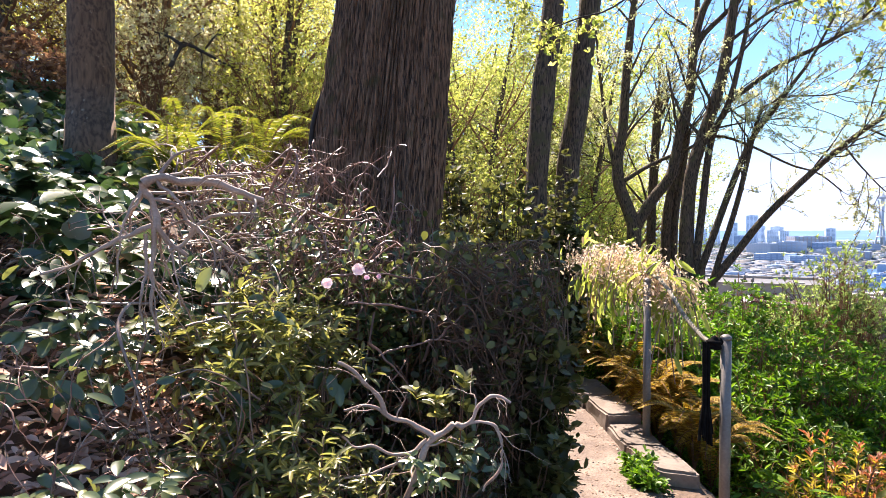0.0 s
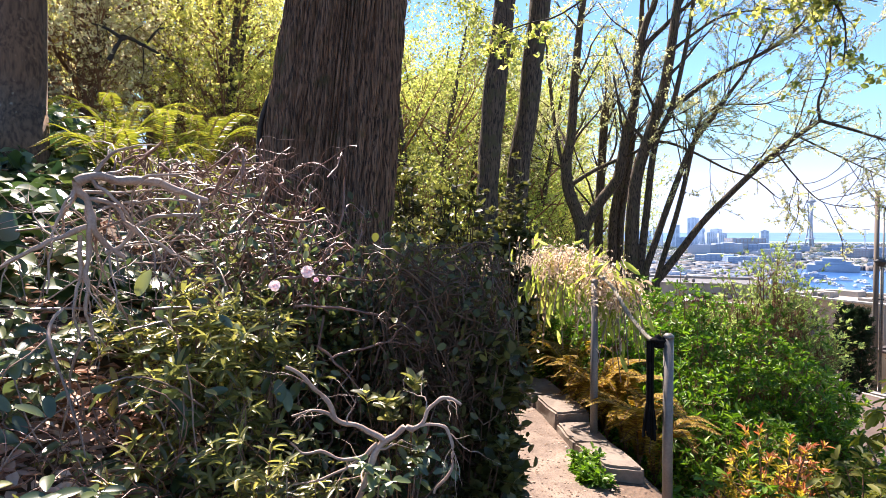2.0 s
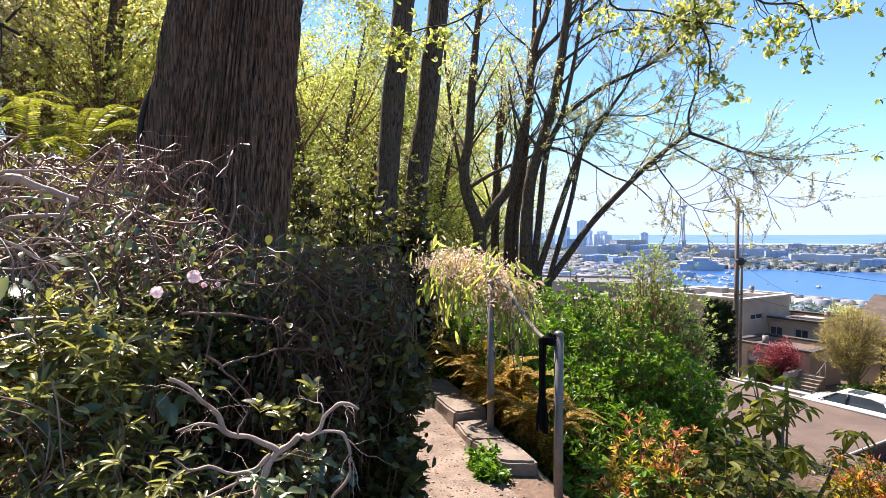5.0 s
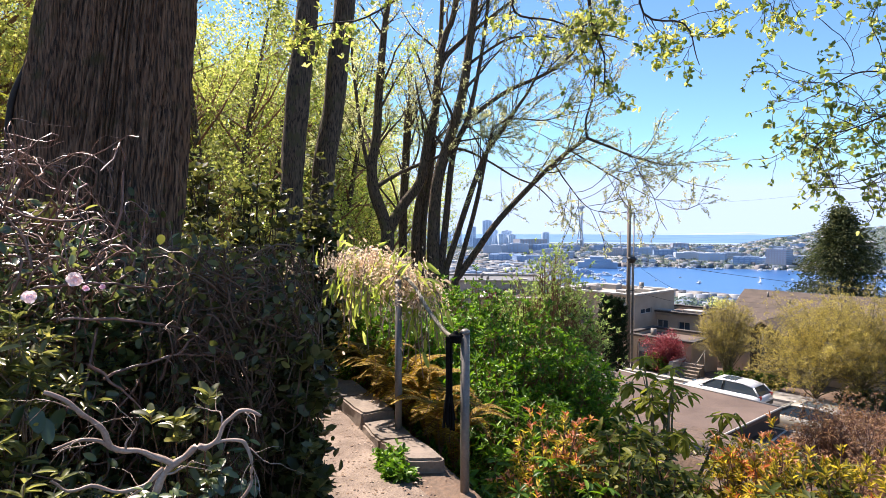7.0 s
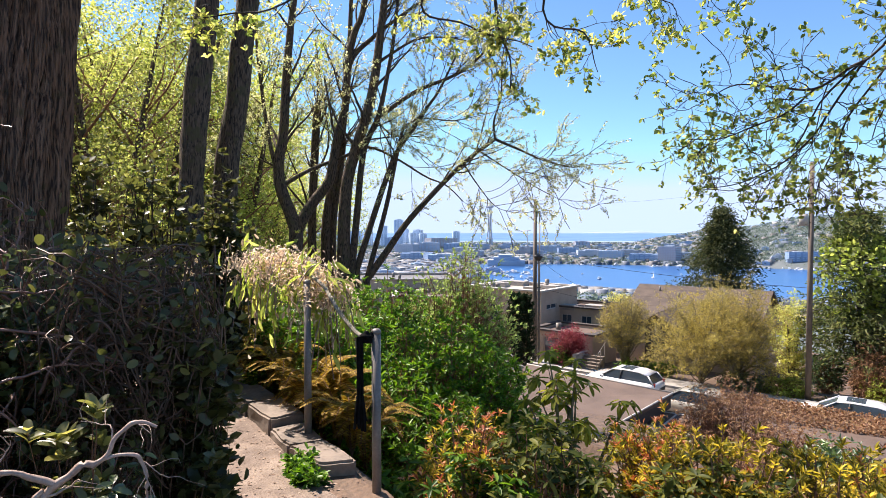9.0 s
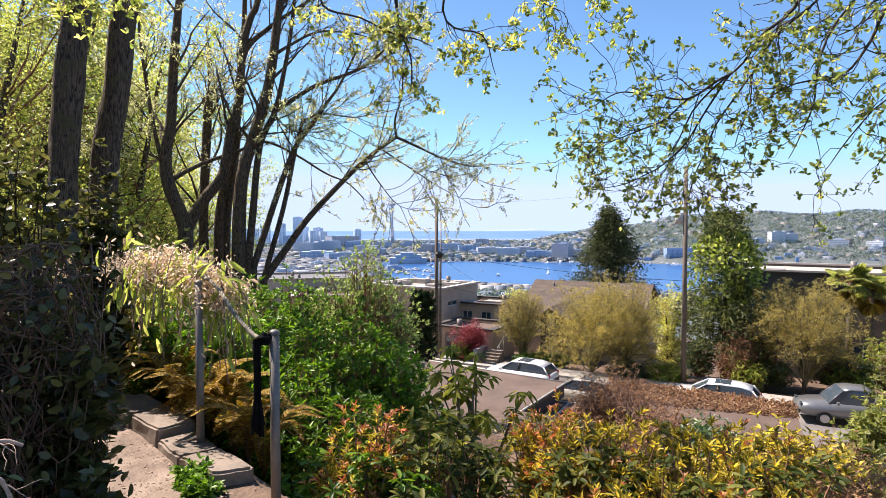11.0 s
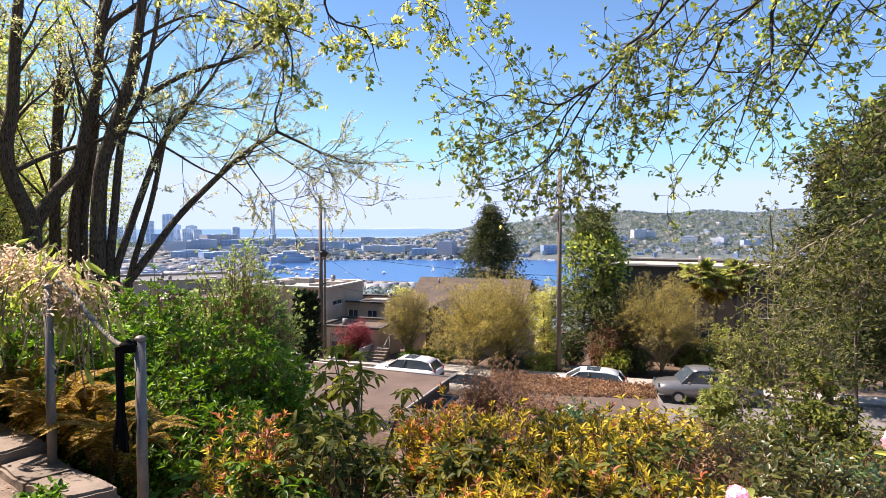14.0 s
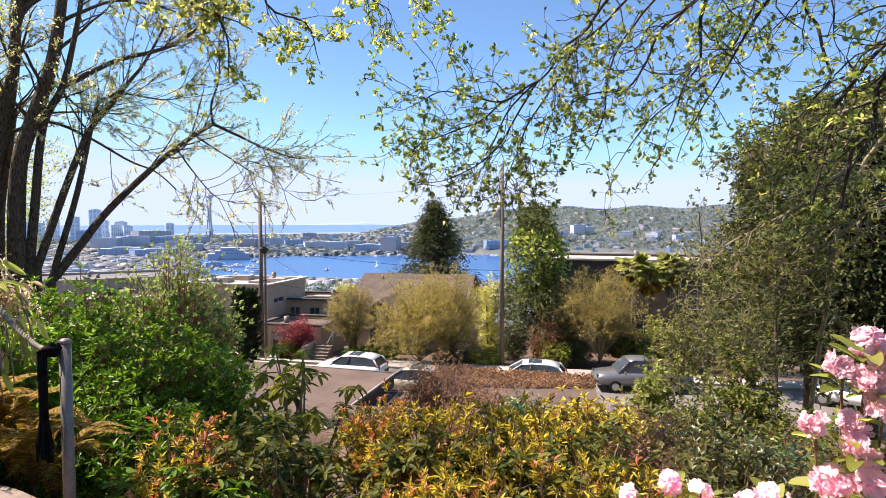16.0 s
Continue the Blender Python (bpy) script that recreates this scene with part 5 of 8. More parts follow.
def boats():
    rng = np.random.default_rng(31)
    def boat(b, d, size, turn, sail=False):
        x, y, _ = site(b, d, 0)
        root = thing("boat", (x, y, -79.4), "white sailing boat on the blue lake" if sail else "white motor boat on the blue lake", "boat", "boats on the lake", turn)
        bm = bmesh.new()
        rings = []
        for yy, w, h in ((-0.5, 0.8, 0.9), (-0.2, 1, 0.85), (0.2, 0.85, 0.95), (0.42, 0.4, 1.1), (0.5, 0.05, 1.2)):
            ww, hh = w * size * 0.17, h * size * 0.14
            rings.append([(-ww * 0.6, yy * size, -0.2), (ww * 0.6, yy * size, -0.2), (ww, yy * size, hh), (-ww, yy * size, hh)])
        loft(bm, rings)
        part("hull", bm, M_WHITE, root)
        block("cabin", (-size * 0.1, size * 0.1, -size * 0.25, size * 0.15, size * 0.12, size * 0.27), M_WHITE, root, bevel=0.1)
        block("cabin_window", (-size * 0.102, size * 0.102, -size * 0.2, size * 0.12, size * 0.19, size * 0.24), M_GLASS, root)
        if sail:
            rod("mast", (0, 0.02 * size, 0), (0, 0.02 * size, size * 1.3), 0.1, 0.07, M_TRIM, root, 6)
            bm = bmesh.new()
            loft(bm, [[(-0.03, -0.45 * size, size * 0.25), (0.03, -0.45 * size, size * 0.25), (0.03, 0, size * 0.25), (-0.03, 0, size * 0.25)], [(-0.03, -0.02 * size, size * 1.25), (0.03, -0.02 * size, size * 1.25), (0.03, 0, size * 1.25), (-0.03, 0, size * 1.25)]])
            part("sail", bm, M_WHITE, root)
    for b, d, s, t, sl in ((47.9, 1010, 15, 70, False), (52.75, 1060, 10, 20, True), (46.3, 1120, 8, 80, False), (44.2, 1040, 8, 60, False), (45.4, 880, 12, 30, False), (41.5, 1010, 10, 80, False), (55.2, 1160, 8, 30, False), (61.5, 1040, 9, 30, False)):
        boat(b, d, s, t, sl)
    for k in range(90):
        far = rng.random() < 0.55
        b = rng.uniform(42, 70) if far else rng.uniform(36.5, 41.5)
        d = rng.uniform(1395, 1440) if far else rng.uniform(860, 1280)
        if rng.random() < 0.25:
            b, d = rng.uniform(44.5, 49), rng.uniform(735, 800)
        boat(b, d, rng.uniform(10, 20), rng.uniform(0, 180))


boats()


# ------------------------------------------------------------------ trees round the path
def limb(points, d, n=14):
    """A limb by (bearing, slope) marks at distance d (or a distance of its own as third)."""
    return spline([site(p[0], p[2] if len(p) > 2 else d, p[1]) for p in points], n)


def taper(n, r0, r1, power=1.0):
    return r1 + (r0 - r1) * (1 - np.linspace(0, 1, n)) ** power


def old_tree():
    """The great furrowed trunk, with its crown above."""
    rng = np.random.default_rng(11)
    base = site(-6.4, 4.9, 0)
    base[2] = gz(base[0], base[1]) - 0.3
    root = thing("old_tree", base, "massive old tree trunk with deeply furrowed dark bark", "tree")
    nz, na = 330, 620
    z = np.concatenate([np.linspace(0, 5.6, 300), np.linspace(5.8, 25, 30)])
    a = np.linspace(0, 2 * np.pi, na, endpoint=False)
    A, Zz = np.meshgrid(a, z)
    cx = base[0] - 0.012 + 0.12 * (np.clip(Zz, 1.0, 4.2) - 2.2) - 0.07 * np.clip(Zz - 4.2, 0, None)
    cy = base[1] + 0.0 * Zz
    rad = np.clip(0.525 - 0.05 * (Zz - 2.2), 0.36, 0.6) + 0.2 * np.exp(-Zz / 0.5)
    rad += 0.05 * np.exp(-Zz / 2.4) * np.clip(-np.cos(A), 0, 1)
    rad *= 1 + 0.05 * np.cos(A * 3 + 0.7) + 0.025 * np.cos(A * 7 + Zz * 0.15)
    fur = np.array([noise.noise((math.cos(t) * 13, math.sin(t) * 13, zz * 0.7)) for t, zz in zip(A.ravel(), Zz.ravel())]).reshape(A.shape)
    fur2 = np.array([noise.noise((math.cos(t) * 27, math.sin(t) * 27, zz * 2.6 + 9)) for t, zz in zip(A.ravel(), Zz.ravel())]).reshape(A.shape)
    rad = rad - 0.055 * np.clip(1 - np.abs(fur) * 4.0, 0, 1) - 0.02 * np.clip(1 - np.abs(fur2) * 3.5, 0, 1) + 0.015 * fur
    V = np.stack([cx + rad * np.cos(A), cy + rad * np.sin(A), base[2] + Zz], -1)
    idx = np.arange(nz * na).reshape(nz, na)
    nx = np.roll(idx, -1, 1)
    q = np.stack([idx[:-1], nx[:-1], nx[1:], idx[1:]], -1)
    link("trunk", arrays("trunk", V, q, False), M_BARK_OLD, root)
    top = V[-2:].mean(axis=(0, 1))
    stems = np.array([spline([top + np.array((0, 0, k * 0.35 - 2.5)), top + np.array((2.2 * math.cos(k), 2.2 * math.sin(k), 1.2 + k * 0.3)), top + np.array((5.0 * math.cos(k), 5.0 * math.sin(k), 3.4 + k * 0.4))], 8) for k in range(8)])
    srad = np.tile(taper(8, 0.16, 0.03), (8, 1))
    b1, r1 = branches(rng, stems, srad, 9, (0.25, 1), (1.5, 3.0), (30, 70), n=6)
    b2, r2 = branches(rng, b1, r1, 4, (0.3, 1), (0.6, 1.4), (30, 70), n=4)
    wood("twigwork", [(stems, srad, 7), (b1, r1, 5), (b2, r2, 3)], M_BARK, root, kind="stuff")
    p, w = along(rng, b2, 1400, 0.2, 0.2)
    foliage("crown", [blades(rng, p, w + rng.normal(0, 0.8, w.shape), (0.1, 0.2), 0.8, KITE)], L_SPRING_GREEN, root)
    # thin bare stem climbing beside it
    st = limb([(-13.2, -6), (-13.3, 2), (-13.2, 7.8), (-12.9, 10.6), (-12.2, 12.6), (-11.6, 14.2), (-11.0, 16.0)], 4.75)
    vine = thing("vine_stem", st[0], "thin dark climbing stem against the old trunk", "vine")
    wood("stem", [(st[None], taper(14, 0.028, 0.011)[None], 8)], M_TWIG_DARK, vine)


old_tree()


def straight_tree(name, marks, d, r0, r1, material, label, crown_seed, leaf, crown_from=4.0, leaves=1500, up_to=13.0):
    """A plain trunk seen low down; boughs and leaves begin above."""
    rng = np.random.default_rng(crown_seed)
    first = site(marks[0][0], d, marks[0][1])
    first[2] = gz(first[0], first[1]) - 0.2
    ctrl = [first] + [site(b, d, e) for b, e in marks]
    last = ctrl[-1] + (ctrl[-1] - ctrl[-2]) / np.linalg.norm(ctrl[-1] - ctrl[-2]) * (up_to - ctrl[-1][2])
    pts = spline(ctrl + [last], 160)
    run = np.concatenate([[0], np.cumsum(np.linalg.norm(np.diff(pts, axis=0), axis=1))])
    pts = np.stack([np.interp(np.linspace(0, run[-1], 40), run, pts[:, k]) for k in range(3)], 1)
    root = thing(name, first, label, "tree")
    hgt = np.linspace(0, 1, 40)
    rad = r0 + (r1 - r0) * hgt + 0.35 * r0 * np.exp(-hgt * 30)
    v, q = tubes(pts[None], rad[None], 28)
    dis = np.array([noise.noise((p[0] * 9, p[1] * 9, p[2] * 1.6)) for p in v])
    c = np.repeat(pts, 28, axis=0)
    v = v + unit(v - c) * (dis * r0 * 0.16)[:, None]
    link("trunk", arrays("trunk", v, q, True), material, root)
    P, Rd = pts[None], rad[None]
    lo = max(0.15, (crown_from - first[2]) / (up_to - first[2]))
    b1, r1_ = branches(rng, P, Rd, 14, (lo, 1), (1.4, 3.2), (45, 80), pull=(0, 0, 0.3), n=8, thin=0.3)
    b2, r2 = branches(rng, b1, r1_, 6, (0.25, 1), (0.5, 1.3), (30, 70), n=5, thin=0.5)
    wood("twigwork", [(b1, r1_, 6), (b2, r2, 4)], M_TWIG, root, kind="stuff")
    p, w = along(rng, b2, leaves, 0.2, 0.1)
    foliage("crown", [blades(rng, p, w + rng.normal(0, 0.9, w.shape), (0.05, 0.11), 0.8, FOLD)], leaf, root)


straight_tree("tree", [(-31.55, 4.0), (-31.6, 10), (-31.4, 19)], 5.4, 0.165, 0.12, M_BARK_SMOOTH, "straight grey-brown tree trunk with pale lichen spots", 41, L_SPRING, crown_from=8.5, leaves=700)
straight_tree("tree", [(8.9, 1.3), (9.6, 12.0), (10.35, 18.0), (10.7, 20.8)], 8.5, 0.185, 0.14, M_BARK, "dark mossy tree trunk beside the path", 42, L_SPRING, crown_from=5.5, leaves=500, up_to=7.5)
straight_tree("tree", [(11.7, 1.4), (13.0, 12.2), (13.75, 18.3), (14.15, 21.1)], 8.9, 0.18, 0.14, M_BARK, "dark leaning tree trunk with vine stems, beside the path", 43, L_SPRING, crown_from=5.5, leaves=500, up_to=7.5)


def stem_tree(label, d, stems, limbs, seed, leaf, leaves, twig_len=(0.5, 1.3), leaf_len=(0.06, 0.12), root_b=None):
    """A many-stemmed tree. stems and limbs: (marks, r0, r1)."""
    rng = np.random.default_rng(seed)
    first = limb(stems[0][0], d)[0]
    root = thing("tree", (first[0], first[1], gz(first[0], first[1])), label, "tree")
    tr, lm = [], []
    for marks, r0, r1 in stems:
        pts = limb(marks, d, 30)
        foot = pts[0].copy()
        g = gz(foot[0], foot[1]) - 0.2
        pts = np.vstack([np.array([foot[0], foot[1], g])[None], pts]) if foot[2] > g + 0.1 else np.vstack([pts[:1], pts])
        tr.append((pts[None], np.concatenate([[r0 * 1.15], taper(30, r0, r1)])[None], 12))
    for t in tr:
        wood("trunk", [t], M_BARK, root)
    for marks, r0, r1 in limbs:
        lm.append((limb(marks, d, 31), taper(31, r0, r1)))
    par = np.array([t[0][0] for t in tr] + [l[0] for l in lm])
    prad = np.array([t[1][0] for t in tr] + [l[1] for l in lm])
    b1, r1 = branches(rng, par, prad, 11, (0.35, 1), (0.8, 2.2), (25, 65), pull=(0.05, 0, 0.25), wiggle=0.12, n=8, thin=0.35)
    b2, r2 = branches(rng, b1, r1, 5, (0.2, 1), twig_len, (25, 60), pull=(0.1, 0, 0.0), wiggle=0.15, n=6, thin=0.5)
    groups = [(b1, np.maximum(r1, 0.007), 5), (b2, np.maximum(r2, 0.004), 3)]
    for p, r in lm:
        wood("limb", [(p[None], r[None], 8)], M_BARK, root)
    wood("twigwork", groups, M_BARK, root, kind="stuff")
    p, w = along(rng, b2, leaves, 0.3, 0.02)
    foliage("crown", [blades(rng, p, w + rng.normal(0, 0.7, w.shape) + np.array((0, 0, -0.3)), leaf_len, 0.55, FOLD)], leaf, root)


stem_tree("slender forked tree with sparse new leaves on the slope", 13.5,
          [([(18.15, -2.16), (18.26, -0.03), (17.88, 1.48), (16.9, 4.24), (16.74, 6.71), (17.19, 9.43), (17.48, 14.19), (17.82, 17.75), (18.21, 20.7), (19.6, 28)], 0.17, 0.06),
           ([(18.32, -0.03), (18.93, 1.31), (20.11, 3.16), (21.39, 4.84), (21.9, 7.06), (22.35, 9.53), (23.08, 12.22), (23.3, 15.88), (24.03, 18.91), (24.86, 20.87), (26, 28)], 0.135, 0.06)],
          [([(17.1, 4.4), (16.7, 5.0), (15.8, 9.2), (15.15, 13.9), (14.9, 16.0), (14.6, 21)], 0.055, 0.02), ([(17.1, 5.2), (16.7, 6.0), (14.9, 6.9), (13.7, 7.2)], 0.03, 0.01),
           ([(17.3, 4.6), (18.9, 5.6), (20.5, 6.4), (22.8, 7.3), (25.2, 8.3), (27.9, 7.3), (30.9, 5.5), (33.0, 4.6), (34.6, 3.1)], 0.05, 0.012), ([(22.9, 13.2), (23.7, 16.4), (25.5, 18.2), (27.5, 19.7), (30.9, 21.8), (34, 23)], 0.075, 0.02)],
          51, L_BUD, 12000, (0.4, 1.1), (0.03, 0.065))
stem_tree("cut-off grey stem and slim trunks on the slope", 14.5,
          [([(19.8, -2.8), (19.8, 1.4), (20.2, 9.3), (20.4, 12.1)], 0.11, 0.095), ([(21.1, -2.8), (21.2, 1.4), (22.2, 6.8), (22.8, 10.0), (23.3, 14.2), (23.6, 20), (23.9, 27)], 0.13, 0.04), ([(21.7, -2.8), (21.9, 1.4), (22.5, 5.4), (23.0, 9)], 0.09, 0.05)],
          [([(20.2, 5.5), (21.4, 8.5), (21.0, 12.5), (20.2, 18)], 0.03, 0.01)], 52, L_BUD, 5000, (0.4, 1.1), (0.03, 0.06))
stem_tree("leaning many-stemmed tree with an arching limb towards the lake", 13.0,
          [([(22.8, -3.4), (22.9, 1.4), (23.3, 5.5), (24.5, 9.4), (25.5, 12.7), (26.0, 15.2), (26.5, 18.8), (26.9, 21.8), (27.4, 28)], 0.15, 0.07),
           ([(23.6, -3.4), (24.1, 1.4), (24.8, 7.8), (26.2, 11.1), (27.0, 14.3), (27.8, 18.5), (28.6, 25)], 0.085, 0.03),
           ([(24.1, -3.6), (25.7, 1.4), (27.2, 5.8), (28.2, 8.1), (29.9, 10.4), (31.2, 12.3), (32.3, 13.8), (34, 17)], 0.075, 0.02),
           ([(25.1, -4.4), (26.9, 2.1), (27.9, 6.8), (28.4, 9.1), (28.8, 10.4)], 0.06, 0.03),
           ([(25.0, -4.8), (27.2, -1.7), (29.2, 1.1), (32.6, 4.8), (35.3, 7.3), (37.8, 9.1)], 0.085, 0.04)],
          [([(37.8, 9.1), (40.3, 8.0), (42.5, 7.0), (45.4, 6.2)], 0.035, 0.006), ([(37.8, 9.1), (37.7, 10.8), (38.4, 13.2), (38.5, 16.5), (39.3, 20)], 0.028, 0.008), ([(36.2, 8.0), (39.0, 6.2), (42.0, 4.3), (44.6, 2.9)], 0.02, 0.004), ([(34.8, 6.6), (36, 4.8), (37.8, 2.6), (39.6, 1.9)], 0.02, 0.004),
           ([(26.3, 11.2), (29.9, 13.6), (33.2, 14.9), (35.2, 15.9), (36.9, 17.5), (38.4, 20)], 0.055, 0.012), ([(28.8, 10.4), (30.6, 11.1), (33.6, 10.9), (35.3, 11.2)], 0.028, 0.006), ([(26.3, 16.2), (27.5, 17.0), (30.2, 18.4), (33.2, 18.5), (36.2, 18.0)], 0.04, 0.01), ([(25.2, 11.8), (27.6, 9.5), (29.4, 9.7)], 0.02, 0.006)],
          53, L_BUD, 26000, (0.35, 0.9), (0.028, 0.055))


# ------------------------------------------------------------------ woods behind
def woodland_tree(name, place, height, spread, leaf, seed, label, leaves=9000, leaf_len=(0.1, 0.2), group="trees of the wood behind"):
    rng = np.random.default_rng(seed)
    x, y = place
    z = gz(x, y)
    root = thing(name, (x, y, z), label, "tree", group)
    st = []
    for k in range(3):
        a = rng.uniform(0, 6.28)
        st.append(spline([(x, y, z - 0.3), (x + 0.15 * spread * math.cos(a), y + 0.15 * spread * math.sin(a), z + height * 0.4), (x + 0.4 * spread * math.cos(a), y + 0.4 * spread * math.sin(a), z + height * rng.uniform(0.85, 1.0))], 12))
    st = np.array(st)
    sr = np.tile(taper(12, 0.035 * height * 0.5 + 0.03, 0.02), (3, 1))
    wood("trunk", [(st, sr, 9)], M_BARK, root)
    b1, r1 = branches(rng, st, sr, 22, (0.08, 1), (0.35 * spread, 0.95 * spread), (40, 85), pull=(0, 0, 0.25), n=7, thin=0.4)
    b2, r2 = branches(rng, b1, r1, 5, (0.2, 1), (0.15 * spread, 0.4 * spread), (25, 70), n=4, thin=0.5)
    wood("twigwork", [(b1, r1, 5), (b2, r2, 3)], M_TWIG, root, kind="stuff")
    p, w = along(rng, b2, leaves, 0.1, 0.16)
    foliage("crown", [blades(rng, p, w + rng.normal(0, 1, w.shape), leaf_len, 0.75, KITE)], leaf, root)
    return root


def woods():
    rng = np.random.default_rng(61)
    spec = [(-38, 11.5, 6, 3.2, L_OLIVE, "golden-brown budding tree on the bank"), (-27, 13, 6.5, 3.4, L_BLOSSOM, "grey-white blossoming tree at the wood's edge"), (-20, 15, 7.5, 3.8, L_SPRING, "bright yellow-green spring tree"), (-16, 11.5, 5.5, 2.6, L_SPRING, "bright yellow-green young tree"), (-22, 21, 9, 5, L_SPRING_GREEN, "fresh green woodland tree"),
            (2.5, 13, 7.5, 3.4, L_OLIVEGREEN, "olive-green leafy woodland tree"), (6, 17, 9.5, 4.2, L_OLIVEGREEN, "olive-green leafy woodland tree"), (-3, 20, 9.5, 5, L_SPRING, "bright yellow-green spring tree"), (12.5, 19, 9.5, 4.5, L_SPRING_GREEN, "fresh green woodland tree"), (16, 26, 11, 5, L_SPRING, "bright yellow-green spring tree")]
    made = []
    for k, (b, d, h, s, m, lab) in enumerate(spec):
        p = site(b, d, 0)
        made.append(woodland_tree("woodland_tree", (p[0], p[1]), h, s, m, 100 + k, lab, 19000, (0.035, 0.075) if d < 16 else (0.06, 0.12)))
    for k, (b, d) in enumerate(((-40, 20), (-33, 17), (-30, 26), (-26, 33), (-14, 30), (-9, 26), (-6, 38), (-18, 42), (2, 30), (8, 34), (13, 34), (10, 25), (18.5, 40), (-36, 36), (-46, 14), (-44, 27), (0.5, 22), (5, 25), (8.5, 21), (14.5, 23), (11.5, 42), (4.5, 46), (15.5, 50), (-11, 52), (-28, 52))):
        src = made[(4, 2, 7, 2 if b < -10 else 6, 8, 9)[k % 6]]
        p = site(b, d, 0)
        copy_thing(src, pose(p[0], p[1], gz(p[0], p[1]), 0, 0, rng.uniform(0, 360)) @ Matrix.Scale(1.0 + 0.012 * max(0, d - 16), 4))
    # low fresh underwood that closes the view between the trunks
    for k, (b, d, m) in enumerate(((3, 9.5, L_OLIVEGREEN), (6.5, 11, L_SPRING_GREEN), (14.2, 12.5, L_SPRING_GREEN), (16.3, 15.5, L_SPRING_GREEN), (-15, 10.5, L_SPRING), (-21, 12, L_BLOSSOM), (-27, 11.5, L_BLOSSOM), (11, 14, L_SPRING_GREEN))):
        p = site(b, d, 0)
        bush("wild_shrub", "light green wild shrub at the wood's edge", (p[0], p[1], gz(p[0], p[1])), (0, 0, 1.3), (1.4, 1.4, 1.7), 80, m, 300 + k, leaf_len=(0.045, 0.085), slim=0.6, per_tip=8, sub=9, sub_spread=0.45, twig_r=0.004, twig_mat=M_TWIG, shape=KITE, group="wild shrubs of the wood")


# ------------------------------------------------------------------ shrubs
def bush(name, label, base, offset, radii, twigs, leaf_mat, seed, leaf_len=(0.06, 0.1), slim=0.4, per_tip=7, sub=3, sub_spread=0.15, angle=55, twig_mat=None, twig_r=0.007, shape=FOLD, group="", category="shrub", droop=0.0, low=-0.9, accents=None, accent_share=0.0, accent_len=(0.05, 0.08), shell=0.45, sides=4, loose=0, face=None):
    """Twigs rising from a base into an egg-shaped crown, with rosettes of leaves at their tips."""
    rng = np.random.default_rng(seed)
    base, radii = np.array(base, float), np.array(radii, float)
    centre = base + np.array(offset, float)
    root = thing(name, base, label, category, group)
    v = unit(rng.normal(0, 1, (twigs * 2, 3)))
    v = v[v[:, 2] > low][:twigs]
    n = len(v)
    tips = centre + v * radii * (shell + (1 - shell) * rng.uniform(0, 1, (n, 1)) ** 0.6)
    tips += rng.normal(0, 0.05, tips.shape) * radii
    start = base + rng.normal(0, 0.12, (n, 3)) * radii * np.array((1, 1, 0.1))
    start[:, 2] = base[2] - 0.05
    mid = start * 0.45 + tips * 0.55 + rng.normal(0, 0.1, (n, 3)) * radii + np.array((0, 0, 0.1)) * radii
    t = np.linspace(0, 1, 8)[None, :, None]
    pts = start[:, None] * (1 - t) ** 2 + 2 * mid[:, None] * t * (1 - t) + tips[:, None] * t ** 2
    pts[:, 1:-1] += rng.normal(0, 0.012, (n, 6, 3)) * radii.mean()
    rad = np.tile(taper(8, twig_r * 2.2, twig_r * 0.5), (n, 1))
    b1, r1 = branches(rng, pts, rad, sub, (0.55, 1.0), (sub_spread * 0.6, sub_spread * 1.6), (25, 70), n=4, thin=0.7)
    wood("brushwood", [(pts, rad, sides), (b1, r1, 3)], twig_mat or M_TWIG, root, kind="stuff")
    ends = np.vstack([pts[:, -1], b1[:, -1]])
    ways = np.vstack([unit(pts[:, -1] - pts[:, -2]), unit(b1[:, -1] - b1[:, -2])])
    ways = unit(ways + np.array((0, 0, 0.35)))
    p, d = whorls(rng, ends, ways, per_tip, angle, droop)
    if face is not None:
        d = d - 0.75 * np.outer(d @ face, face)
    if loose:
        order = np.argsort(np.hypot(p[:, 0], p[:, 1]))
        loose_leaves(rng, p[order[:loose]], d[order[:loose]], leaf_len, slim, shape, leaf_mat, root, face)
        p, d = p[order[loose:]], d[order[loose:]]
    foliage("leaves", [blades(rng, p, d, leaf_len, slim, shape, up=face, spin=0.35 if face is None else 0.2)], leaf_mat, root)
    if accents is not None:
        pick = rng.random(len(ends)) < accent_share * np.clip((ends[:, 2] - centre[2]) / radii[2] + 0.6, 0, 1.4)
        if pick.any():
            p, d = whorls(rng, ends[pick] + ways[pick] * 0.03, ways[pick], 7, 42)
            foliage("new_leaves", [blades(rng, p, d, accent_len, slim, shape, spin=0.35)], accents, root, "orange-red young leaves")
    return root


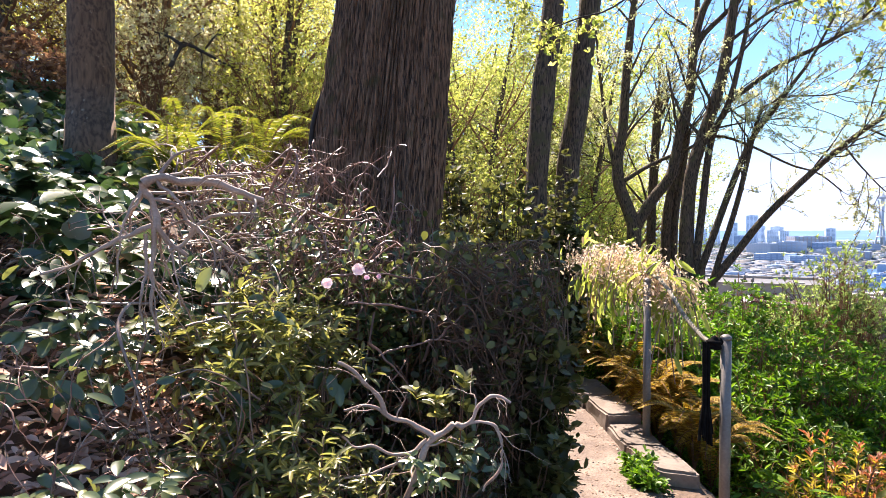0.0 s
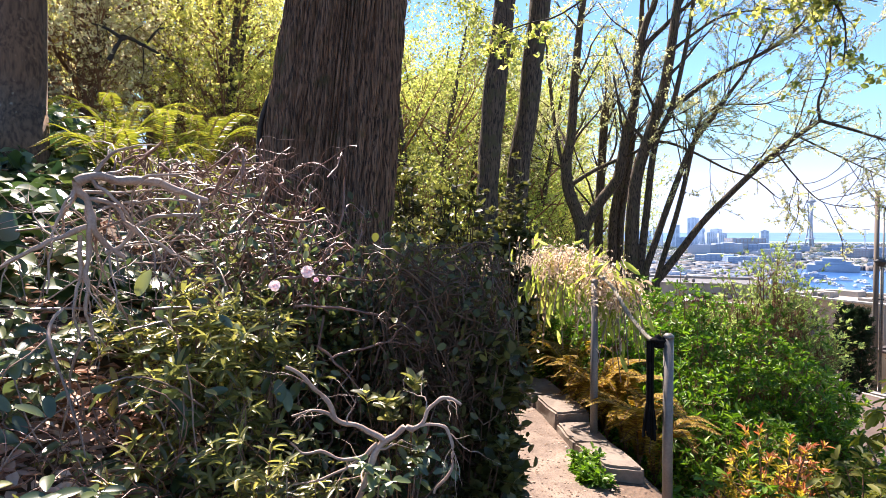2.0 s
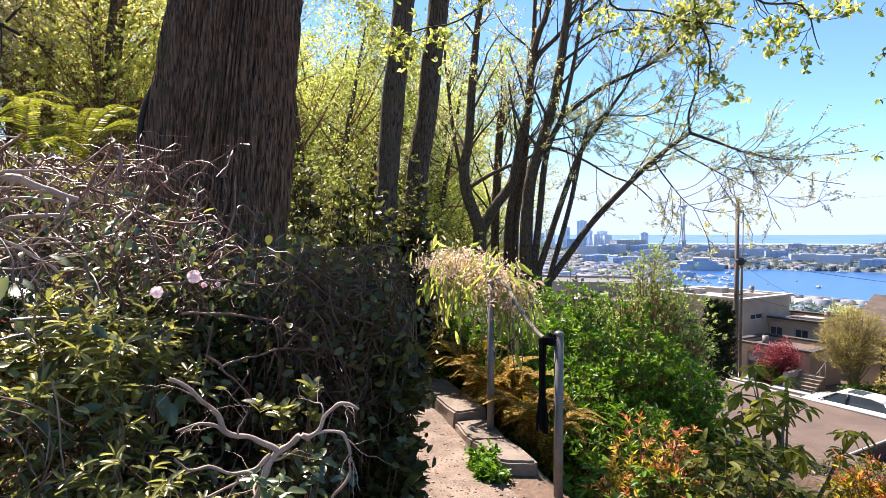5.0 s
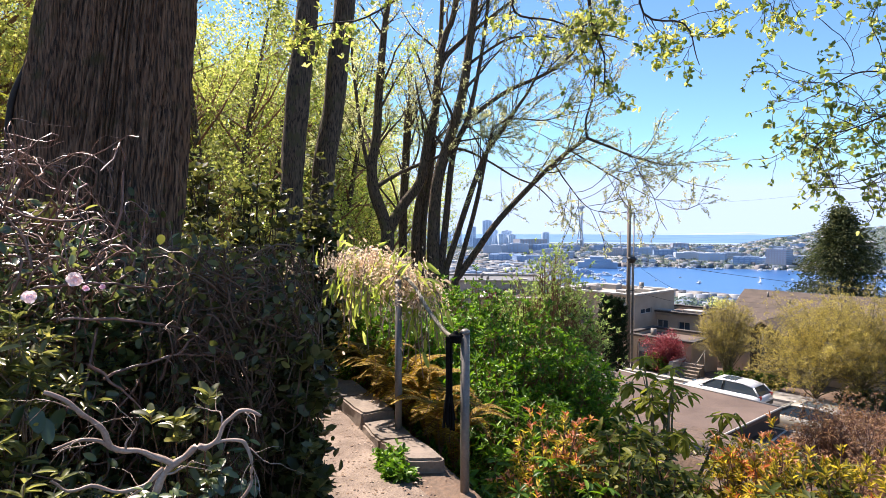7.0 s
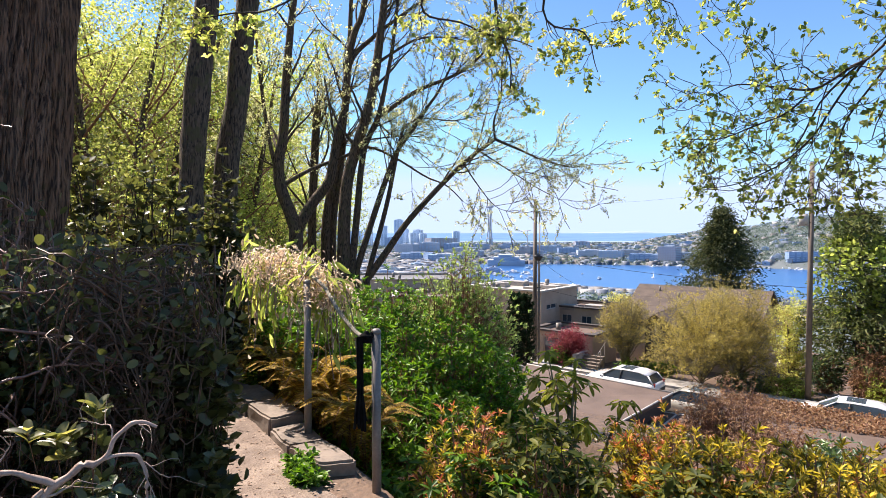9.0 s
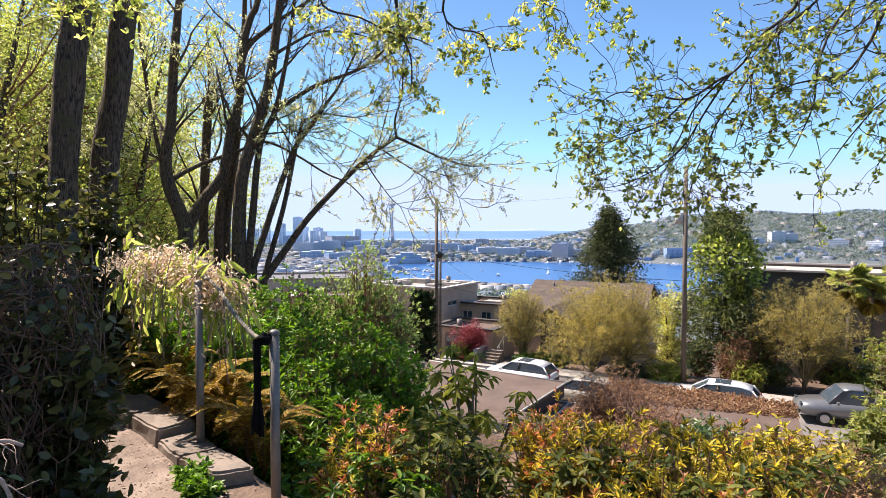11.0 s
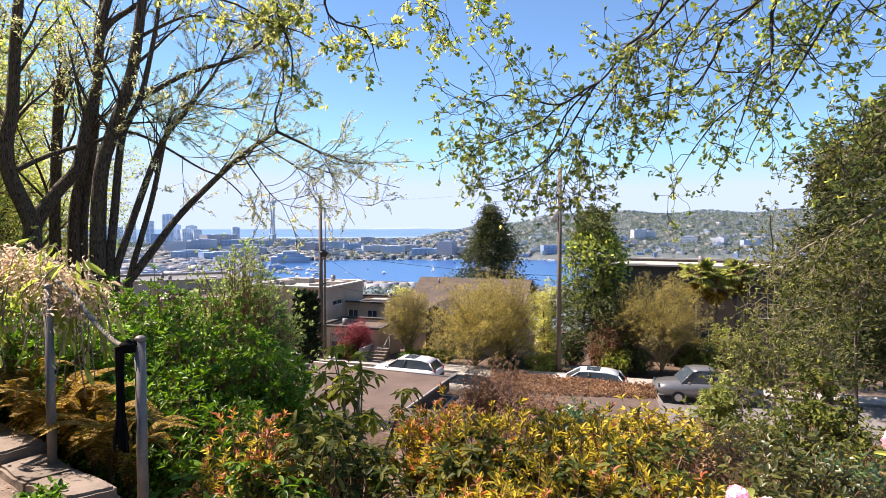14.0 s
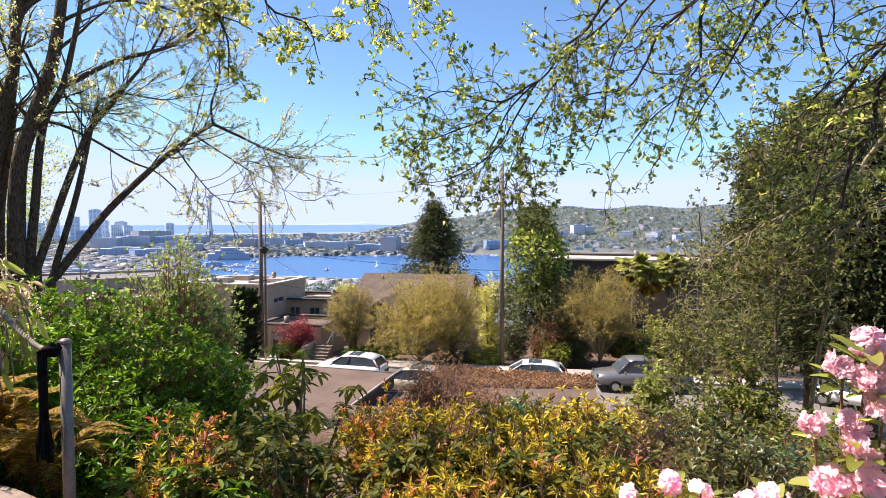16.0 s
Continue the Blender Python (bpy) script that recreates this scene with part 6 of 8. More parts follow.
def loose_leaves(rng, pos, way, length, slim, shape, mat, root, face=None):
    """The leaves nearest to the path, each a part of its own on one shared mesh."""
    v, q = blades(rng, np.zeros((1, 3)), np.array([[0, 1.0, 0]]), (1.0, 1.0), slim, shape, spin=0.0)
    me = arrays("leaf", v, q, True)
    me.materials.append(mat)
    for p, w in zip(pos, way):
        ob = new("leaf", me)
        ob.parent = root
        n = unit((np.array((0, 0, 1.0)) if face is None else face) + rng.normal(0, 0.3, 3))
        s = unit(np.cross(w, n))
        n = np.cross(s, w)
        k = rng.uniform(*length)
        loc = p - np.array(root.location)
        ob.matrix_basis = Matrix(((s[0] * k, w[0] * k, n[0] * k, loc[0]), (s[1] * k, w[1] * k, n[1] * k, loc[1]), (s[2] * k, w[2] * k, n[2] * k, loc[2]), (0, 0, 0, 1)))


woods()


def at_ground(b, d):
    p = site(b, d, 0)
    return (p[0], p[1], gz(p[0], p[1]))


# bright green shrubs below the rail
for k, (b, d, te, rx, rz, n, m) in enumerate(((31.5, 6.2, -6.0, 1.15, 1.25, 330, L_BRIGHT), (34.9, 6.0, -9.0, 0.7, 1.1, 220, L_BRIGHT), (22.5, 7.2, -4.6, 1.0, 1.1, 230, L_BRIGHT), (17.5, 7.6, -4.6, 0.9, 1.0, 160, L_SPRING_GREEN), (28.0, 5.2, -12.0, 0.7, 0.9, 150, L_BRIGHT), (38.0, 7.0, -14.0, 0.6, 0.9, 100, L_BRIGHT), (26.5, 8.4, -3.8, 1.0, 1.2, 200, L_BRIGHT), (33.0, 4.6, -16.0, 0.6, 0.8, 120, L_BRIGHT), (24.5, 5.6, -13.0, 0.6, 0.8, 110, L_BRIGHT), (18.2, 6.2, -6.6, 0.55, 0.6, 110, L_BRIGHT), (21.4, 5.8, -7.6, 0.5, 0.6, 100, L_BRIGHT))):
    p = site(b, d, 0)
    g = (p[0], p[1], gz(p[0], p[1]))
    bush("garden_shrub", "leafy bright green garden shrub below the path", g, (0, 0, float(site(b, d, te)[2] - rz - g[2])), (rx, rx, rz), n, m, 400 + k, leaf_len=(0.04, 0.08), slim=0.34, per_tip=8, sub=7, sub_spread=0.22, angle=55, group="green shrubs below the rail", low=-0.95)
for k, (b, d, oz, rx, rz) in enumerate(((34.2, 9.6, 1.35, 0.75, 1.4), (36.4, 9.8, 1.15, 0.6, 1.2), (31.6, 10.2, 1.2, 0.8, 1.1))):
    bush("feathery_shrub", "tall feathery grey-green shrub", at_ground(b, d), (0, 0, oz), (rx, rx, rz), 120, L_GREY, 420 + k, leaf_len=(0.04, 0.075), slim=0.3, per_tip=7, sub=9, sub_spread=0.45, angle=35, group="feathery shrubs", twig_r=0.008)
bush("maple_sapling", "small red-leaved shrub behind the green ones", at_ground(28.8, 12.5), (0, 0, 1.9), (0.55, 0.55, 0.45), 60, L_RED, 431, leaf_len=(0.05, 0.08), slim=0.5, per_tip=6, sub=4)

def vine_mass():
    """Dried climbing vine heaped over the rope, its long green leaves hanging."""
    rng = np.random.default_rng(71)
    line = spline([site(21.6, 4.3, -6.2), site(20.8, 4.35, -4.9), site(19.3, 4.5, -3.4), site(17.2, 4.7, -2.6), site(15.0, 4.9, -2.5), site(13.0, 5.9, -2.9), site(10.6, 6.7, -3.0), site(8.0, 7.2, -3.2)], 30)
    root = thing("dried_vine", (line[15][0], line[15][1], gz(line[15][0], line[15][1])), "heap of dried cream-coloured climbing vine over the rope", "vine")
    n = 6400
    i = rng.integers(0, 30, n)
    p = line[i] + rng.normal(0, 1, (n, 3)) * np.array((0.1, 0.1, 0.05))
    p[:, 2] -= np.abs(rng.normal(0, 0.06, n))
    foliage("dried_bloom", [blades(rng, p, rng.normal(0, 1, (n, 3)), (0.015, 0.04), 0.4, FOLD)], L_DRY, root)
    m = 90
    i = rng.integers(0, 30, m)
    t = np.linspace(0, 1, 8)
    st = line[i] + rng.normal(0, 0.06, (m, 3))
    ln = rng.uniform(0.1, 0.75, m) ** 1.3
    sw = rng.normal(0, 0.12, (m, 2))
    hang = np.stack([st[:, 0:1] + sw[:, 0:1] * t, st[:, 1:2] + sw[:, 1:2] * t, st[:, 2:3] - ln[:, None] * t ** 1.2 + 0.1 * np.sin(t * 3.1)[None]], -1)
    wood("stemwork", [(hang, np.full((m, 8), 0.004), 4)], M_TWIG_PALE, root, kind="stuff")
    p, w = along(rng, hang, 300, 0.1, 0.03)
    foliage("leaves", [blades(rng, p, w + rng.normal(0, 0.4, w.shape) + np.array((0, 0, -1.2)), (0.08, 0.17), 0.24, OVAL, spin=0.8)], L_SPRING_GREEN, root)
    p, w = along(rng, hang, 420, 0.05, 0.05)
    foliage("dry_leaves", [blades(rng, p, w + rng.normal(0, 0.7, w.shape), (0.03, 0.08), 0.35, FOLD)], L_DRY, root)


vine_mass()

# shrubs along the foot of the view, each by the slope angle of its top
def lift(b, d, top_e, rz):
    return float(site(b, d, top_e)[2] - rz - at_ground(b, d)[2])


for k, (b, d, te, r) in enumerate(((35.2, 4.0, -17.4, 0.34), (37.4, 4.1, -19.2, 0.3), (33.6, 3.7, -21.0, 0.28), (51.9, 4.5, -18.2, 0.24))):
    bush("pieris", "pieris shrub with orange-tipped yellow-green leaves", at_ground(b, d), (0, 0, lift(b, d, te, r * 1.1)), (r, r, r * 1.1), 34, L_PIERIS, 441 + k, leaf_len=(0.035, 0.06), slim=0.3, per_tip=7, sub=4, sub_spread=0.14, angle=50, accents=L_PIERIS_RED, accent_share=0.36, accent_len=(0.035, 0.06), twig_mat=M_TWIG_RED, group="pieris shrubs")
for k, (b, d, te, rx, rz, n, sh) in enumerate(((59.5, 4.0, -17.0, 0.55, 0.5, 150, 0.1), (66.0, 4.1, -17.6, 0.5, 0.45, 110, 0.15), (53.9, 4.4, -16.6, 0.34, 0.42, 80, 1.3), (71.5, 4.5, -17.6, 0.5, 0.45, 90, 0.25), (62.5, 3.2, -22.0, 0.6, 0.42, 100, 0.2), (70.0, 3.4, -22.0, 0.6, 0.42, 90, 0.3), (78.0, 3.6, -20.5, 0.55, 0.45, 80, 0.3), (56.0, 3.3, -23.0, 0.4, 0.35, 60, 0.3))):
    bush("pieris", "pieris shrub with yellow-green leaves and red new shoots", at_ground(b, d), (0, 0, lift(b, d, te, rz)), (rx, rx, rz), int(n * 0.5), L_PIERIS, 455 + k, leaf_len=(0.035, 0.068), slim=0.25, per_tip=11, sub=5, sub_spread=0.17, angle=40, accents=L_PIERIS_RED, accent_len=(0.035, 0.06), accent_share=sh * 0.6 if sh > 1 else sh * 0.55, twig_mat=M_TWIG_RED, group="pieris shrubs")
bush("rhododendron", "leggy rhododendron with drooping green leaves", at_ground(45.5, 4.9), (0.0, 0, lift(45.5, 4.9, -11.3, 0.62)), (0.58, 0.5, 0.62), 24, L_LEGGY, 470, leaf_len=(0.09, 0.15), slim=0.3, per_tip=8, sub=2, sub_spread=0.2, angle=75, droop=0.6, twig_mat=M_TWIG_OLIVE, twig_r=0.012, group="rhododendrons", loose=120, shape=OVAL)
for k, (b, d, te, rx, rz, n) in enumerate(((42.5, 3.8, -18.5, 0.55, 0.5, 60), (57.0, 3.7, -20.0, 0.4, 0.4, 45), (64.6, 3.9, -19.0, 0.4, 0.4, 45), (69.0, 3.6, -20.5, 0.4, 0.4, 40), (74.5, 4.0, -19.5, 0.4, 0.4, 40), (36.0, 3.6, -22.5, 0.45, 0.4, 50), (31.5, 3.9, -21.5, 0.4, 0.35, 40))):
    bush("rhododendron", "low rhododendron in the shade of the slope", at_ground(b, d), (0.0, 0, lift(b, d, te, rz)), (rx, rx, rz), n, L_BRIGHT if b < 40 else L_RHODO_LOW, 471 + k, leaf_len=(0.06, 0.1), slim=0.36, per_tip=8, sub=2, sub_spread=0.16, angle=70, droop=0.2, group="rhododendrons", shape=OVAL)
for k, (b, d, te, rx, rz, m) in enumerate(((60.3, 10.0, -12.7, 0.7, 0.9, L_BROWN), (64, 9.0, -15.8, 0.8, 0.8, L_BROWN), (70, 8.5, -17.8, 0.9, 0.8, L_BROWN), (77, 7.4, -17.2, 0.9, 0.8, L_BROWN), (67.5, 6.8, -17.4, 0.5, 0.6, L_IVY), (83, 6.2, -17.8, 0.9, 0.8, L_DARK), (57.8, 9.5, -13.4, 0.5, 0.9, L_BROWN), (87.2, 8.4, -11.5, 0.6, 1.4, L_RHODO_LOW), (91.5, 7.6, -16.0, 0.8, 0.8, L_RHODO_LOW), (83.5, 8.0, -16.5, 0.6, 0.7, L_RHODO_LOW), (89, 5.6, -18.5, 0.8, 0.8, L_IVY), (54.0, 8.8, -18.5, 0.8, 0.6, L_DARK), (49, 8.6, -19.0, 0.9, 0.6, L_DARK), (75, 5.3, -17.6, 0.6, 0.6, L_PIERIS), (95, 5.4, -19.0, 0.8, 0.8, L_BROWN), (72.5, 6.0, -17.8, 0.8, 0.6, L_PIERIS), (80, 4.6, -19, 0.6, 0.5, L_BROWN), (87, 4.2, -19, 0.6, 0.5, L_DARK), (62, 6.8, -18.0, 0.8, 0.6, L_BROWN), (79.6, 9.0, -13.5, 0.34, 1.15, L_OLIVEGREEN))):
    big = rz > 1.1
    bush("twiggy_shrub", "brownish twiggy shrub with small sparse leaves" if m is L_BROWN else ("dark evergreen shrub on the slope" if m is L_DARK else "yellow-green shrub on the slope"), at_ground(b, d), (0, 0, lift(b, d, te, rz)), (rx, rx, rz), 150, m, 480 + k, leaf_len=(0.06, 0.1) if big else (0.025, 0.05) if m is L_BROWN else (0.04, 0.08), slim=0.45, per_tip=5, sub=7, sub_spread=0.25, angle=60, twig_mat=M_TWIG_RED if m is L_BROWN else M_TWIG, group="shrubs on the slope", twig_r=0.005)

bush("red_shrub", "dark red-leaved shrub on the bank behind the ivy", at_ground(-36.2, 7.6), (0, 0, lift(-36.2, 7.6, 15.0, 0.5)), (0.55, 0.5, 0.5), 70, L_BROWN, 432, leaf_len=(0.05, 0.09), slim=0.5, per_tip=6, sub=5, sub_spread=0.2, twig_mat=M_TWIG_RED)

# rank green weeds at the kerb
for k, (b, d) in enumerate(((18.6, 3.75), (19.4, 3.55))):
    g = at_ground(b, d)
    bush("weed", "small fresh green weed at the foot of the kerb", g, (0, 0, 0.06), (0.1, 0.1, 0.09), 22, L_BRIGHT, 500 + k, leaf_len=(0.025, 0.05), slim=0.5, per_tip=6, sub=3, sub_spread=0.05, twig_r=0.0015, group="weeds at the kerb", category="weed", shape=ROUND)


# ------------------------------------------------------------------ the bank and its tangle
def bank_ivy():
    rng = np.random.default_rng(81)
    n = 2600
    b, d = rng.uniform(-42, -27, n), rng.uniform(3.6, 8.5, n)
    x, y = d * np.sin(np.radians(b)), d * np.cos(np.radians(b))
    z = ground(x, y) + np.abs(rng.normal(0.04, 0.07, n))
    pos = np.stack([x, y, z], 1)
    way = rng.normal(0, 0.7, (n, 3)) + np.array((0.5, -0.6, -0.2))
    ivy = foliage("ivy", [blades(rng, pos, way, (0.07, 0.15), 0.85, LOBED, up=np.array((0.22, -0.33, 0.92)), spin=0.3)], L_IVY, None)
    tagged(ivy, "thick carpet of glossy green ivy on the bank", "ivy")
    n = 10000
    b, d = rng.uniform(-42, 10, n), rng.uniform(1.4, 5.0, n)
    x, y = d * np.sin(np.radians(b)), d * np.cos(np.radians(b))
    pos = np.stack([x, y, ground(x, y) + 0.03 + np.abs(rng.normal(0, 0.03, n))], 1)
    keep = x < -0.3
    pos = pos[keep]
    lit = foliage("leaf_litter", [blades(rng, pos, rng.normal(0, 1, pos.shape) * (1, 1, 0.15) - np.outer(rng.normal(0, 0.3, len(pos)), (1, 0, 0)), (0.04, 0.1), 0.42, FOLD, up=np.array((0.3, -0.1, 0.95)), spin=0.2)], M_LITTER, None)
    tagged(lit, "reddish-brown fallen leaves under the shrubs", "leaf litter")
    n = 900
    b, d = rng.uniform(-12, 8, n), rng.uniform(2.7, 4.2, n)
    x, y = d * np.sin(np.radians(b)), d * np.cos(np.radians(b))
    pos = np.stack([x, y, ground(x, y) + rng.uniform(0.05, 0.35, n)], 1)
    cov = foliage("ground_cover", [blades(rng, pos, rng.normal(0, 1, pos.shape) + np.array((0, -0.3, 0.3)), (0.04, 0.08), 0.6, ROUND, spin=0.5)], L_IVY, None)
    tagged(cov, "low green ground cover under the tangle", "ground cover")


bank_ivy()


def sword_fern(b, d, e, fronds, length, seed, label, mat, group="sword ferns", raise_by=0.0):
    rng = np.random.default_rng(seed)
    p = site(b, d, e)
    p[2] = gz(p[0], p[1]) + 0.05
    crown = p + np.array((0, 0, raise_by))
    root = thing("sword_fern", p, label, "fern", group)
    for k in range(fronds):
        a = rng.uniform(0, 6.28)
        ln = length * rng.uniform(0.7, 1.1)
        out = np.array((math.cos(a), math.sin(a), 0))
        pts = spline([p, crown + out * ln * 0.25 + np.array((0, 0, ln * 0.5)), crown + out * ln * 0.6 + np.array((0, 0, ln * 0.72)), crown + out * ln * 0.95 + np.array((0, 0, ln * rng.uniform(0.45, 0.75)))], 56)
        tan = unit(np.gradient(pts, axis=0))
        sd = unit(np.cross(tan, np.array((0, 0, 1.0))))
        w = np.sin(np.linspace(0.35, 3.05, 56)) ** 0.7 * ln * (0.12 if mat is L_FERN else 0.17)
        sets = []
        for s in (-1, 1):
            way = sd * s + tan * 0.35
            sets.append(blades(rng, pts[4:], way[4:], w[4:], 0.3, KITE, spin=0.2))
        st = wood("frond", [(pts[None], np.full((1, 56), 0.0028), 3)], M_TWIG, root)
        foliage("leaf_blade", sets, (L_FERN_DRY if rng.random() < 0.05 and mat is L_FERN else mat), st)


for k, (b, d, e, f, ln) in enumerate(((-23.5, 4.7, 4.0, 14, 0.64), (-20.0, 4.8, 3.6, 14, 0.66), (-26.0, 5.2, 4.6, 10, 0.58), (-16.5, 5.2, 3.0, 11, 0.7), (-21.5, 5.4, 3, 12, 0.74), (-24.5, 5.9, 3, 10, 0.7), (-18, 6.0, 3, 10, 0.76))):
    sword_fern(b, d, e, f, ln, 600 + k, "arching yellow-green sword fern on the bank", L_FERN)


# golden ferns outside the kerb
for k, (b, d, f, ln) in enumerate(((16.4, 5.8, 12, 0.5), (18.6, 5.4, 14, 0.5), (20.6, 5.0, 14, 0.5), (22.4, 4.6, 14, 0.48), (17.2, 5.1, 11, 0.46), (23.6, 4.3, 12, 0.44), (19.6, 4.8, 11, 0.46), (25.0, 4.4, 11, 0.42))):
    sword_fern(b, d, 0, f, ln, 640 + k, "golden-brown fern arching outside the kerb", L_GOLD, "golden ferns", 0.16)


def tangle(name, label, centre_b, centre_d, height, spread, count, length, seed, material, r=0.005, lean=(0, 0, -0.25), top=1.7, sides=4, wig=0.2, category="shrub", twist=0.0, reach=1.2):
    """A thicket of long kinked bare twigs, stout ones with finer side twigs; none stands above top."""
    rng = np.random.default_rng(seed)
    c = site(centre_b, centre_d, 0)
    g = gz(c[0], c[1])
    root = thing(name, (c[0], c[1], g), label, category)
    n = count
    st = np.array((c[0], c[1], g)) + rng.normal(0, 1, (n, 3)) * np.array((spread[0], spread[1], 0))
    st[:, 2] = ground(st[:, 0], st[:, 1]) + rng.uniform(height[0], height[1], n)
    way = unit(rng.normal(0, 1, (n, 3)) * np.array((1, 1, 0.7)) + np.array((0, 0, 0.2)))
    pts = [st]
    ln = rng.uniform(length[0], length[1], n)
    curl = rng.normal(0, twist, (n, 3))
    for j in range(13):
        way = unit(way + rng.normal(0, wig, (n, 3)) + np.array(lean) * 0.3 + np.cross(way, curl))
        pts.append(pts[-1] + way * (ln / 13)[:, None])
    pts = np.stack(pts, 1)
    rad = (r * rng.uniform(0.5, 1.6, n))[:, None] * np.linspace(1, 0.4, 14)[None]
    b1, r1 = branches(rng, pts, rad, 2, (0.15, 0.95), (0.12, 0.5), (25, 75), pull=(0, 0, -0.1), wiggle=0.25, n=7, thin=0.6)
    for q in (pts, b1):
        off = q[..., :2] - c[:2]
        far = np.linalg.norm(off, axis=-1, keepdims=True)
        q[..., :2] = c[:2] + off / np.maximum(far, 1e-6) * reach * np.tanh(far / reach)
        over = q[..., 2] > top
        q[..., 2] = np.where(over, top - (q[..., 2] - top) * 0.5, q[..., 2])
        q[..., 2] = np.maximum(q[..., 2], ground(q[..., 0], q[..., 1]) + 0.02)
    wood("brushwood", [(pts, rad, sides), (b1, np.maximum(r1, 0.0011), 3)], material, root, kind="stuff")
    return root, np.concatenate([pts[:, ::2], b1]), rng


def tangles():
    # reddish thicket crowning the mound
    r, pts, rng = tangle("bare_thicket", "thicket of curling reddish bare twigs", -12, 3.5, (0.3, 1.3), (0.6, 0.35), 250, (0.5, 1.2), 701, M_TWIG_RED, 0.0058, (0, 0, -0.22), 1.98, twist=0.2, reach=0.9)
    p, w = along(rng, pts[pts[:, -1, 2] < 1.75], 1300, 0.2, 0.03)
    foliage("leaves", [blades(rng, p, w + rng.normal(0, 0.8, w.shape), (0.04, 0.075), 0.45, OVAL, spin=0.4)], L_RHODO, r)
    p, w = along(rng, pts[pts[:, -1, 2] < 1.75], 240, 0.5, 0.03)
    foliage("new_leaves", [blades(rng, p, w + rng.normal(0, 0.8, w.shape), (0.03, 0.06), 0.45, OVAL, spin=0.4)], L_SHOOT, r, "fresh olive leaves")
    r, pts, rng = tangle("bare_thicket", "thicket of curling reddish bare twigs before the trunk", -9.6, 3.15, (0.7, 1.5), (0.24, 0.25), 130, (0.4, 0.95), 707, M_TWIG_RED, 0.0052, (0, 0, -0.1), 2.02, twist=0.25, reach=0.6)
    p, w = along(rng, pts[pts[:, -1, 2] < 1.6], 620, 0.2, 0.03)
    foliage("leaves", [blades(rng, p, w + rng.normal(0, 0.8, w.shape), (0.035, 0.065), 0.45, OVAL, spin=0.4)], L_RHODO, r)
    # dark curtain of hanging twigs next to the path
    r, pts, rng = tangle("hanging_thicket", "dark thicket of hanging twigs beside the path", 3.9, 2.85, (0.75, 1.35), (0.17, 0.22), 330, (0.5, 1.3), 702, M_TWIG_BROWN, 0.0036, (0.0, -0.03, -0.45), 1.5, wig=0.3, twist=0.22, reach=0.42)
    p, w = along(rng, pts, 1900, 0.1, 0.05)
    foliage("leaves", [blades(rng, p, w * 0.5 + rng.normal(0, 0.8, w.shape), (0.03, 0.055), 0.6, OVAL)], L_DARK, r)
    r, pts, rng = tangle("shaded_thicket", "deep shaded thicket of dark stems before the old trunk", -4.5, 3.7, (0.2, 1.3), (0.34, 0.25), 200, (0.4, 1.0), 706, M_TWIG_BROWN, 0.004, (0, 0, -0.4), 1.7, twist=0.12, reach=0.6)
    p, w = along(rng, pts, 2600, 0.1, 0.05)
    foliage("leaves", [blades(rng, p, w * 0.5 + rng.normal(0, 0.8, w.shape), (0.035, 0.065), 0.55, OVAL)], L_DARK, r)
    # left thicket of silvery stems
    r, pts, rng = tangle("silvery_thicket", "sprawling thicket of silvery and reddish stems", -27, 2.75, (0.35, 1.0), (0.6, 0.3), 44, (0.4, 1.1), 703, M_TWIG_PALE, 0.0046, (0.05, -0.1, -0.5), 1.66, wig=0.12, twist=0.05, reach=0.95)
    p, w = along(rng, pts[pts[..., 2].max(axis=1) < 1.55], 200, 0.2, 0.03)
    foliage("leaves", [blades(rng, p, w + rng.normal(0, 0.8, w.shape), (0.06, 0.11), 0.45, OVAL, up=np.array((0.18, -0.34, 0.92)), spin=0.25)], L_RHODO, r)
    r, pts, rng = tangle("low_thicket", "low thicket of reddish-brown stems over fallen leaves", -24, 2.1, (0.0, 0.35), (0.6, 0.35), 120, (0.25, 0.7), 704, M_TWIG_RED, 0.0036, (0, 0, 0.1), 1.2, twist=0.2, reach=0.9)
    p, w = along(rng, pts, 130, 0.3, 0.02)
    foliage("leaves", [blades(rng, p, w + rng.normal(0, 0.7, w.shape), (0.03, 0.06), 0.45, OVAL, spin=0.4)], L_SHOOT, r)
    r, pts, rng = tangle("low_thicket", "low thicket of dark stems under the camellia", -6, 2.9, (0.0, 0.7), (0.5, 0.3), 70, (0.4, 1.0), 705, M_TWIG_RED, 0.004, (0, 0, -0.1), 1.35, twist=0.15, reach=0.75)
    p, w = along(rng, pts, 420, 0.2, 0.03)
    foliage("leaves", [blades(rng, p, w + rng.normal(0, 0.7, w.shape), (0.04, 0.07), 0.5, OVAL, spin=0.4)], L_RHODO, r)
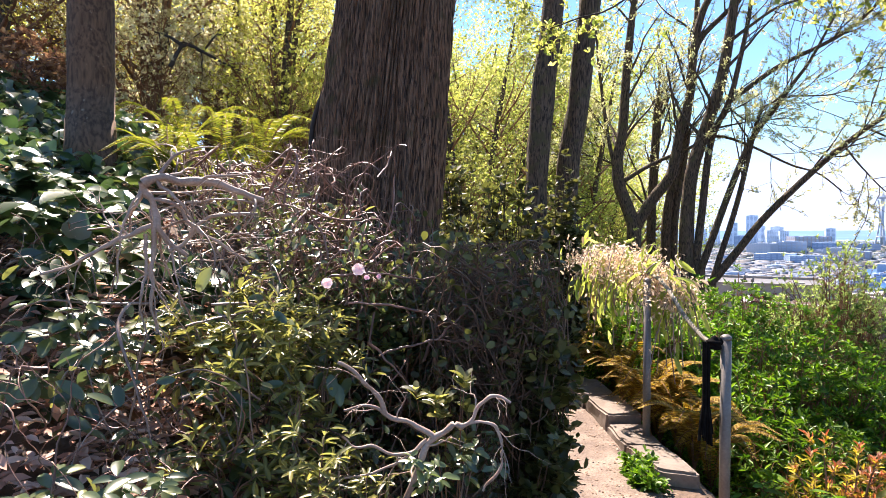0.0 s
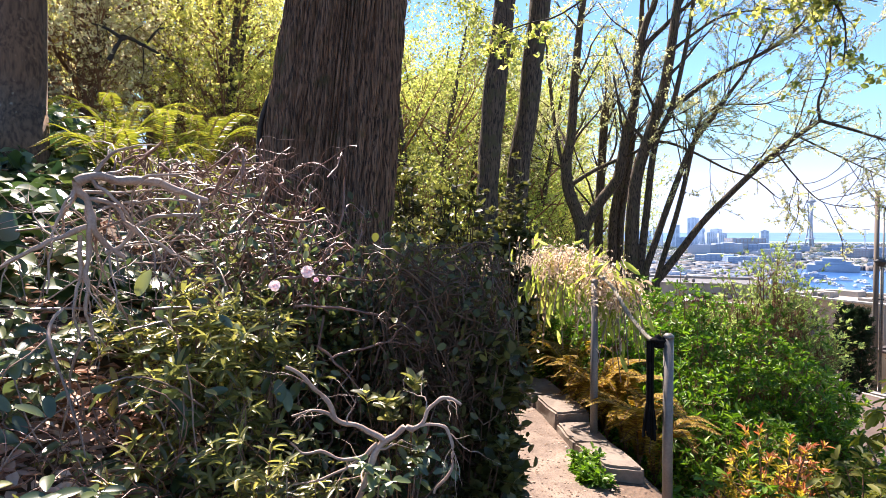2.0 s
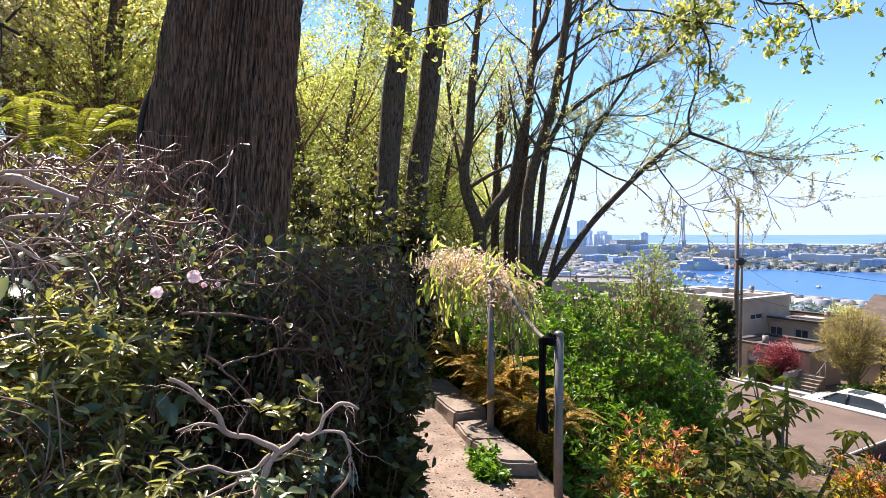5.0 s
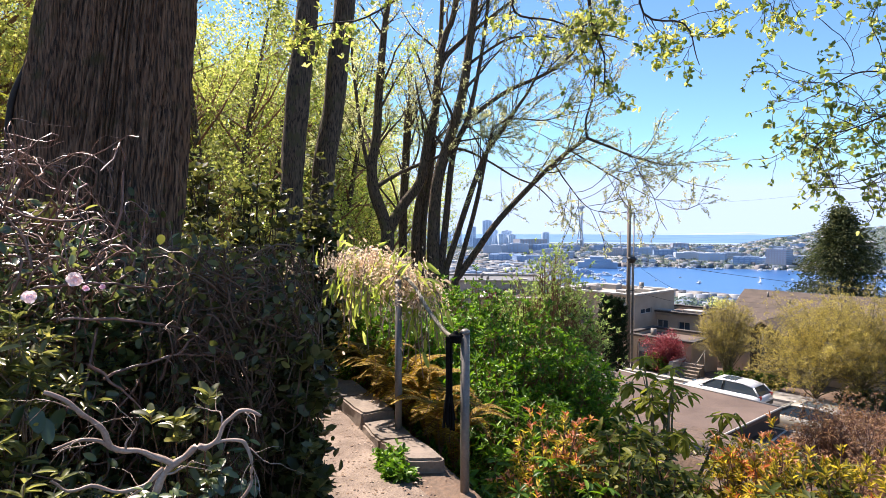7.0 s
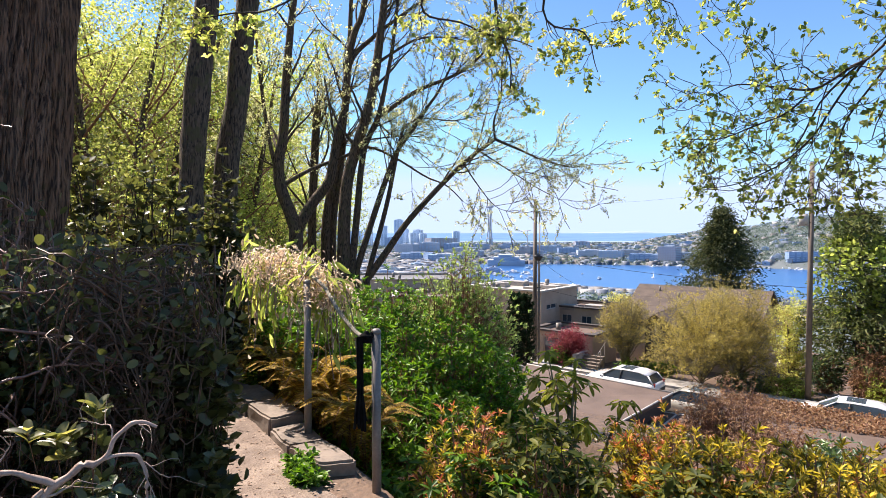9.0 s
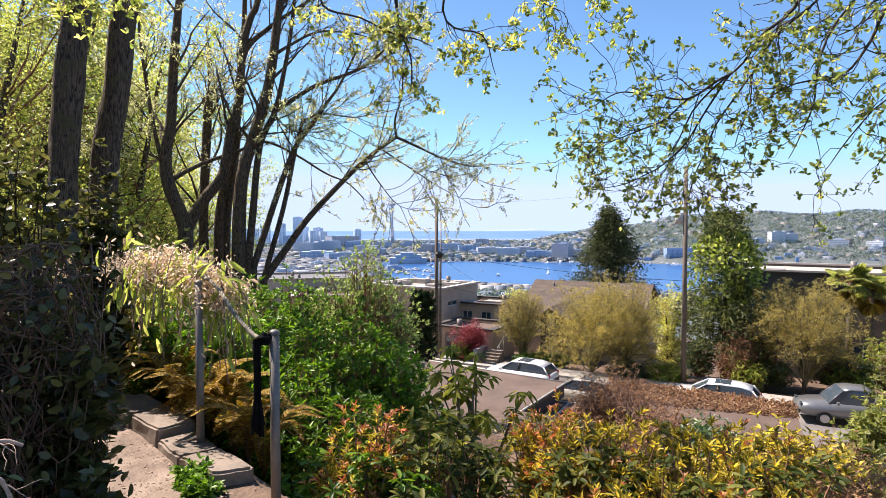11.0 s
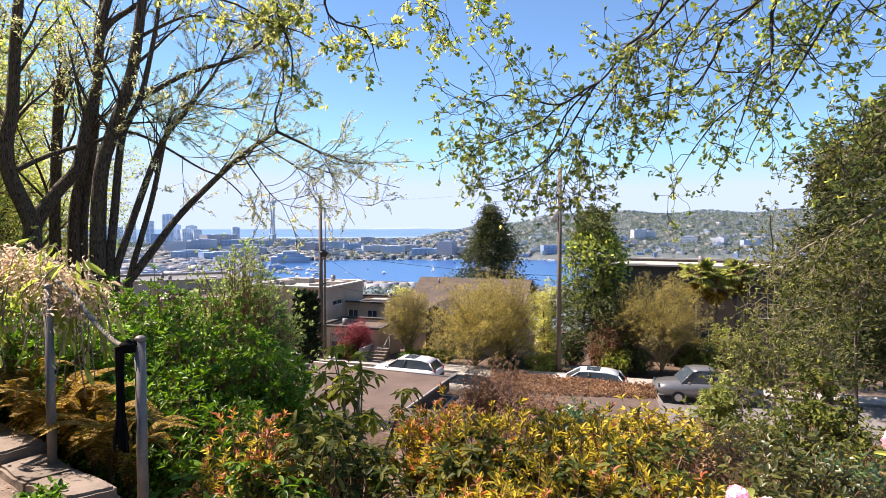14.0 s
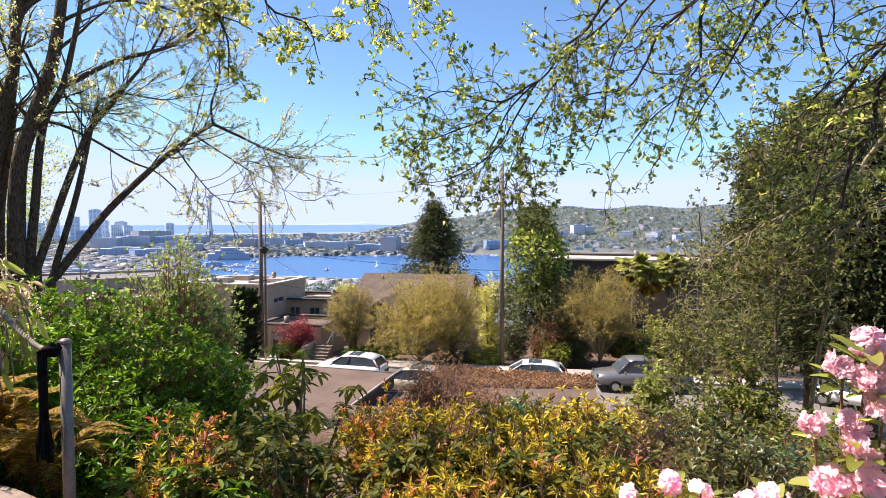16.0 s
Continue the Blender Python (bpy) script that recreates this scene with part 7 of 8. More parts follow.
    # big-leaved rhododendron and ivy over the foreground
    specs = ((-35, 2.1, -0.42, 0.5, 0.26, 10, L_RHODO, 0.09), (-30, 1.95, -0.5, 0.4, 0.26, 8, L_RHODO, 0.085), (-40, 3.3, 0.0, 0.6, 0.5, 40, L_IVY, 0.12), (-16.0, 2.55, 0.05, 0.34, 0.6, 24, L_SHOOT, 0.08), (-19.5, 2.4, -0.05, 0.24, 0.5, 14, L_SHOOT, 0.075), (-29, 3.6, -0.45, 0.6, 0.35, 46, L_IVY, 0.13), (-14, 2.0, -0.5, 0.4, 0.28, 8, L_RHODO, 0.08), (-28, 2.6, -0.1, 0.4, 0.2, 5, L_RHODO, 0.09), (-38, 2.6, -0.3, 0.4, 0.35, 8, L_RHODO, 0.095), (-22, 1.95, -0.5, 0.3, 0.26, 6, L_RHODO, 0.085), (-37.5, 1.8, -0.2, 0.25, 0.15, 9, L_RHODO, 0.085), (-31, 1.9, -0.25, 0.28, 0.15, 9, L_RHODO, 0.085), (-20.5, 2.6, 0.35, 0.26, 0.28, 14, L_SHOOT, 0.075), (-11.5, 2.35, -0.1, 0.24, 0.42, 12, L_SHOOT, 0.075), (-24, 2.2, -0.15, 0.26, 0.3, 8, L_SHOOT, 0.07), (-13.5, 2.7, 0.5, 0.22, 0.3, 12, L_SHOOT, 0.07), (-27, 2.2, -0.3, 0.35, 0.25, 6, L_RHODO, 0.085), (-18, 2.0, -0.55, 0.35, 0.2, 9, L_RHODO, 0.08), (-9.5, 2.1, -0.3, 0.3, 0.25, 8, L_RHODO, 0.075), (-8.5, 2.15, 0.36, 0.26, 0.12, 4, L_SHOOT, 0.06), (-13.5, 2.05, 0.34, 0.25, 0.14, 5, L_SHOOT, 0.06), (-2.5, 2.1, 0.48, 0.2, 0.1, 5, L_RHODO, 0.055), (-34, 1.55, 0.18, 0.28, 0.13, 9, L_RHODO, 0.062), (-27, 1.5, 0.2, 0.25, 0.13, 8, L_RHODO, 0.06), (-20, 1.5, 0.2, 0.22, 0.13, 8, L_RHODO, 0.06), (-13, 1.55, 0.22, 0.2, 0.12, 6, L_RHODO, 0.055), (-16.5, 1.6, 0.18, 0.2, 0.2, 6, L_SHOOT, 0.055), (-30.5, 1.6, 0.15, 0.2, 0.16, 5, L_SHOOT, 0.055), (-38, 1.6, 0.1, 0.2, 0.14, 7, L_RHODO, 0.065))
    for k, (b, d, oz, rx, rz, n, m, ll) in enumerate(specs):
        wide = m is not L_SHOOT
        bush("ivy_shrub" if m is L_IVY else "rhododendron", "mound of large glossy ivy leaves on the bank" if m is L_IVY else "sprawling evergreen rhododendron with glossy leaves", at_ground(b, d), (0, 0, oz + 0.25), (rx, rx * 0.8, rz), n, m, 720 + k, leaf_len=(ll * 0.65, ll * 1.2), slim=0.85 if m is L_IVY else (0.42 if wide else 0.25), per_tip=6 if wide else 8, sub=3 if wide else 4, sub_spread=0.18, angle=70 if wide else 55, droop=0.3 if wide else 0.2, face=np.array((0.18, -0.34, 0.92)) if wide else None, twig_mat=M_TWIG_PALE if k % 2 else M_TWIG_RED, twig_r=0.0032, group="ivy of the bank" if m is L_IVY else "rhododendrons of the bank", low=-0.95, shell=0.3, shape=LOBED if m is L_IVY else OVAL, loose=45)
    # camellia
    bush("camellia", "dark glossy camellia with a few pale flowers", at_ground(-8.0, 3.2), (0, 0, 0.75), (0.5, 0.36, 0.6), 90, L_RHODO, 731, leaf_len=(0.045, 0.08), slim=0.5, per_tip=6, sub=4, sub_spread=0.15, angle=60, twig_r=0.005, shape=ROUND)
    for k, (b, d, oz, rx, rz, n) in enumerate(((10.4, 2.65, 0.45, 0.12, 0.5, 46), (11.0, 2.6, 0.12, 0.12, 0.3, 40), (9.6, 2.8, 0.95, 0.14, 0.25, 26))):
        bush("camellia", "dark evergreen camellia hanging beside the path", (*at_ground(b - 3, d)[:2], at_ground(b - 3, d)[2]), (0.1, 0, oz + 0.1), (rx, 0.3, rz), n, L_DARK, 770 + k, leaf_len=(0.04, 0.075), slim=0.6, per_tip=6, sub=4, sub_spread=0.1, angle=60, twig_r=0.004, twig_mat=M_TWIG_BROWN, shape=ROUND, group="dark camellias by the path")
    bush("camellia", "dark evergreen shrub in front of the old trunk", at_ground(1.0, 5.0), (0, 0, 1.1), (0.45, 0.4, 0.65), 56, L_DARK, 733, leaf_len=(0.05, 0.09), slim=0.5, per_tip=6, sub=4, sub_spread=0.18, angle=60, twig_r=0.006, shape=ROUND)
    bush("camellia", "dark evergreen shrub below the twin trunks", at_ground(7.8, 7.4), (0, 0, 0.8), (0.5, 0.45, 0.8), 50, L_DARK, 734, leaf_len=(0.05, 0.085), slim=0.55, per_tip=6, sub=4, sub_spread=0.18, angle=60, twig_r=0.006, shape=ROUND)
    for k, (b, d, oz, rx, rz, n) in enumerate(((2.4, 6.3, 1.8, 0.42, 0.75, 26), (6.2, 6.5, 1.7, 0.4, 0.65, 24))):
        bush("camellia", "dark evergreen sprays against the bright wood", at_ground(b, d), (0, 0, oz), (rx, 0.3, rz), n, L_DARK, 780 + k, leaf_len=(0.065, 0.115), slim=0.6, per_tip=5, sub=3, sub_spread=0.2, angle=60, twig_r=0.006, twig_mat=M_TWIG_DARK, shape=ROUND, group="dark camellias by the path")
    bush("climbing_ivy", "dark column of climbing ivy beside the path", at_ground(11.8, 6.0), (-0.03, 0, 1.15), (0.2, 0.2, 1.1), 80, L_DARK, 738, leaf_len=(0.05, 0.085), slim=0.7, per_tip=6, sub=4, sub_spread=0.2, angle=60, twig_r=0.005, twig_mat=M_TWIG_DARK, shape=ROUND, category="ivy")
    bush("young_rhododendron", "young rhododendron shoots with upright fresh leaves", at_ground(0.2, 2.3), (0.0, 0, lift(0.2, 2.3, -13.2, 0.15)), (0.16, 0.1, 0.15), 6, L_SHOOT, 735, leaf_len=(0.05, 0.08), slim=0.46, shape=OVAL, per_tip=8, sub=1, sub_spread=0.08, angle=50, twig_r=0.0022)
    bush("weedy_shrub", "pale-leaved shrub at the bend of the path", at_ground(11.8, 6.4), (0, 0, 0.7), (0.4, 0.4, 0.7), 110, L_OLIVE, 736, leaf_len=(0.04, 0.08), slim=0.4, per_tip=6, sub=4, sub_spread=0.15, twig_r=0.004)


tangles()


def gnarled(name, label, d, runs, seed, twigs, mat, group="", side=(0.1, 0.45)):
    """A kinked dead limb by its runs of (bearing, slope) marks, with fine side shoots."""
    rng = np.random.default_rng(seed)
    root = thing(name, site(*runs[0][0][0][:1], d, runs[0][0][0][1]), label, "branch", group)
    P, R_ = [], []
    for marks, r0, r1 in runs:
        pts = limb(marks, d, 26)
        pts = pts + np.array([[noise.noise(Vector(p) * 17), noise.noise(Vector(p) * 17 + Vector((4, 0, 0))), noise.noise(Vector(p) * 17 + Vector((0, 4, 0)))] for p in pts]) * 0.012
        knob = np.array([noise.noise(Vector(p) * 30) for p in pts])
        rad = taper(26, r0, r1) * (1 + 0.35 * knob)
        wood("limb", [(pts[None], rad[None], 10)], mat, root)
        P.append(pts)
        R_.append(taper(26, r0, r1))
    if twigs:
        b1, r1 = branches(rng, np.array(P), np.array(R_), twigs, (0.1, 1), side, (30, 80), pull=(0, 0, -0.3), wiggle=0.22, n=9, thin=0.45)
        b2, r2 = branches(rng, b1, r1, 2, (0.2, 0.9), (0.08, 0.25), (30, 70), pull=(0, 0, -0.2), wiggle=0.25, n=6, thin=0.6)
        wood("twigwork", [(b1, r1, 6), (b2, r2, 4)], mat, root, kind="stuff")
    return root


def bare_limbs():
    """The pale bent limbs that stand out of the tangle."""
    gnarled("bare_branch", "thick pale bent bare branch over the tangle", 2.5,
            [([(-27.9, 4.2), (-27.25, 4.65), (-26.5, 4.75), (-24.3, 4.4), (-22.0, 4.45), (-20.35, 3.8), (-17.7, 2.8)], 0.021, 0.014), ([(-27.9, 4.3), (-27.85, 3.4), (-27.3, 2.7), (-27.1, 1.0), (-26.4, -0.5), (-25.3, -1.85), (-24.6, -2.3)], 0.018, 0.009), ([(-27.3, 2.7), (-27.2, -0.2), (-27.5, -2.9), (-27.6, -5.0), (-27.2, -9)], 0.011, 0.006),
             ([(-27.4, 0.4), (-29.8, -0.6), (-31.8, -1.8), (-33.9, -2.9), (-35.6, -3.5)], 0.0105, 0.005), ([(-28.1, -0.3), (-28.0, -3.6), (-28.4, -5.1), (-28.2, -9)], 0.008, 0.004), ([(-27.6, 2.8), (-26.6, 2.9), (-25.2, 2.0), (-23.9, 0.25), (-21.6, -1.3), (-19.25, -3.1)], 0.009, 0.005), ([(-26.0, -1.9), (-24.8, -1.0), (-23.4, 0.75), (-21.6, 1.5), (-18.4, 1.65)], 0.009, 0.006),
             ([(-26.1, 2.0), (-25.2, 2.35), (-22.9, 2.85), (-20.4, 2.9), (-17.7, 2.7)], 0.007, 0.004), ([(-28.2, 3.6), (-28.9, 2.2), (-29.7, 0.3), (-30.0, -1.4), (-30.2, -5)], 0.007, 0.003)],
            711, 6, M_WOOD_PALE)
    gnarled("bare_branch", "pale forked bare branch in front of the tangle", 1.95,
            [([(-4.8, -28), (-4.2, -24.9), (-2.8, -22.2), (-1.7, -20.2), (-0.6, -19.5), (0.5, -18.9), (1.35, -19.1)], 0.0115, 0.01), ([(1.2, -19.2), (2.0, -18.7), (2.75, -17.6), (3.8, -16.65), (4.9, -16.6), (5.9, -17.05)], 0.0085, 0.005), ([(-1.7, -20.0), (-3.85, -18.8), (-6.0, -18.1), (-7.1, -16.45), (-8.4, -15.1), (-9.6, -13.8), (-11.05, -13.1)], 0.009, 0.006), ([(-6.0, -18.1), (-7.4, -17.3), (-9.2, -17.1), (-10.6, -17.3)], 0.0065, 0.004),
             ([(-2.2, -20.4), (-3.6, -21.5), (-5.8, -21.5), (-7.4, -20.9), (-9.5, -20.8), (-10.9, -19.7)], 0.007, 0.004), ([(-3.6, -21.5), (-6.1, -22.6), (-8.0, -23.1), (-10.6, -23.3)], 0.0055, 0.003), ([(1.6, -18.9), (3.5, -18.7), (4.8, -19.4), (5.3, -21.0), (5.0, -22.7), (4.1, -23.9), (3.3, -24.9)], 0.006, 0.0045)],
            712, 2, M_WOOD_PALE, side=(0.06, 0.2))
    for k, (d, mk) in enumerate(((2.6, [(-7, -12.4), (-4.6, -11.6), (-1.1, -11.0), (1.4, -11.3), (2.8, -12.1)]), (2.6, [(-1.1, -11.0), (0.05, -9.7), (1.4, -8.5), (1.9, -6)]), (2.65, [(-10, -7.2), (-5.1, -7.6), (-0.8, -8.6), (1.3, -9.6), (2.5, -11.0), (2.3, -12.0)]), (2.5, [(-8, -11), (-6.0, -12.9), (-4.8, -14.3), (-3.1, -16.3)]), (2.7, [(-12, -4.5), (-7, -4.3), (-3, -4.9), (0, -4.4)]), (2.75, [(-2.5, -13), (-1.0, -9.5), (0.2, -6.5), (0.9, -4.2)]))):
        gnarled("bare_branch", "thin reddish bare branch in the tangle", d, [(mk, 0.0065, 0.0028)], 713 + k, 3, M_TWIG_RED, "thin bare branches", (0.06, 0.25))
    gnarled("bare_branch", "dark fallen branch among the trees", 10.5, [([(-25.4, 14.5), (-24.2, 16.4), (-22.6, 16.0), (-20.8, 15.2), (-19.0, 14.6)], 0.038, 0.01), ([(-26.6, 17.2), (-25.6, 17.0), (-24.4, 16.4)], 0.012, 0.03), ([(-22.6, 16.0), (-21.6, 17.4), (-20.4, 17.9)], 0.02, 0.006)], 719, 4, M_TWIG_DARK, side=(0.3, 0.9))


bare_limbs()


def petal_flower(name, place, size, petals, mat, label, seed, facing=(0.2, -1, 0.4), group="", rows=2, ruffle=0.25):
    """An open flower of cupped, ruffled petals."""
    rng = np.random.default_rng(seed)
    place = np.array(place, float)
    root = thing(name, place, label, "flower", group)
    f = unit(np.array(facing, float))
    u = unit(np.cross(f, np.array((0, 0, 1.0))))
    v = np.cross(f, u)
    for r in range(rows):
        for k in range(petals):
            a = 6.283 * (k + 0.5 * r) / petals + rng.normal(0, 0.12)
            rad = u * math.cos(a) + v * math.sin(a)
            sd = np.cross(f, rad)
            n, m = 7, 6
            V = np.zeros((n, m + 1, 3))
            sz = size * (1 - 0.28 * r) * rng.uniform(0.85, 1.1)
            for i in range(n):
                t = i / (n - 1)
                wd = sz * 0.62 * math.sin(0.35 + 2.2 * t) * (1 if t < 0.99 else 0.75)
                for j in range(m + 1):
                    s = (j / m - 0.5) * 2
                    lift = sz * ((0.35 + 0.4 * r) * t - 0.25 * t * t + 0.1 * s * s + ruffle * 0.3 * t * noise.noise((s * 2.6 + seed, t * 3, k * 3.7 + r * 9)))
                    V[i, j] = place + rad * sz * t * (0.95 - 0.35 * r) + sd * wd * s * 0.8 + f * lift
            idx = np.arange(n * (m + 1)).reshape(n, m + 1)
            q = np.stack([idx[:-1, :-1], idx[:-1, 1:], idx[1:, 1:], idx[1:, :-1]], -1)
            link("petal", arrays("petal", V, q, True), mat, root)
    return root


petal_flower("camellia_flower", site(-8.85, 2.6, -3.9), 0.03, 7, L_WHITEPINK, "pale pink camellia flower in the tangle", 1, group="camellia flowers")
petal_flower("camellia_flower", site(-8.1, 2.6, -4.7), 0.014, 5, L_PINK, "small pink camellia bud", 2, group="camellia flowers")
petal_flower("camellia_flower", site(-6.9, 2.6, -4.6), 0.013, 5, L_PINK, "small pink camellia bud", 3, group="camellia flowers")
petal_flower("camellia_flower", site(-12.0, 2.4, -5.2), 0.026, 6, L_WHITEPINK, "white camellia flower in the tangle", 4, group="camellia flowers")


def pink_rhododendron():
    rng = np.random.default_rng(91)
    base = at_ground(92, 1.9)
    root = bush("rhododendron", "flowering rhododendron with large pink trusses", (base[0], base[1], base[2]), (0, 0, 0.55), (0.32, 0.3, 0.4), 24, L_SPRING_GREEN, 740, leaf_len=(0.07, 0.11), slim=0.4, per_tip=5, sub=1, sub_spread=0.1, angle=65, twig_r=0.005, group="rhododendrons")
    marks = ((96.2, -9.6, 0.05), (96.6, -12.2, 0.055), (94.6, -11.6, 0.045), (97.4, -14.2, 0.055), (95.4, -15.8, 0.04), (92.8, -16.4, 0.04), (96.0, -17.6, 0.05), (94.3, -20.6, 0.058), (96.6, -20.0, 0.055), (90.0, -22.8, 0.05), (88.2, -23.4, 0.045), (84.1, -23.4, 0.046), (81.6, -23.0, 0.045), (78.0, -24.6, 0.042), (98.3, -11.0, 0.05), (99.0, -17.0, 0.05), (92.2, -24.6, 0.05))
    near = np.array((base[0], base[1], base[2]))
    low = site(83, 2.05, 0)
    low = np.array((low[0], low[1], gz(low[0], low[1])))
    for k, (b, e, s) in enumerate(marks):
        d = 1.75 if b > 87 else 2.0
        p = site(b, d, e)
        back = np.array((-math.sin(radians(b)), -math.cos(radians(b)), 0.25))
        for j in range(7):
            o = unit(rng.normal(0, 1, 3) + back * 0.9)
            petal_flower("rhododendron_flower", p + o * s * 0.62, s * rng.uniform(0.5, 0.64), 5, L_PINK, "ruffled pink rhododendron flower", 900 + k * 7 + j, o + rng.normal(0, 0.15, 3), "pink rhododendron flowers", rows=1, ruffle=1.5)
        st = np.linspace(0, 1, 8)[:, None]
        line = (near if b > 87 else low) * (1 - st) + p * st + np.sin(st * 3.1) * np.array((0.05, -0.03, 0.05))
        wood("flower_stem", [(line[None], taper(8, 0.005, 0.003)[None], 6)], M_TWIG, root)
        way = unit(line[-1] - line[-2])
        q, w = whorls(rng, p[None] - way[None] * 0.02, way[None], 7, 68)
        foliage("leaf_whorl", [blades(rng, q, w, (s * 1.2, s * 1.9), 0.4, OVAL, spin=0.25)], L_SPRING_GREEN, root, "fresh green leaves round a truss")


pink_rhododendron()


# ------------------------------------------------------------------ overhanging boughs
def overhang(label, foot, limbs, seed, leaf, leaves, twig_len, leaf_len, per=10, per2=6, mat=None, pull=(0, 0, -0.15), accent=None, trunk_r=0.14, old_share=0.74, wig=0.2, bare=0.12, fine=0.0013, bough=(0.35, 1.1)):
    rng = np.random.default_rng(seed)
    root = thing("tree", foot, label, "tree")
    tr = spline([np.array(foot) + np.array((0, 0, -0.2)), np.array(foot) + np.array((0.05, 0.05, 2.0)), np.array(foot) + np.array((0.0, 0.15, 4.6))], 14)
    wood("trunk", [(tr[None], taper(14, trunk_r, trunk_r * 0.5)[None], 14)], M_BARK, root)
    P, R_ = [], []
    for marks, r0, r1 in limbs:
        p = limb(marks, 5.0, 24)
        wob = np.array([[noise.noise(Vector(q) * 3), noise.noise(Vector(q) * 3 + Vector((7, 0, 0))), noise.noise(Vector(q) * 3 + Vector((0, 9, 0)))] for q in p]) * 0.05
        P.append(p + wob)
        R_.append(taper(24, r0, r1))
    P, R_ = np.array(P), np.array(R_)
    b1, r1 = branches(rng, P, R_, per, (bare, 1), bough, (25, 75), pull=pull, wiggle=wig, n=9, thin=0.5)
    b2, r2 = branches(rng, b1, r1, per2, (0.15, 1), twig_len, (25, 75), pull=(0, 0, -0.05), wiggle=wig + 0.02, n=6, thin=0.55)
    for p, r in zip(P, R_):
        wood("limb", [(p[None], r[None], 9)], mat or M_TWIG_DARK, root)
    wood("twigwork", [(b1, np.maximum(r1, fine * 1.5), 5), (b2, np.maximum(r2, fine), 3)], mat or M_TWIG_DARK, root, kind="stuff")
    k = leaves // 4
    ends = np.vstack([b2[:, -1], b1[:, -1], along(rng, b2, k // 2, 0.2, 0.005)[0]])
    ways = unit(rng.normal(0, 1, ends.shape) + np.array((0, 0, 0.3)))
    sel = rng.permutation(len(ends))[:k]
    p, d = whorls(rng, ends[sel], ways[sel], 4, 55)
    cut = int(len(p) * (old_share if accent else 1.0)) // 4 * 4
    foliage("crown", [blades(rng, p[:cut], d[:cut], leaf_len, 0.68, FOLD)], leaf, root)
    if accent:
        foliage("young_leaves", [blades(rng, p[cut:], d[cut:], leaf_len, 0.5, FOLD)], accent, root, "lighter young leaves")
    return root


foot_r = at_ground(112, 5.2)
dogwood_high = [([(100, 33, 4.6), (82, 25, 4.7), (75.2, 20.5), (73.1, 17.7), (71.0, 16.1), (68.8, 13.6), (66.0, 10.8), (63.6, 7.0)], 0.018, 0.005), ([(68.8, 13.6), (66.5, 9.6), (63.5, 6.4), (60.0, 4.6), (57.0, 3.6)], 0.009, 0.0025), ([(65.2, 11.6), (61.5, 9.4), (58.0, 8.4), (55.6, 8.2)], 0.008, 0.0025), ([(70.7, 13.8), (67.6, 8.4), (66.2, 5.0), (65.4, 2.6)], 0.008, 0.0025), ([(68.8, 13.6), (65.2, 11.6), (61.9, 12.3), (59.1, 12.6), (55.7, 11.2)], 0.011, 0.003), ([(98, 30, 4.8), (84, 24, 4.9), (76.9, 20.4), (74.9, 18.4), (72.2, 16.0), (70.7, 13.8), (70.4, 11.0), (69.4, 7.0)], 0.014, 0.003),
                ([(102, 31, 4.8), (90, 24, 5), (83.3, 19.6), (80.1, 16.8), (79.0, 14.4), (77.3, 12.6), (74.0, 11.9), (71.6, 10.8)], 0.018, 0.004), ([(98, 32, 4.8), (88, 25, 4.8), (83.7, 19.5), (83.6, 15.6), (83.4, 14.0), (82.0, 12.2), (80.4, 8.0)], 0.021, 0.004)]
dogwood_low = [([(103, 28, 4.6), (94, 24), (88.9, 18.2), (87.2, 16.4), (86.0, 14.3), (84.8, 12.0), (83.5, 9.8), (81.5, 5.5)], 0.016, 0.003), ([(104, 26, 4.5), (96, 22, 4.6), (91.2, 18.3), (92.2, 15.0), (93.2, 12.0), (92.1, 10.4), (90.8, 8.4), (88.9, 7.2)], 0.016, 0.004),
               ([(104, 22, 4.4), (99, 17, 4.6), (96.9, 13.9), (95.4, 12.2), (93.7, 9.7), (93.3, 7.4), (92.7, 4.8), (92.1, 1.6)], 0.019, 0.007), ([(104, 17, 4.4), (99, 14, 4.6), (96.9, 11.7), (96.2, 9.4), (96.4, 7.6), (94.9, 6.0), (94.6, 3.6), (94.3, 1.1)], 0.022, 0.01),
               ([(92, 27, 5.2), (80, 20, 5.2), (76, 15.5, 5.2), (75, 10.5, 5.2), (73.4, 6.0, 5.2)], 0.013, 0.003), ([(96, 27, 5.4), (89, 21, 5.4), (86, 15, 5.4), (79, 9, 5.4), (76, 5, 5.4)], 0.013, 0.003)]
overhang("overhanging dogwood boughs with small yellow-green leaves", foot_r,
         dogwood_high + dogwood_low,
         801, L_DOGWOOD, 9200, (0.12, 0.42), (0.026, 0.055), 17, 6, fine=0.0019, bough=(0.3, 0.9), accent=L_SPRING, old_share=0.8, wig=0.34)
foot_l = at_ground(60, -2.5)
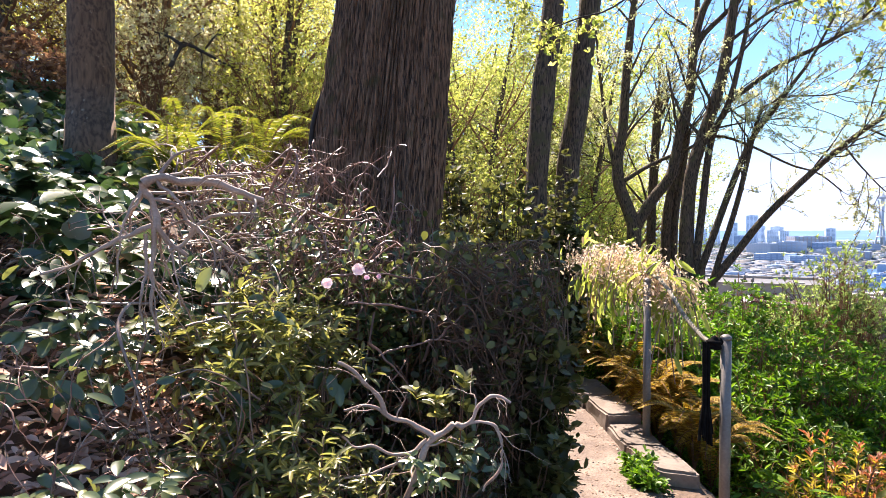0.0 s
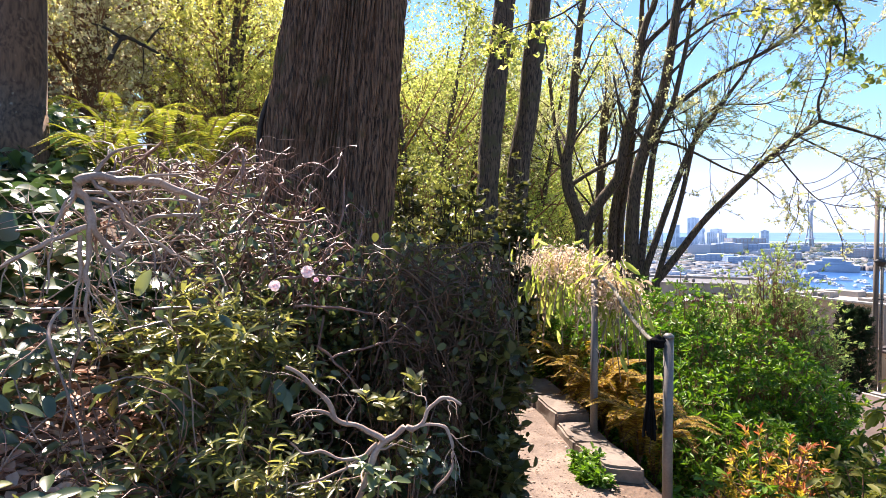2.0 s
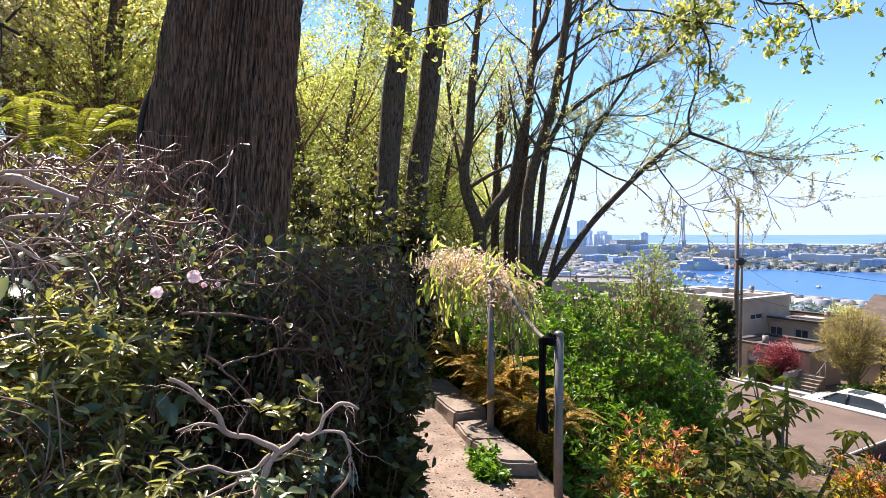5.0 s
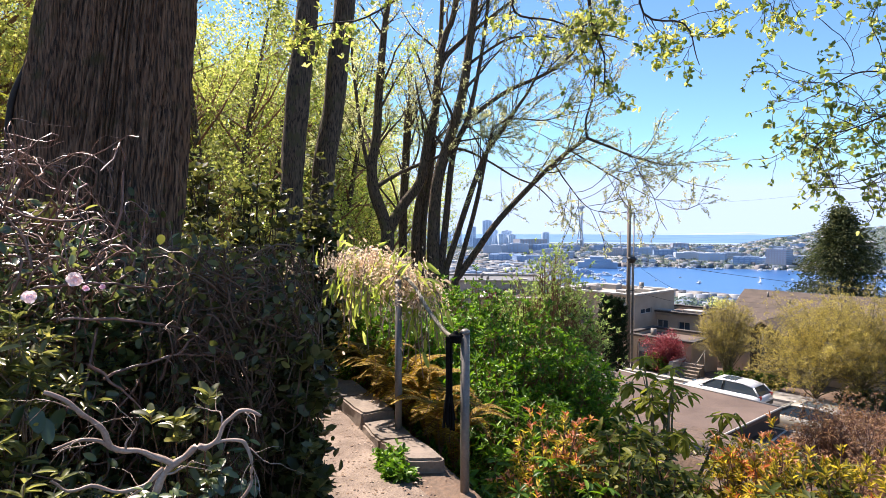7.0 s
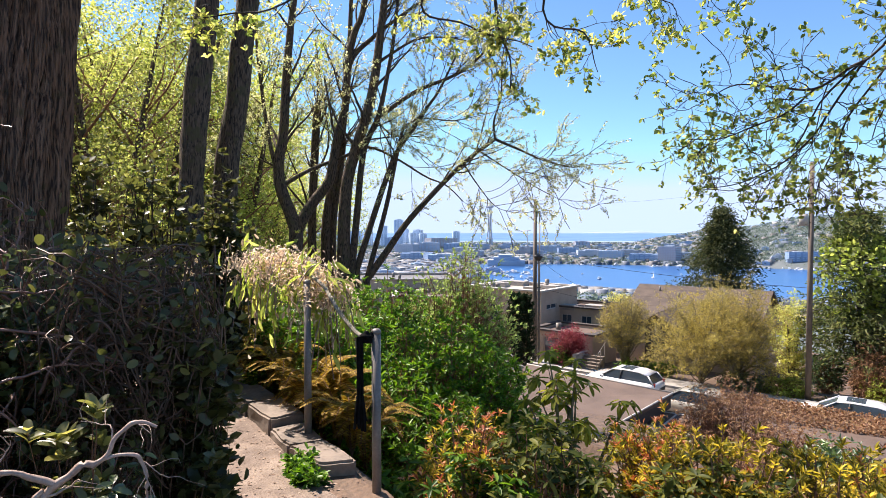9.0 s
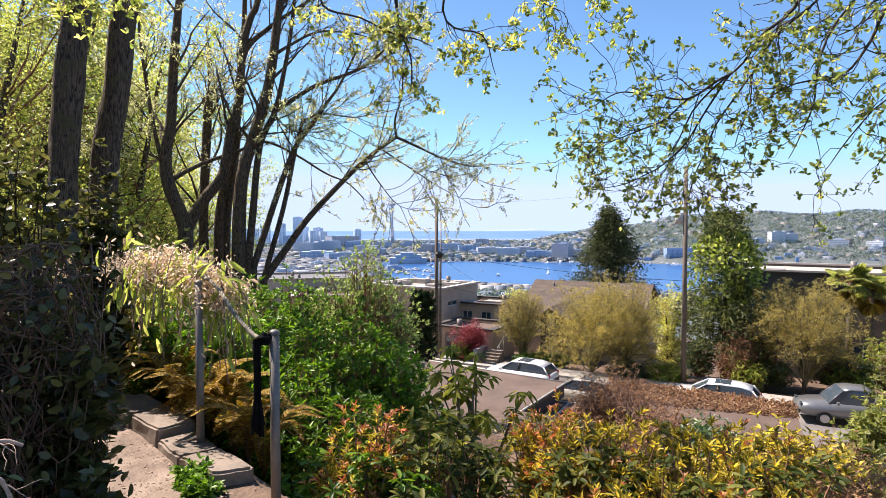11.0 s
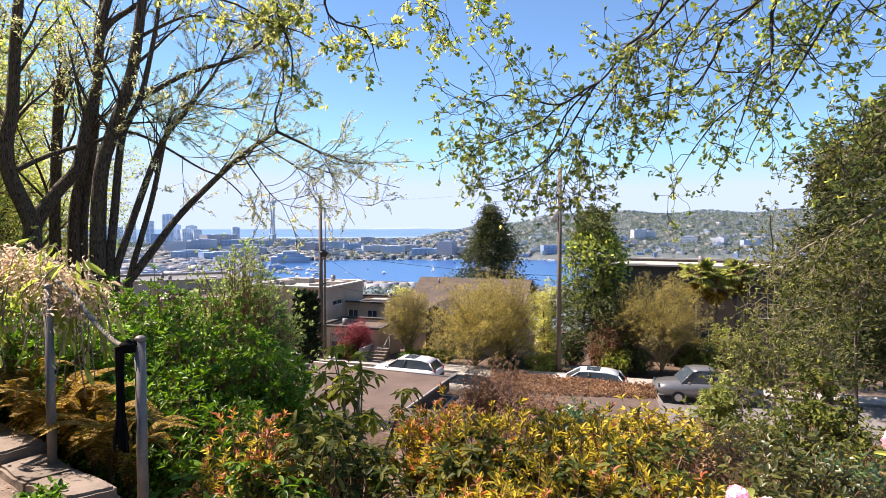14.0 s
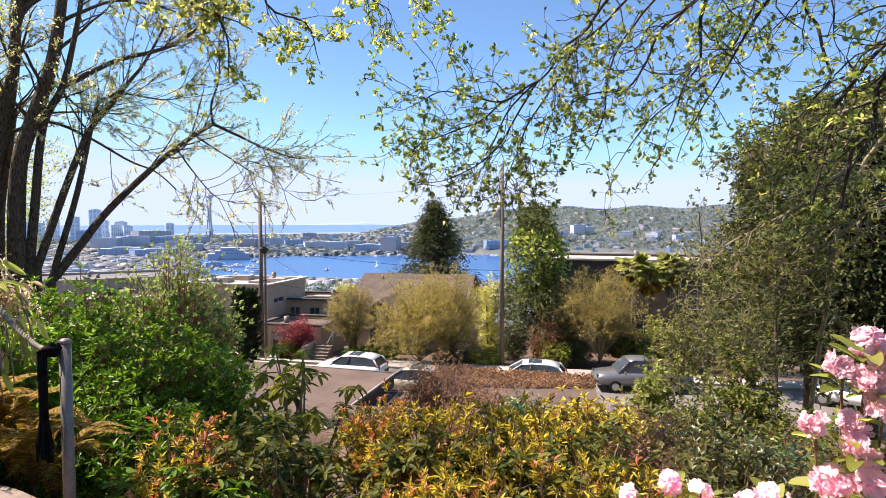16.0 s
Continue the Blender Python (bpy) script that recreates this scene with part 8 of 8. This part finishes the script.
overhang("overhanging twigs of a tree behind the path with budding leaves", foot_l,
         [([(48, 60, 2.6), (42, 34, 4.0), (38.0, 22), (39.1, 16.7), (39.6, 12.6)], 0.02, 0.004), ([(52, 60, 2.6), (48, 34, 4.2), (42.5, 21.2), (46.2, 18.4), (47.8, 14.9)], 0.018, 0.003), ([(58, 60, 2.6), (54, 32, 4.2), (51.7, 22), (54.5, 20.0)], 0.016, 0.003), ([(44, 60, 2.6), (36, 32, 4.2), (31, 22), (34.5, 19.5), (41.5, 17.6)], 0.018, 0.004), ([(60, 50, 3.0), (58.5, 30, 4.4), (57.6, 23), (57.4, 19.5)], 0.012, 0.003), ([(50, 60, 2.6), (34, 36, 4.4), (22, 24), (15, 20), (9, 19)], 0.016, 0.004)],
         802, L_DOGWOOD, 2600, (0.1, 0.3), (0.035, 0.065), 11, 5, bare=0.5, accent=L_SPRING, old_share=0.45, wig=0.3, bough=(0.2, 0.65), fine=0.0018)

# dense leaning tree over the slope with pale crooked twigs
foot_d = at_ground(90.0, 11.0)
crooked_high = [([(84.2, -17, 10.5), (84.0, -10, 10.5), (83.9, -4.8, 10.5), (83.6, 1, 10.3)], 0.022, 0.012), ([(92, -18, 9.5), (93.2, -8, 9.2), (94.4, 2.2, 9), (97.4, 8, 9), (99, 17, 9)], 0.034, 0.02), ([(95.0, 5.0, 9), (91.6, 1.8, 8.8), (88, -0.6, 8.8), (84.6, -2.8, 8.8)], 0.03, 0.008), ([(93.5, -4, 9), (90, -4.5, 9), (87, -6.5, 9), (84, -7.5, 9)], 0.03, 0.01), ([(97, 8, 9), (93, 7, 9), (89.5, 6.5, 9), (86.5, 4.0, 9)], 0.026, 0.008)]
crooked_low = [([(99, 3, 9), (96, 1, 9), (93, -2, 9), (90, -3, 9), (87, -4.5, 9)], 0.022, 0.006), ([(100, 10, 9), (96, 9.5, 9), (92, 8, 9), (89, 6, 9), (87, 6.5, 9)], 0.022, 0.006), ([(87.5, -18, 9.5), (87.8, -14, 9.5), (87.5, -10, 9.5), (88.5, -4, 9.5)], 0.03, 0.012), ([(84.1, -14, 10.5), (83, -13, 10), (82.0, -13.4, 9.8), (80.8, -14.6, 9.6)], 0.02, 0.006), ([(84.1, -12, 10.5), (83.2, -10.5, 10), (82.2, -10.8, 9.8)], 0.018, 0.006)]
overhang("crooked tree with pale twigs and dark green leaves over the slope", foot_d,
         crooked_high + crooked_low,
         803, L_RHODO_LOW, 16000, (0.25, 0.65), (0.03, 0.06), 22, 8, mat=M_TWIG_OLIVE, wig=0.36, accent=L_OLIVEGREEN, trunk_r=0.03, old_share=0.72, fine=0.0032)


# ------------------------------------------------------------------ street greenery
def conifer(name, b, d, top_e, base_z, width, seed, mat, label, n=9000, shape_pow=0.75, leaf=(0.25, 0.55), group="", flat=0.6, droop=-0.3, low=0.03):
    """A tall evergreen: a trunk and tiers of drooping needled boughs with an uneven outline."""
    rng = np.random.default_rng(seed)
    top = site(b, d, top_e)
    x, y = top[0], top[1]
    h = top[2] - base_z
    root = thing(name, (x, y, base_z), label, "tree", group)
    tr = spline([(x, y, base_z - 0.3), (x + 0.1, y, base_z + h * 0.5), (x, y, base_z + h)], 12)
    wood("trunk", [(tr[None], taper(12, 0.016 * h, 0.02)[None], 9)], M_BARK, root)
    nb = 260
    t = rng.uniform(low, 0.98, nb)
    a = rng.uniform(0, 6.28, nb)
    ln = width / 2 * (1 - t) ** shape_pow * rng.uniform(0.7, 1.15, nb) + 0.15
    st = np.stack([np.full(nb, x), np.full(nb, y), base_z + h * t], 1)
    out = np.stack([np.cos(a), np.sin(a), np.zeros(nb)], 1)
    s = np.linspace(0, 1, 6)
    bp = st[:, None] + out[:, None] * (ln[:, None] * s)[..., None]
    bp[..., 2] += (ln[:, None] * (0.25 * s + droop * s ** 2))
    wood("boughwork", [(bp, np.full((nb, 6), 0.02) * np.linspace(1.3, 0.4, 6), 4)], M_BARK, root, kind="stuff")
    p, w = along(rng, bp, n, 0.15, 0.12 * width / 4)
    foliage("needles", [blades(rng, p, w + rng.normal(0, flat, w.shape), leaf, 0.35, FOLD)], mat, root)
    return root


conifer("conifer", 58.6, 68, 2.0, -9.5, 13.5, 811, L_CONIFER, "dark pointed conifer behind the brown roof", 32000, 0.8, (0.18, 0.4))
conifer("cypress", 40.9, 41.0, -6.3, -8.2, 1.25, 812, L_CYPRESS, "dark columnar cypress beside the beige house", 15000, 0.3, (0.07, 0.15), "columnar cypresses", droop=0.5)
conifer("cypress", 39.8, 41.4, -6.1, -8.2, 1.3, 813, L_CYPRESS, "dark columnar cypress beside the beige house", 15000, 0.3, (0.07, 0.15), "columnar cypresses", droop=0.5)
conifer("ivy_clad_tree", 68.6, 43, 1.8, -8.4, 7.0, 814, L_IVYTREE, "evergreen tree thick with ivy beside the pole", 13000, 0.4, (0.18, 0.36), flat=0.9)
rng_i = np.random.default_rng(819)
ivt = bpy.data.objects["ivy_clad_tree"]
top_i = site(68.6, 43, 1.8)
v = unit(rng_i.normal(0, 1, (1900, 3)) + np.array((-0.2, -0.3, 0.35)))
pp = np.array((top_i[0], top_i[1], top_i[2] - 3.6)) + v * np.array((2.3, 2.3, 3.6)) * rng_i.uniform(0.75, 1.1, (1900, 1)) * np.where(v[:, 2:3] > 0, 1 - 0.45 * v[:, 2:3], 1)
foliage("flowering_ivy", [blades(rng_i, pp, rng_i.normal(0, 1, pp.shape), (0.14, 0.3), 0.9, ROUND)], L_SPRING_GREEN, ivt, "pale yellow-green ivy clusters")
conifer("conifer", 92.2, 30, 10.0, -8, 9.0, 815, L_CONIFER, "tall dark conifer over the street", 20000, 0.55, (0.2, 0.42), "tall conifers", low=0.22)
conifer("conifer", 96.6, 27, 11.0, -8, 11.0, 816, L_CONIFER, "tall dark conifer over the street", 22000, 0.5, (0.2, 0.42), "tall conifers", low=0.26)
conifer("conifer", 88.0, 38, 6.6, -8.6, 6.0, 817, L_CONIFER, "small dark conifer over the street", 12000, 0.6, (0.2, 0.4), "tall conifers", low=0.2)
conifer("conifer", 103.0, 30, 12.0, -8, 9, 818, L_CONIFER, "tall dark conifer over the street", 12000, 0.6, (0.25, 0.5), "tall conifers", low=0.4)


def street_tree(b, d, height, spread, leaf, seed, label, leaves=9000, leaf_len=(0.07, 0.16), name="street_tree", group="budding street trees"):
    p = site(b, d, 0)
    return woodland_tree(name, (p[0], p[1]), height, spread, leaf, seed, label, leaves, leaf_len, group)


def budding_tree(b, d, top_e, spread, seed, label, leaves=22000, base_z=-8.25, leaf_len=(0.045, 0.09), low=0.04):
    """A broad dome of fine rising twigs set with tiny opening leaves."""
    rng = np.random.default_rng(seed)
    p = site(b, d, top_e)
    x, y = p[0], p[1]
    h = p[2] - base_z
    root = thing("street_tree", (x, y, base_z), label, "tree", "budding street trees")
    tr = spline([(x, y, base_z - 0.3), (x + 0.05, y, base_z + 0.6), (x, y + 0.05, base_z + 0.3 * h)], 10)
    wood("trunk", [(tr[None], taper(10, 0.13, 0.09)[None], 10)], M_BARK, root)
    n = 105
    a = rng.uniform(0, 6.28, n)
    u = np.sqrt(rng.uniform(0.02, 1, n))
    tip = np.stack([x + spread * u * np.cos(a), y + spread * u * np.sin(a), base_z + h * (low + (0.4 - low) * rng.uniform(0, 1, n) + 0.6 * np.sqrt(np.clip(1 - u ** 2, 0, 1)))], 1)
    st = tr[rng.integers(2, 10, n)]
    mid = 0.55 * st + 0.45 * tip
    mid[:, 2] += 0.12 * h
    t = np.linspace(0, 1, 9)[None, :, None]
    pts = st[:, None] * (1 - t) ** 2 + 2 * mid[:, None] * t * (1 - t) + tip[:, None] * t ** 2
    pts[:, 1:] += rng.normal(0, 0.05, (n, 8, 3))
    rad = np.tile(taper(9, 0.04, 0.01), (n, 1))
    b1, r1 = branches(rng, pts, rad, 9, (0.3, 1), (0.25 * spread, 0.5 * spread), (25, 70), pull=(0, 0, 0.1), wiggle=0.14, n=7, thin=0.5)
    b2, r2 = branches(rng, b1, r1, 5, (0.15, 1), (0.08 * spread, 0.22 * spread), (25, 70), pull=(0, 0, 0.0), wiggle=0.18, n=5, thin=0.6)
    wood("twigwork", [(pts, rad, 5), (b1, r1, 4), (b2, np.maximum(r2, 0.004), 3)], M_TWIG_OLIVE, root, kind="stuff")
    q, w = along(rng, b2, leaves, 0.1, 0.04)
    foliage("crown", [blades(rng, q, w + rng.normal(0, 1, w.shape), leaf_len, 0.6, KITE)], L_OLIVE, root)


budding_tree(57.0, 40.0, -4.6, 3.6, 821, "broad olive-yellow budding tree at the street", 52000, low=-0.06)
budding_tree(60.0, 41.0, -3.7, 3.2, 822, "olive-yellow budding tree at the street", 46000, low=-0.06)
budding_tree(50.3, 42.5, -6.2, 2.1, 823, "small olive budding tree before the hedge", 16000, low=0.4)
budding_tree(74.8, 41.0, -4.2, 3.3, 824, "small olive budding tree before the dark house", 42000, low=0.2)
street_tree(64.0, 44, 5.6, 1.7, L_SPRING, 825, "narrow yellow-green tree beside the pole", 8000)
street_tree(45.1, 43, 2.2, 1.7, L_RED, 826, "small dark red maple before the beige house", 12000, (0.06, 0.12), "red_maple", "maples")
street_tree(49.6, 62, 5.0, 2.0, L_SPRING, 827, "yellow-green bush between the houses", 6000)
street_tree(88.0, 44, 7.0, 3.6, L_SPRING_GREEN, 828, "green tree across the street", 9000)
street_tree(97.0, 42, 6.0, 3.4, L_IVY, 829, "dark green tree across the street", 9000)
for k, (b, d, oz, rx, rz, m) in enumerate(((51.2, 41.5, 0.35, 1.3, 0.55, L_BRIGHT), (53.3, 42, 0.35, 1.3, 0.5, L_BRIGHT), (70.5, 40.4, 0.8, 1.3, 0.9, L_SPRING_GREEN), (72.6, 41.6, 0.7, 1.2, 0.9, L_IVY), (78.0, 42.0, 0.6, 1.2, 0.8, L_SPRING_GREEN), (66.6, 41.8, 1.2, 1.0, 1.4, L_IVY), (69.6, 40.6, 1.6, 1.3, 1.9, L_BROWN), (44.2, 42.8, 0.6, 0.9, 0.7, L_BRIGHT), (82.5, 43, 1.0, 1.5, 1.2, L_IVY), (60.5, 39.6, 0.4, 1.6, 0.6, L_IVY), (63.6, 39.8, 0.4, 1.4, 0.6, L_SPRING_GREEN), (76.4, 43.6, 1.3, 1.3, 1.6, L_OLIVEGREEN), (80.2, 44.2, 1.5, 1.5, 1.9, L_SPRING_GREEN), (71.9, 43.2, 1.5, 1.0, 1.9, L_BROWN), (78.4, 42.8, 0.9, 1.2, 1.1, L_IVY))):
    p = site(b, d, 0)
    bush("street_shrub", "clipped green hedge beside the street" if k < 2 else "leafy green shrub across the street", (p[0], p[1], -8.25), (0, 0, oz), (rx, rx, rz), 150, m, 840 + k, leaf_len=(0.08, 0.16), slim=0.55, per_tip=5, sub=5, sub_spread=0.3, twig_r=0.01, shape=KITE, group="shrubs across the street")


def palm(b, d, e, seed):
    rng = np.random.default_rng(seed)
    c = site(b, d, e)
    root = thing("palm", (c[0], c[1], -8.4), "windmill palm with fan leaves before the dark house", "palm", "palms")
    rod("trunk", (c[0], c[1], -8.6), tuple(c), 0.16, 0.13, M_WOOD_POLE, root, 12)
    for k in range(34):
        dead = k >= 22
        a, el = rng.uniform(0, 6.28), (rng.uniform(-1.35, -0.9) if dead else rng.uniform(-0.5, 1.2))
        w = np.array((math.cos(a) * math.cos(el), math.sin(a) * math.cos(el), math.sin(el)))
        tip = c + w * rng.uniform(0.6, 0.9)
        st = rod("leaf_stalk", tuple(c), tuple(tip), 0.02, 0.012, M_TWIG, root, 5)
        n = 16
        sp = np.linspace(-1.25, 1.25, n)
        sd = unit(np.cross(w, np.array((0, 0, 1.0))) + 1e-6)
        way = w * np.cos(sp)[:, None] + sd * np.sin(sp)[:, None] + np.array((0, 0, -0.25))
        foliage("fan", [blades(rng, np.repeat(tip[None], n, 0), way, np.full(n, 0.85), 0.12, FOLD, spin=0.1)], L_GOLD if dead else L_OLIVEGREEN, st, "withered golden fan" if dead else "", kind="")


palm(77.8, 46.0, -4.4, 861)
palm(79.3, 46.5, -5.0, 863)
palm(81.0, 47.0, -4.2, 862)
